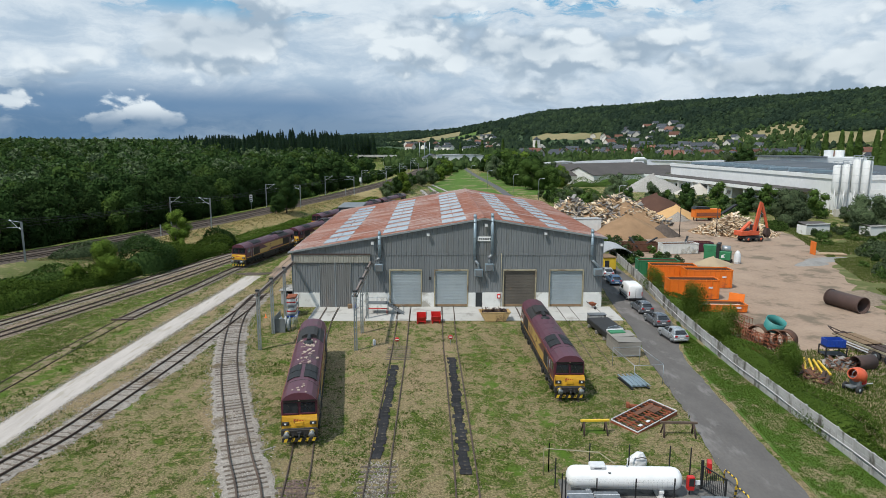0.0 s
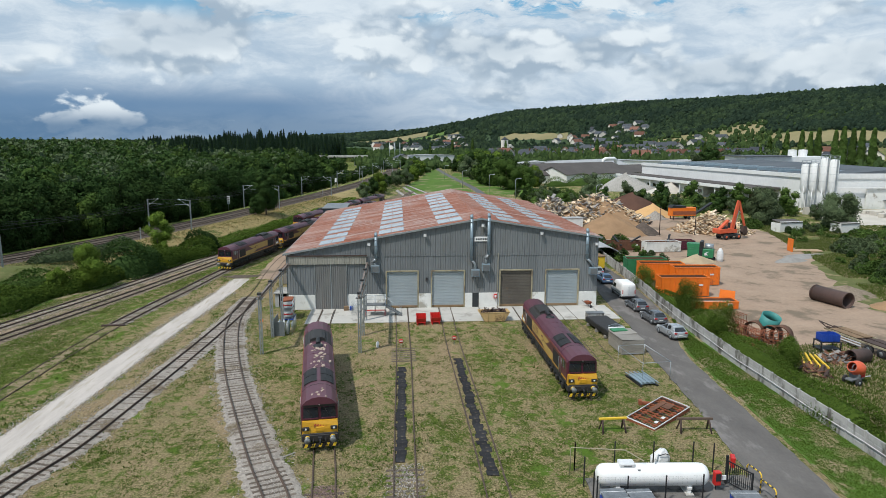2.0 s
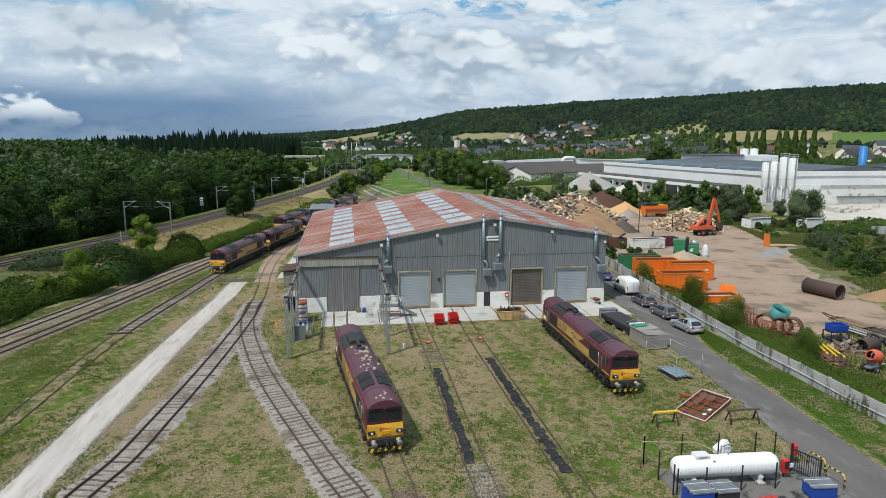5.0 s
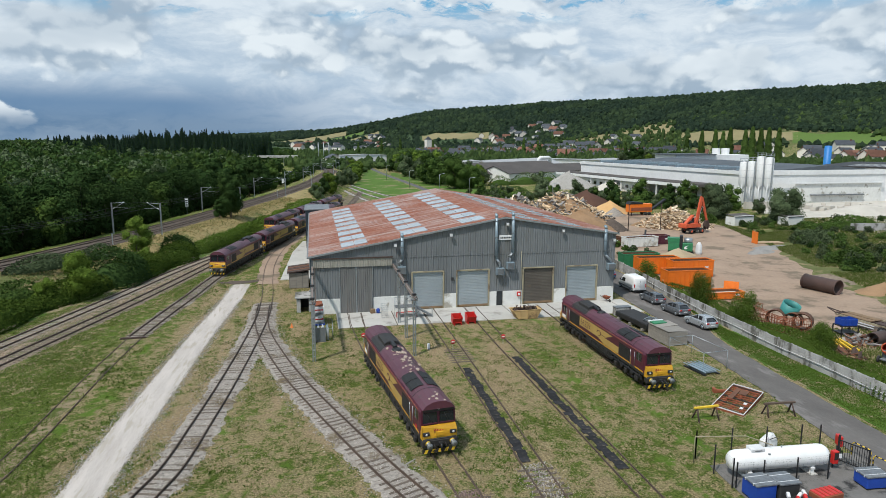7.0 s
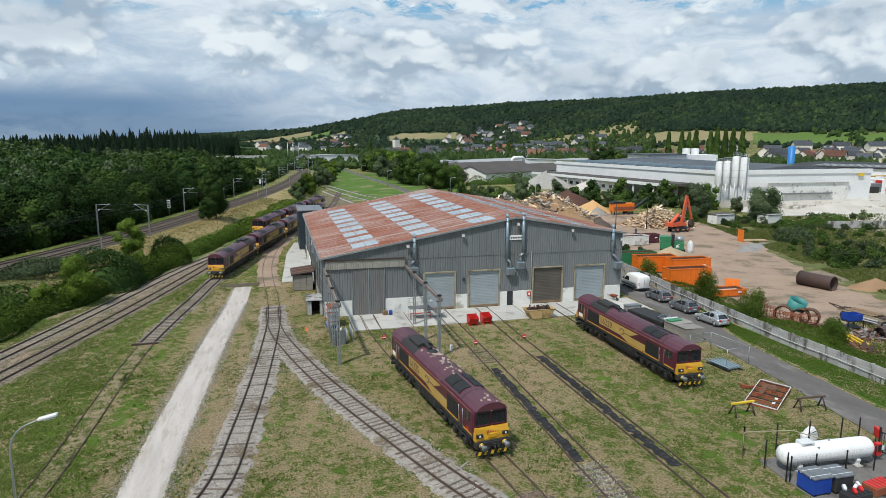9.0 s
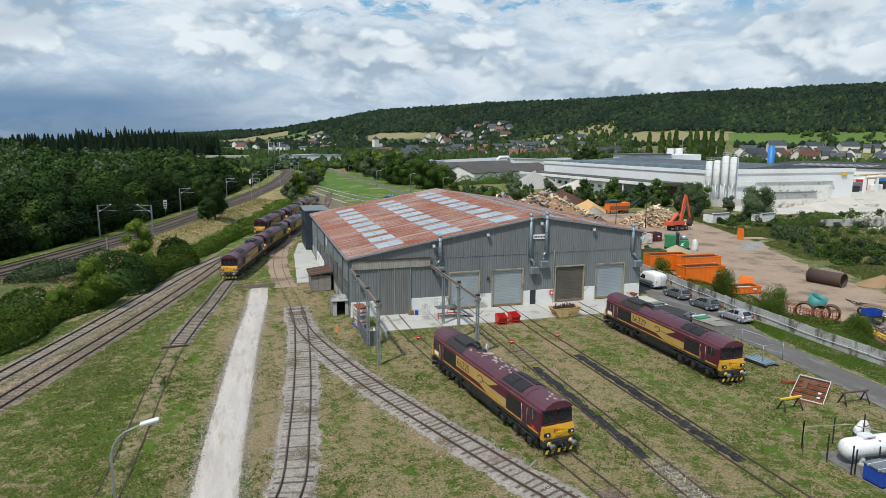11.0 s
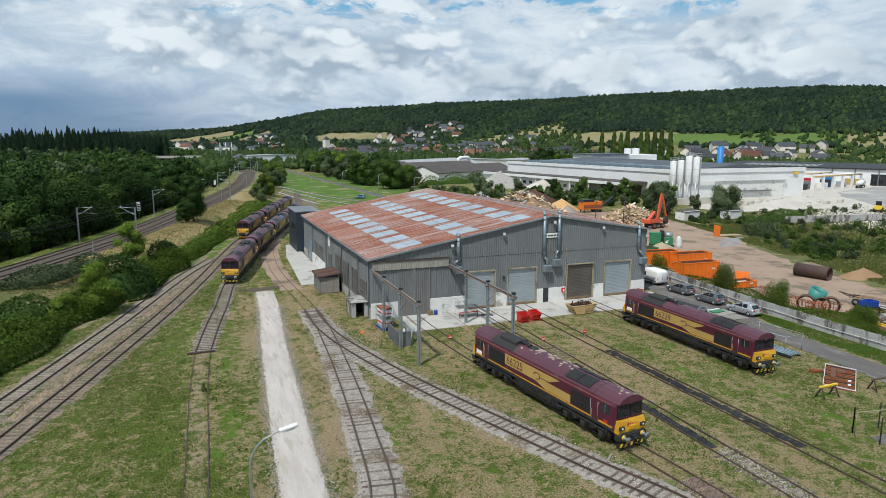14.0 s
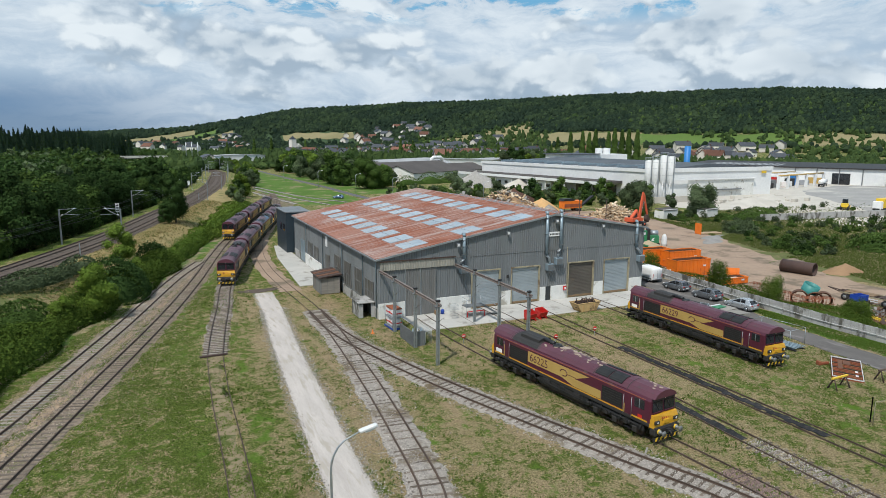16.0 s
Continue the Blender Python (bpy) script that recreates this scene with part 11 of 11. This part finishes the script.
for x, y, w in ((93, 152, 6.5), (106, 149, 5.5)):
    t = thing("ruined_shed", pose(x, y, 0, 0, 0, 10), "ruined white shed in the scrub", "shed", "ruined sheds in the scrub")
    part("wall", Shape().box(-w / 2, w / 2, -0.15, 0.15, 0, 2.6).box(-w / 2, -w / 2 + 0.3, 0.15, 3, 0, 2.2), "white_render", t)
    part("roof", Shape().at(pose(0, 1.4, 2.5, 8, 0, 0)).box(-w / 2, w / 2, -1.7, 1.5, 0, 0.15), "fibre_roof", t)
far_wall = thing("far_wall", Matrix(), "long pale boundary wall beyond the scrub", "wall", kind="structure")
part("panel", quad_block(Shape(), [(112, 137), (180, 128), (180, 128.4), (112, 137.4)], 0, 1.9), "concrete_wall", far_wall)
truck = thing("yellow_lorry", pose(176, 142, 0, 0, 0, 8), "yellow box lorry on the forecourt", "lorry")
part("box", Shape().box(-5, 5, -1.3, 1.3, 1.0, 4.0, 0.05), "yellow_paint", truck)
part("cab", Shape().box(-7, -5.2, -1.25, 1.25, 0.6, 3.2, 0.15), "white_paint", truck)
part("chassis", Shape().box(-7, 5, -1.1, 1.1, 0.5, 1.0), "dark_metal", truck)
for x in (-6, 2, 3.4):
    for sy in (-1, 1):
        part("wheel", Shape().at(Matrix.Translation((x, sy * 1.1, 0.5))).lathe([(0.1, -0.15), (0.5, -0.15), (0.5, 0.15), (0.1, 0.15)], 14, "y"), "black_rubber", truck)
loader = thing("wheel_loader", pose(164, 148, 0, 0, 0, 30), "yellow wheel loader on the forecourt", "wheel loader")
part("body", Shape().box(-1.8, 0.4, -1.1, 1.1, 0.9, 2.2, 0.15), "yellow_paint", loader)
part("cab", Shape().box(-0.6, 0.8, -0.8, 0.8, 2.2, 3.5, 0.08), "window_dark", loader)
part("bucket", Shape().prism([(2.2, 0.2), (3.4, 0.2), (3.4, 0.4), (2.5, 1.4)], -1.4, 1.4), "yellow_paint", loader)
for x in (-1.2, 1.4):
    for sy in (-1, 1):
        part("wheel", Shape().at(Matrix.Translation((x, sy * 1.0, 0.75))).lathe([(0.1, -0.28), (0.75, -0.25), (0.75, 0.25), (0.1, 0.28)], 14, "y"), "black_rubber", loader)


# ---- old works, halls and town ----
def gable_hall(x, y, turn, w, d, h, rise, wall, roof, label, bays=1, name="works_hall", cat="hall"):
    t = thing(name, pose(x, y, land1(x, y), 0, 0, turn), label, cat)
    for b in range(bays):
        x0 = -w / 2 + b * w / bays
        x1 = x0 + w / bays
        part("wall", Shape().prism([(x0, 0), (x1, 0), (x1, h), ((x0 + x1) / 2, h + rise), (x0, h)], -d / 2, d / 2), wall, t)
        for sgn in (0, 1):
            xa, xb = ((x0 - 0.4, (x0 + x1) / 2) if sgn == 0 else ((x0 + x1) / 2, x1 + 0.4))
            za, zb = (h - 0.15, h + rise + 0.12) if sgn == 0 else (h + rise + 0.12, h - 0.15)
            part("roof_slope", Shape().put([(xa, -d / 2 - 0.5, za), (xb, -d / 2 - 0.5, zb), (xb, d / 2 + 0.5, zb), (xa, d / 2 + 0.5, za), (xa, -d / 2 - 0.5, za + 0.3), (xb, -d / 2 - 0.5, zb + 0.3), (xb, d / 2 + 0.5, zb + 0.3), (xa, d / 2 + 0.5, za + 0.3)],
                                           [(0, 3, 2, 1), (4, 5, 6, 7), (0, 1, 5, 4), (1, 2, 6, 5), (2, 3, 7, 6), (3, 0, 4, 7)]), roof, t)
    return t


gable_hall(106, 347, -61, 22, 70, 4.8, 3.4, "white_render", "fibre_roof", "old white works shed with a long dark gabled roof")
gable_hall(94, 374, -61, 24, 76, 5.0, 3.6, "white_render", "fibre_roof", "old works shed with a dark fibre-cement roof")
gable_hall(74, 338, -61, 12, 14, 4.0, 2.8, "white_render", "fibre_roof", "small white gabled works shed")
gable_hall(112, 402, -66, 26, 60, 5.2, 3.4, "concrete", "grey_roof", "grey works hall with a pale roof")
works_vent = thing("roof_vent", pose(128, 398, 8.6, 0, 0, 24), "curved white ventilation duct on a works roof", "duct")
part("duct", Shape().tube([(-5, 0, -1.5), (-5, 0, 1.2), (-3.5, 0, 2.0), (3.5, 0, 2.0), (5, 0, 1.2), (5, 0, -1.5)], 1.2, 10), "factory_white", works_vent)
gable_hall(75, 459, 8, 30, 10, 5.2, 0.8, "rust_red", "fibre_roof", "low red-brown works building", 1)
gable_hall(150, 452, 6, 90, 30, 7.0, 1.2, "factory_white", "grey_roof", "long white warehouse with a pale roof", 1)
gable_hall(228, 470, 4, 80, 30, 6.5, 1.2, "factory_white", "grey_roof", "long pale warehouse behind the factory", 1)
gable_hall(84, 410, -8, 40, 22, 6.5, 2.0, "factory_white", "grey_roof", "grey-roofed workshop near the town", 1)
gable_hall(24, 566, 14, 44, 16, 8.5, 0.6, "factory_white", "grey_roof", "white flat-roofed block at the end of the lane", 1)
gable_hall(0, 560, 14, 14, 12, 6.5, 3.0, "house_wall", "house_slate", "house with a dark pitched roof by the railway", 1, "house", "house")


def house_model(seed, roof, label):
    r = random.Random(seed)
    w, d, h, rise = r.uniform(8, 11), r.uniform(9, 14), r.uniform(4.5, 6.0), r.uniform(3.0, 4.2)
    t = gable_hall(0, 0, 0, w, d, h, rise, "house_wall", roof, label, 1, "house", "house")
    for sx in (-1, 1):
        for q in (0.1,):
            part("window", Shape().box(min(sx * (w / 2), sx * (w / 2 + 0.08)), max(sx * (w / 2), sx * (w / 2 + 0.08)), q * d - 0.9, q * d + 0.9, 1.2, 2.6), "window_dark", t)
    part("chimney", Shape().box(0.6, 1.4, d * 0.3, d * 0.3 + 0.7, h + rise * 0.4, h + rise + 1.0), "rust", t)
    return t


def town():
    r = random.Random(21)
    kinds = [house_model(1, "house_slate", "cream rendered house with a dark slate roof"), house_model(2, "house_slate", "pale rendered house with a slate roof"), house_model(3, "house_roof", "white house with a brown tiled roof"), house_model(4, "house_slate", "tall pale house with a dark slate roof")]
    spots = []
    while len(spots) < 200:
        zone = r.random()
        if zone < 0.46:
            az, rr = r.uniform(8, 27), r.uniform(640, 1060)
        elif zone < 0.66:
            az, rr = r.uniform(39, 50), r.uniform(700, 850)
        elif zone < 0.78:
            az, rr = r.uniform(13.5, 21), r.uniform(1100, 1270)
        elif zone < 0.90:
            az, rr = r.uniform(-2.5, 6), r.uniform(1250, 1750)
        else:
            az, rr = r.uniform(24, 38), r.uniform(700, 860)
        x, y = rr * math.sin(radians(az)), rr * math.cos(radians(az))
        if any((x - a) ** 2 + (y - b) ** 2 < 340 for a, b in spots):
            continue
        spots.append((x, y))
        k = copy_thing(kinds[r.randrange(4)], pose(x, y, land1(x, y) - 0.2, 0, 0, r.uniform(0, 360)))
        s = r.uniform(1.05, 1.5)
        k.scale = (s, s, s)
        k["group"] = "houses of the town"
    for k in kinds:
        retire(k)
    x, y = 1130 * math.sin(radians(9.15)), 1130 * math.cos(radians(9.15))
    z = land1(x, y)
    t = thing("church", pose(x, y, z, 0, 0, 20), "pale stone church tower with a dark cap", "church")
    part("tower", Shape().box(-4.5, 4.5, -4.5, 4.5, 0, 21), "house_wall", t)
    part("cap", Shape().put([(-4.8, -4.8, 21), (4.8, -4.8, 21), (4.8, 4.8, 21), (-4.8, 4.8, 21), (0, 0, 27)], [(0, 1, 2, 3), (0, 1, 4), (1, 2, 4), (2, 3, 4), (3, 0, 4)]), "house_slate", t)
    part("nave", Shape().prism([(4.5, 0), (16, 0), (16, 9), (10, 14), (4.5, 9)], -5, 5), "house_wall", t)
    for k in range(3):
        q = thing("town_mast", pose(-12 + k * 5, 640, 0), "thin pale chimney mast near the railway", "mast", "pale masts")
        part("mast", Shape().tube([(0, 0, 0), (0, 0, 19)], 0.35, 8), "galvanised", q)
    bridge = thing("road_bridge", pose(-52, 560, 0, 0, 0, 5), "pale concrete road bridge over the railway", "bridge")
    part("deck", Shape().box(-22, 22, -4, 4, 7.0, 8.6), "concrete", bridge)
    part("pier", Shape().box(-12, -10.5, -3.5, 3.5, 0, 7).box(10.5, 12, -3.5, 3.5, 0, 7), "concrete", bridge)
    for x, y, hgt in ((40, 240, 8), (26, 300, 8), (22, 360, 8), (60, 205, 8), (34, 268, 8)):
        q = thing("lane_lamp", pose(x, y, 0), "grey lamp post beside the lane", "lamp post", "lamp posts along the lane")
        part("pole", Shape().tube([(0, 0, 0), (0, 0, hgt - 0.6), (0.4, 0, hgt - 0.1), (1.6, 0, hgt)], 0.12, 7, 0.07), "galvanised", q)
        part("lantern", Shape().box(1.4, 2.2, -0.15, 0.15, hgt - 0.06, hgt + 0.1, 0.03), "plastic_white", q)


town()


# ---- tracks of the depot ----
track("curved_track", [(-9.6, 30), (-11.5, 37.6), (-13.9, 43.7), (-17.7, 54.2), (-20.1, 61.4), (-22.1, 68.5), (-24.1, 77.4), (-24.9, 84.5), (-25.0, 91)],
      "rusty rails on grey wooden sleepers in stone ballast, curving", "ballast", 1.65, "sleeper_wood", rail_z=0.11, bed_z=0.085, jitter=0.22, bury=0.03, step=0.45)
track("west_track", [(-32.2, 28), (-29.4, 41), (-28.05, 46.2), (-27.2, 53.2), (-26.25, 62.4), (-25.3, 74.5), (-24.75, 85), (-24.8, 92)],
      "rusty rails on grey sleepers with pale ballast", "ballast", 1.6, "sleeper_wood", rail_z=0.11, bed_z=0.085, jitter=0.28, bury=0.04, step=0.45)
track("yard_track_north", [(-24.8, 92), (-25.0, 98), (-25.6, 108), (-25.9, 120), (-25.2, 134), (-23.5, 147), (-20.2, 163), (-13.6, 188), (-9.2, 208), (-5.6, 236), (-3, 270), (2, 330)],
      "rails sunk in a sandy paved strip beside the depot", "yard_dirt", 1.7, None, rail_z=-0.05, bed_z=0.04, jitter=0.25, bed_range=(0.05, 0.45))
track("loco_track_west", [(-8.2, 30), (-8.74, 37.7), (-9.35, 43.7), (-10.9, 56), (-12.3, 66.5), (-13.15, 77.5), (-13.22, 84.6)],
      "rusty rails half sunk in dry grass with dark sleepers", None, 1.35, None, rail_z=-0.02, bed_z=0.02, jitter=0.3)
track("inspection_track_west", [(-3.6, 30), (-3.6, 45), (-3.5, 60), (-3.5, 70), (-3.62, 84.6)],
      "rusty rails in dry grass with rubber mats between", None, 1.3, None, rail_z=-0.02, bed_z=0.02, jitter=0.3)
track("inspection_track_east", [(2.35, 30), (2.3, 45), (2.15, 60), (2.05, 70), (2.2, 84.6)],
      "rusty rails in dry grass with rubber mats between", None, 1.3, None, rail_z=-0.02, bed_z=0.02, jitter=0.3)
track("loco_track_east", [(11.95, 52.3), (11.95, 57), (12.05, 70), (12.18, 84.6)], "rusty rails sunk in grass", None, 1.2, None, rail_z=-0.02, bed_z=0.015, jitter=0.3)
track("door_track_east", [(17.3, 62), (17.5, 70), (17.75, 84.6)], "rails set in the concrete apron", None, 1.2, None, rail_z=-0.09)
track("lost_track", [(-40.9, 34), (-39.4, 48), (-38.9, 67), (-38.35, 78.4)], "thin rusty rails overgrown by grass", "dry_soil", 0.62, None, rail_z=-0.06, bed_z=0.012, jitter=0.45, rail="dark_rust")
track("stabling_track", [(-38.3, 78.7), (-37.1, 88), (-35.6, 98), (-34.0, 110), (-31, 125), (-28, 138), (-24.5, 152), (-19.5, 170), (-14.5, 187), (-9.5, 206), (-4.5, 232), (2, 280)],
      "rusty rails on worn wooden sleepers in stone", "ballast", 1.3, "sleeper_wood", rail_z=0.07, bed_z=0.035, jitter=0.2, piece_end=122)
track("siding_west", [(-68, 26), (-62.2, 46), (-57.5, 60), (-54.6, 68.7), (-51.7, 78.6), (-47.6, 93), (-46.0, 99), (-40.7, 119), (-36.0, 133)],
      "rusty rails on weathered sleepers in brown ballast", "ballast_brown", 1.75, "sleeper_pale", rail_z=0.09, bed_z=0.062, jitter=0.25, bury=0.02)
track("siding_east", [(-63, 26), (-57, 46), (-53.1, 59.2), (-50.6, 67.8), (-47.0, 80.2), (-42.5, 96.5), (-37.6, 117), (-33.4, 137), (-29.5, 154), (-24.7, 171), (-18.3, 196), (-13.5, 216), (-7, 245)],
      "rusty rails on weathered sleepers in dark ballast", "ballast_brown", 1.5, "sleeper_wood", rail_z=0.09, bed_z=0.062, jitter=0.25, piece_end=150, bury=0.02)
strip("between_sidings", [(-65, 28), (-55.2, 58), (-49.3, 79.5), (-44.2, 98), (-39, 118), (-35.6, 132)], [0.9, 0.9, 0.8, 0.6, 0.3], [0.9, 0.9, 0.8, 0.6, 0.3], "peach_gravel", "reddish brown stony ground between the sidings", "ground", 0.05, 1.0, 0.15, 3)


def main_line():
    for k, off in enumerate((-2.0, 2.0)):
        pts = []
        path = spline(MAIN_LINE, 14.0)
        for p, d in zip(path, headings(path)):
            q = p + Vector((d.y, -d.x, 0)) * off
            pts.append((q.x, q.y, float(2.9 * ease(560, 380, p.y))))
        track("main_line_track", pts, "electrified main line track on dark ballast", None, 1.7, "sleeper_wood", rail_z=0.30, gap=0.62 * 2, pieces=False, step=4.0)
    strip("main_line_bed", MAIN_LINE, [4.3], [4.3], "ballast_dark", "dark brown ballast bed of the main line", "track bed", 0.27, 4.0, 0.12, 6)


main_line()
for k, line in enumerate(([(2, 232), (-2, 262), (-6, 300)], [(12, 226), (4, 262), (-2, 310)], [(20, 232), (10, 262), (0, 320)])):
    track("north_siding", line, "weedy disused rails north of the depot", "ballast_pale", 0.9, None, rail_z=0.0, bed_z=0.05, jitter=0.3, step=3.0)
# rubber mats between the inspection rails, laid edge to edge
mat_mesh = Shape().box(-0.42, 0.42, -0.32, 0.32, 0.0, 0.03, 0.01).mesh("rubber_mat")
mat_mesh.materials.append(MATS["rubber_mat"])
for y0, y1, x0, x1 in ((42.8, 62.0, -3.75, -3.6), (40.6, 64.2, 2.42, 2.25)):
    holder = thing("mat_path", Matrix(), "path of black rubber mats between the rails", "mat path")
    n = int((y1 - y0) / 0.56)
    for i in range(n):
        t = i / n
        ob = new("rubber_mat", mat_mesh)
        ob.parent = holder
        ob.matrix_basis = pose(x0 + (x1 - x0) * t + rough.uniform(-0.12, 0.12) - 0.12, y0 + i * 0.56, 0.035 + rough.uniform(0, 0.02), rough.uniform(-3, 3), rough.uniform(-2, 2), rough.uniform(-7, 7)) @ Matrix.Diagonal((rough.uniform(0.72, 1.05), rough.uniform(0.85, 1.15), 1, 1))
# old sleepers that show through the grass at the near ends of the yard tracks
for cx, rows, where in ((-3.6, (33.5, 41.6), "west"), (-8.6, (31.5, 39.2), "loco"), (-3.5, (63.5, 67.5), "north")):
    holder = thing("sleeper_row", Matrix(), "weathered old sleepers showing between the rails", "sleepers")
    y = rows[0]
    while y < rows[1]:
        ob = new("sleeper", sleeper_mesh("sleeper_wood"))
        ob.parent = holder
        ob.matrix_basis = pose(cx - (0.06 * (y - 35) if where == "loco" else 0) + rough.uniform(-0.05, 0.05), y, 0.035, 0, 0, 90 * 0 + rough.uniform(-2, 2))
        y += 0.66


def loose_stones(name, points, half, n, z, material, label, seed, size=0.05):
    """Broken stones strewn over a track bed, each a small rough wedge."""
    r = np.random.RandomState(seed)
    line = spline(points, 0.5)
    pts = np.array([(p.x, p.y) for p in line])
    d = np.array([(q.x, q.y) for q in headings(line)])
    i = r.randint(0, len(pts), n)
    off = r.normal(scale=half * 0.62, size=n)
    c = np.column_stack([pts[i, 0] + d[i, 1] * off + r.uniform(-0.3, 0.3, n), pts[i, 1] - d[i, 0] * off + r.uniform(-0.3, 0.3, n), np.full(n, z) - 0.03 * (np.abs(off) > half * 0.8)])
    tet = np.array([(1, 0, -0.3), (-0.6, 0.8, -0.3), (-0.5, -0.9, -0.3), (0.1, 0.0, 0.9)])
    v = c[:, None, :] + (tet[None] * r.uniform(0.6, 1.4, (n, 4, 3))) * (size * r.uniform(0.6, 1.5, n))[:, None, None]
    f = (np.array([(0, 1, 3), (1, 2, 3), (2, 0, 3)])[None] + (np.arange(n) * 4)[:, None, None]).reshape(-1, 3)
    tagged(new(name, raw_mesh(name, v.reshape(-1, 3), f, material)), label, "ballast", kind="stuff")


S("stone_chips", (0.42, 0.385, 0.35), (0.22, 0.20, 0.18), 0.9, island=0.55, bump=0.0)
S("stone_brown", (0.33, 0.27, 0.21), (0.23, 0.185, 0.15), 0.9, island=0.55, bump=0.0)
loose_stones("curve_stones", [(-9.6, 30), (-11.5, 37.6), (-13.9, 43.7), (-17.7, 54.2), (-20.1, 61.4), (-22.1, 68.5), (-24.1, 77.4), (-24.9, 84.5)], 1.45, 14000, 0.072, "stone_chips", "grey broken stones of the curved track", 71)
loose_stones("west_stones", [(-32.2, 28), (-29.4, 41), (-28.3, 46.2), (-27.5, 53.2), (-26.4, 62.4), (-25.3, 74.5), (-24.75, 85)], 1.4, 12000, 0.072, "stone_chips", "grey broken stones of the west track", 72)
loose_stones("siding_stones", [(-66, 26), (-59.6, 46), (-55.2, 60), (-52.4, 69), (-49.3, 79.5), (-44.8, 96), (-39, 118), (-34.6, 136)], 3.2, 20000, 0.075, "stone_brown", "brown broken stones of the sidings", 73, 0.055)
S("stone_red", (0.25, 0.175, 0.155), (0.15, 0.105, 0.095), 0.9, island=0.5, bump=0.0)
for off, seed in ((-1.68, 81), (1.68, 82)):
    loose_stones("road_edge_stones", [(x + off * w, y) for x, y, w in ((-34.0, 22, 1.0), (-33.25, 38, 0.99), (-32.5, 55, 0.94), (-31.1, 78, 0.88), (-29.7, 95, 0.82))], 0.42, 4200, 0.03, "stone_chips", "loose stones spilling off the gravel track", seed, 0.045)
loose_stones("mat_stones", [(-3.6, 30), (-3.6, 36), (-3.65, 42)], 1.1, 2200, 0.03, "stone_chips", "pale stones round the old sleepers", 75)
loose_stones("loco_stones", [(-8.2, 30), (-8.6, 35), (-8.85, 39.5)], 1.0, 3200, 0.03, "stone_red", "reddish stones round the old sleepers", 76)
loose_stones("stabling_stones", [(-38.3, 78.7), (-37.7, 84), (-36.75, 89.5), (-35.7, 98), (-34, 110)], 1.1, 3500, 0.03, "stone_brown", "brown stones of the stabling track", 77)
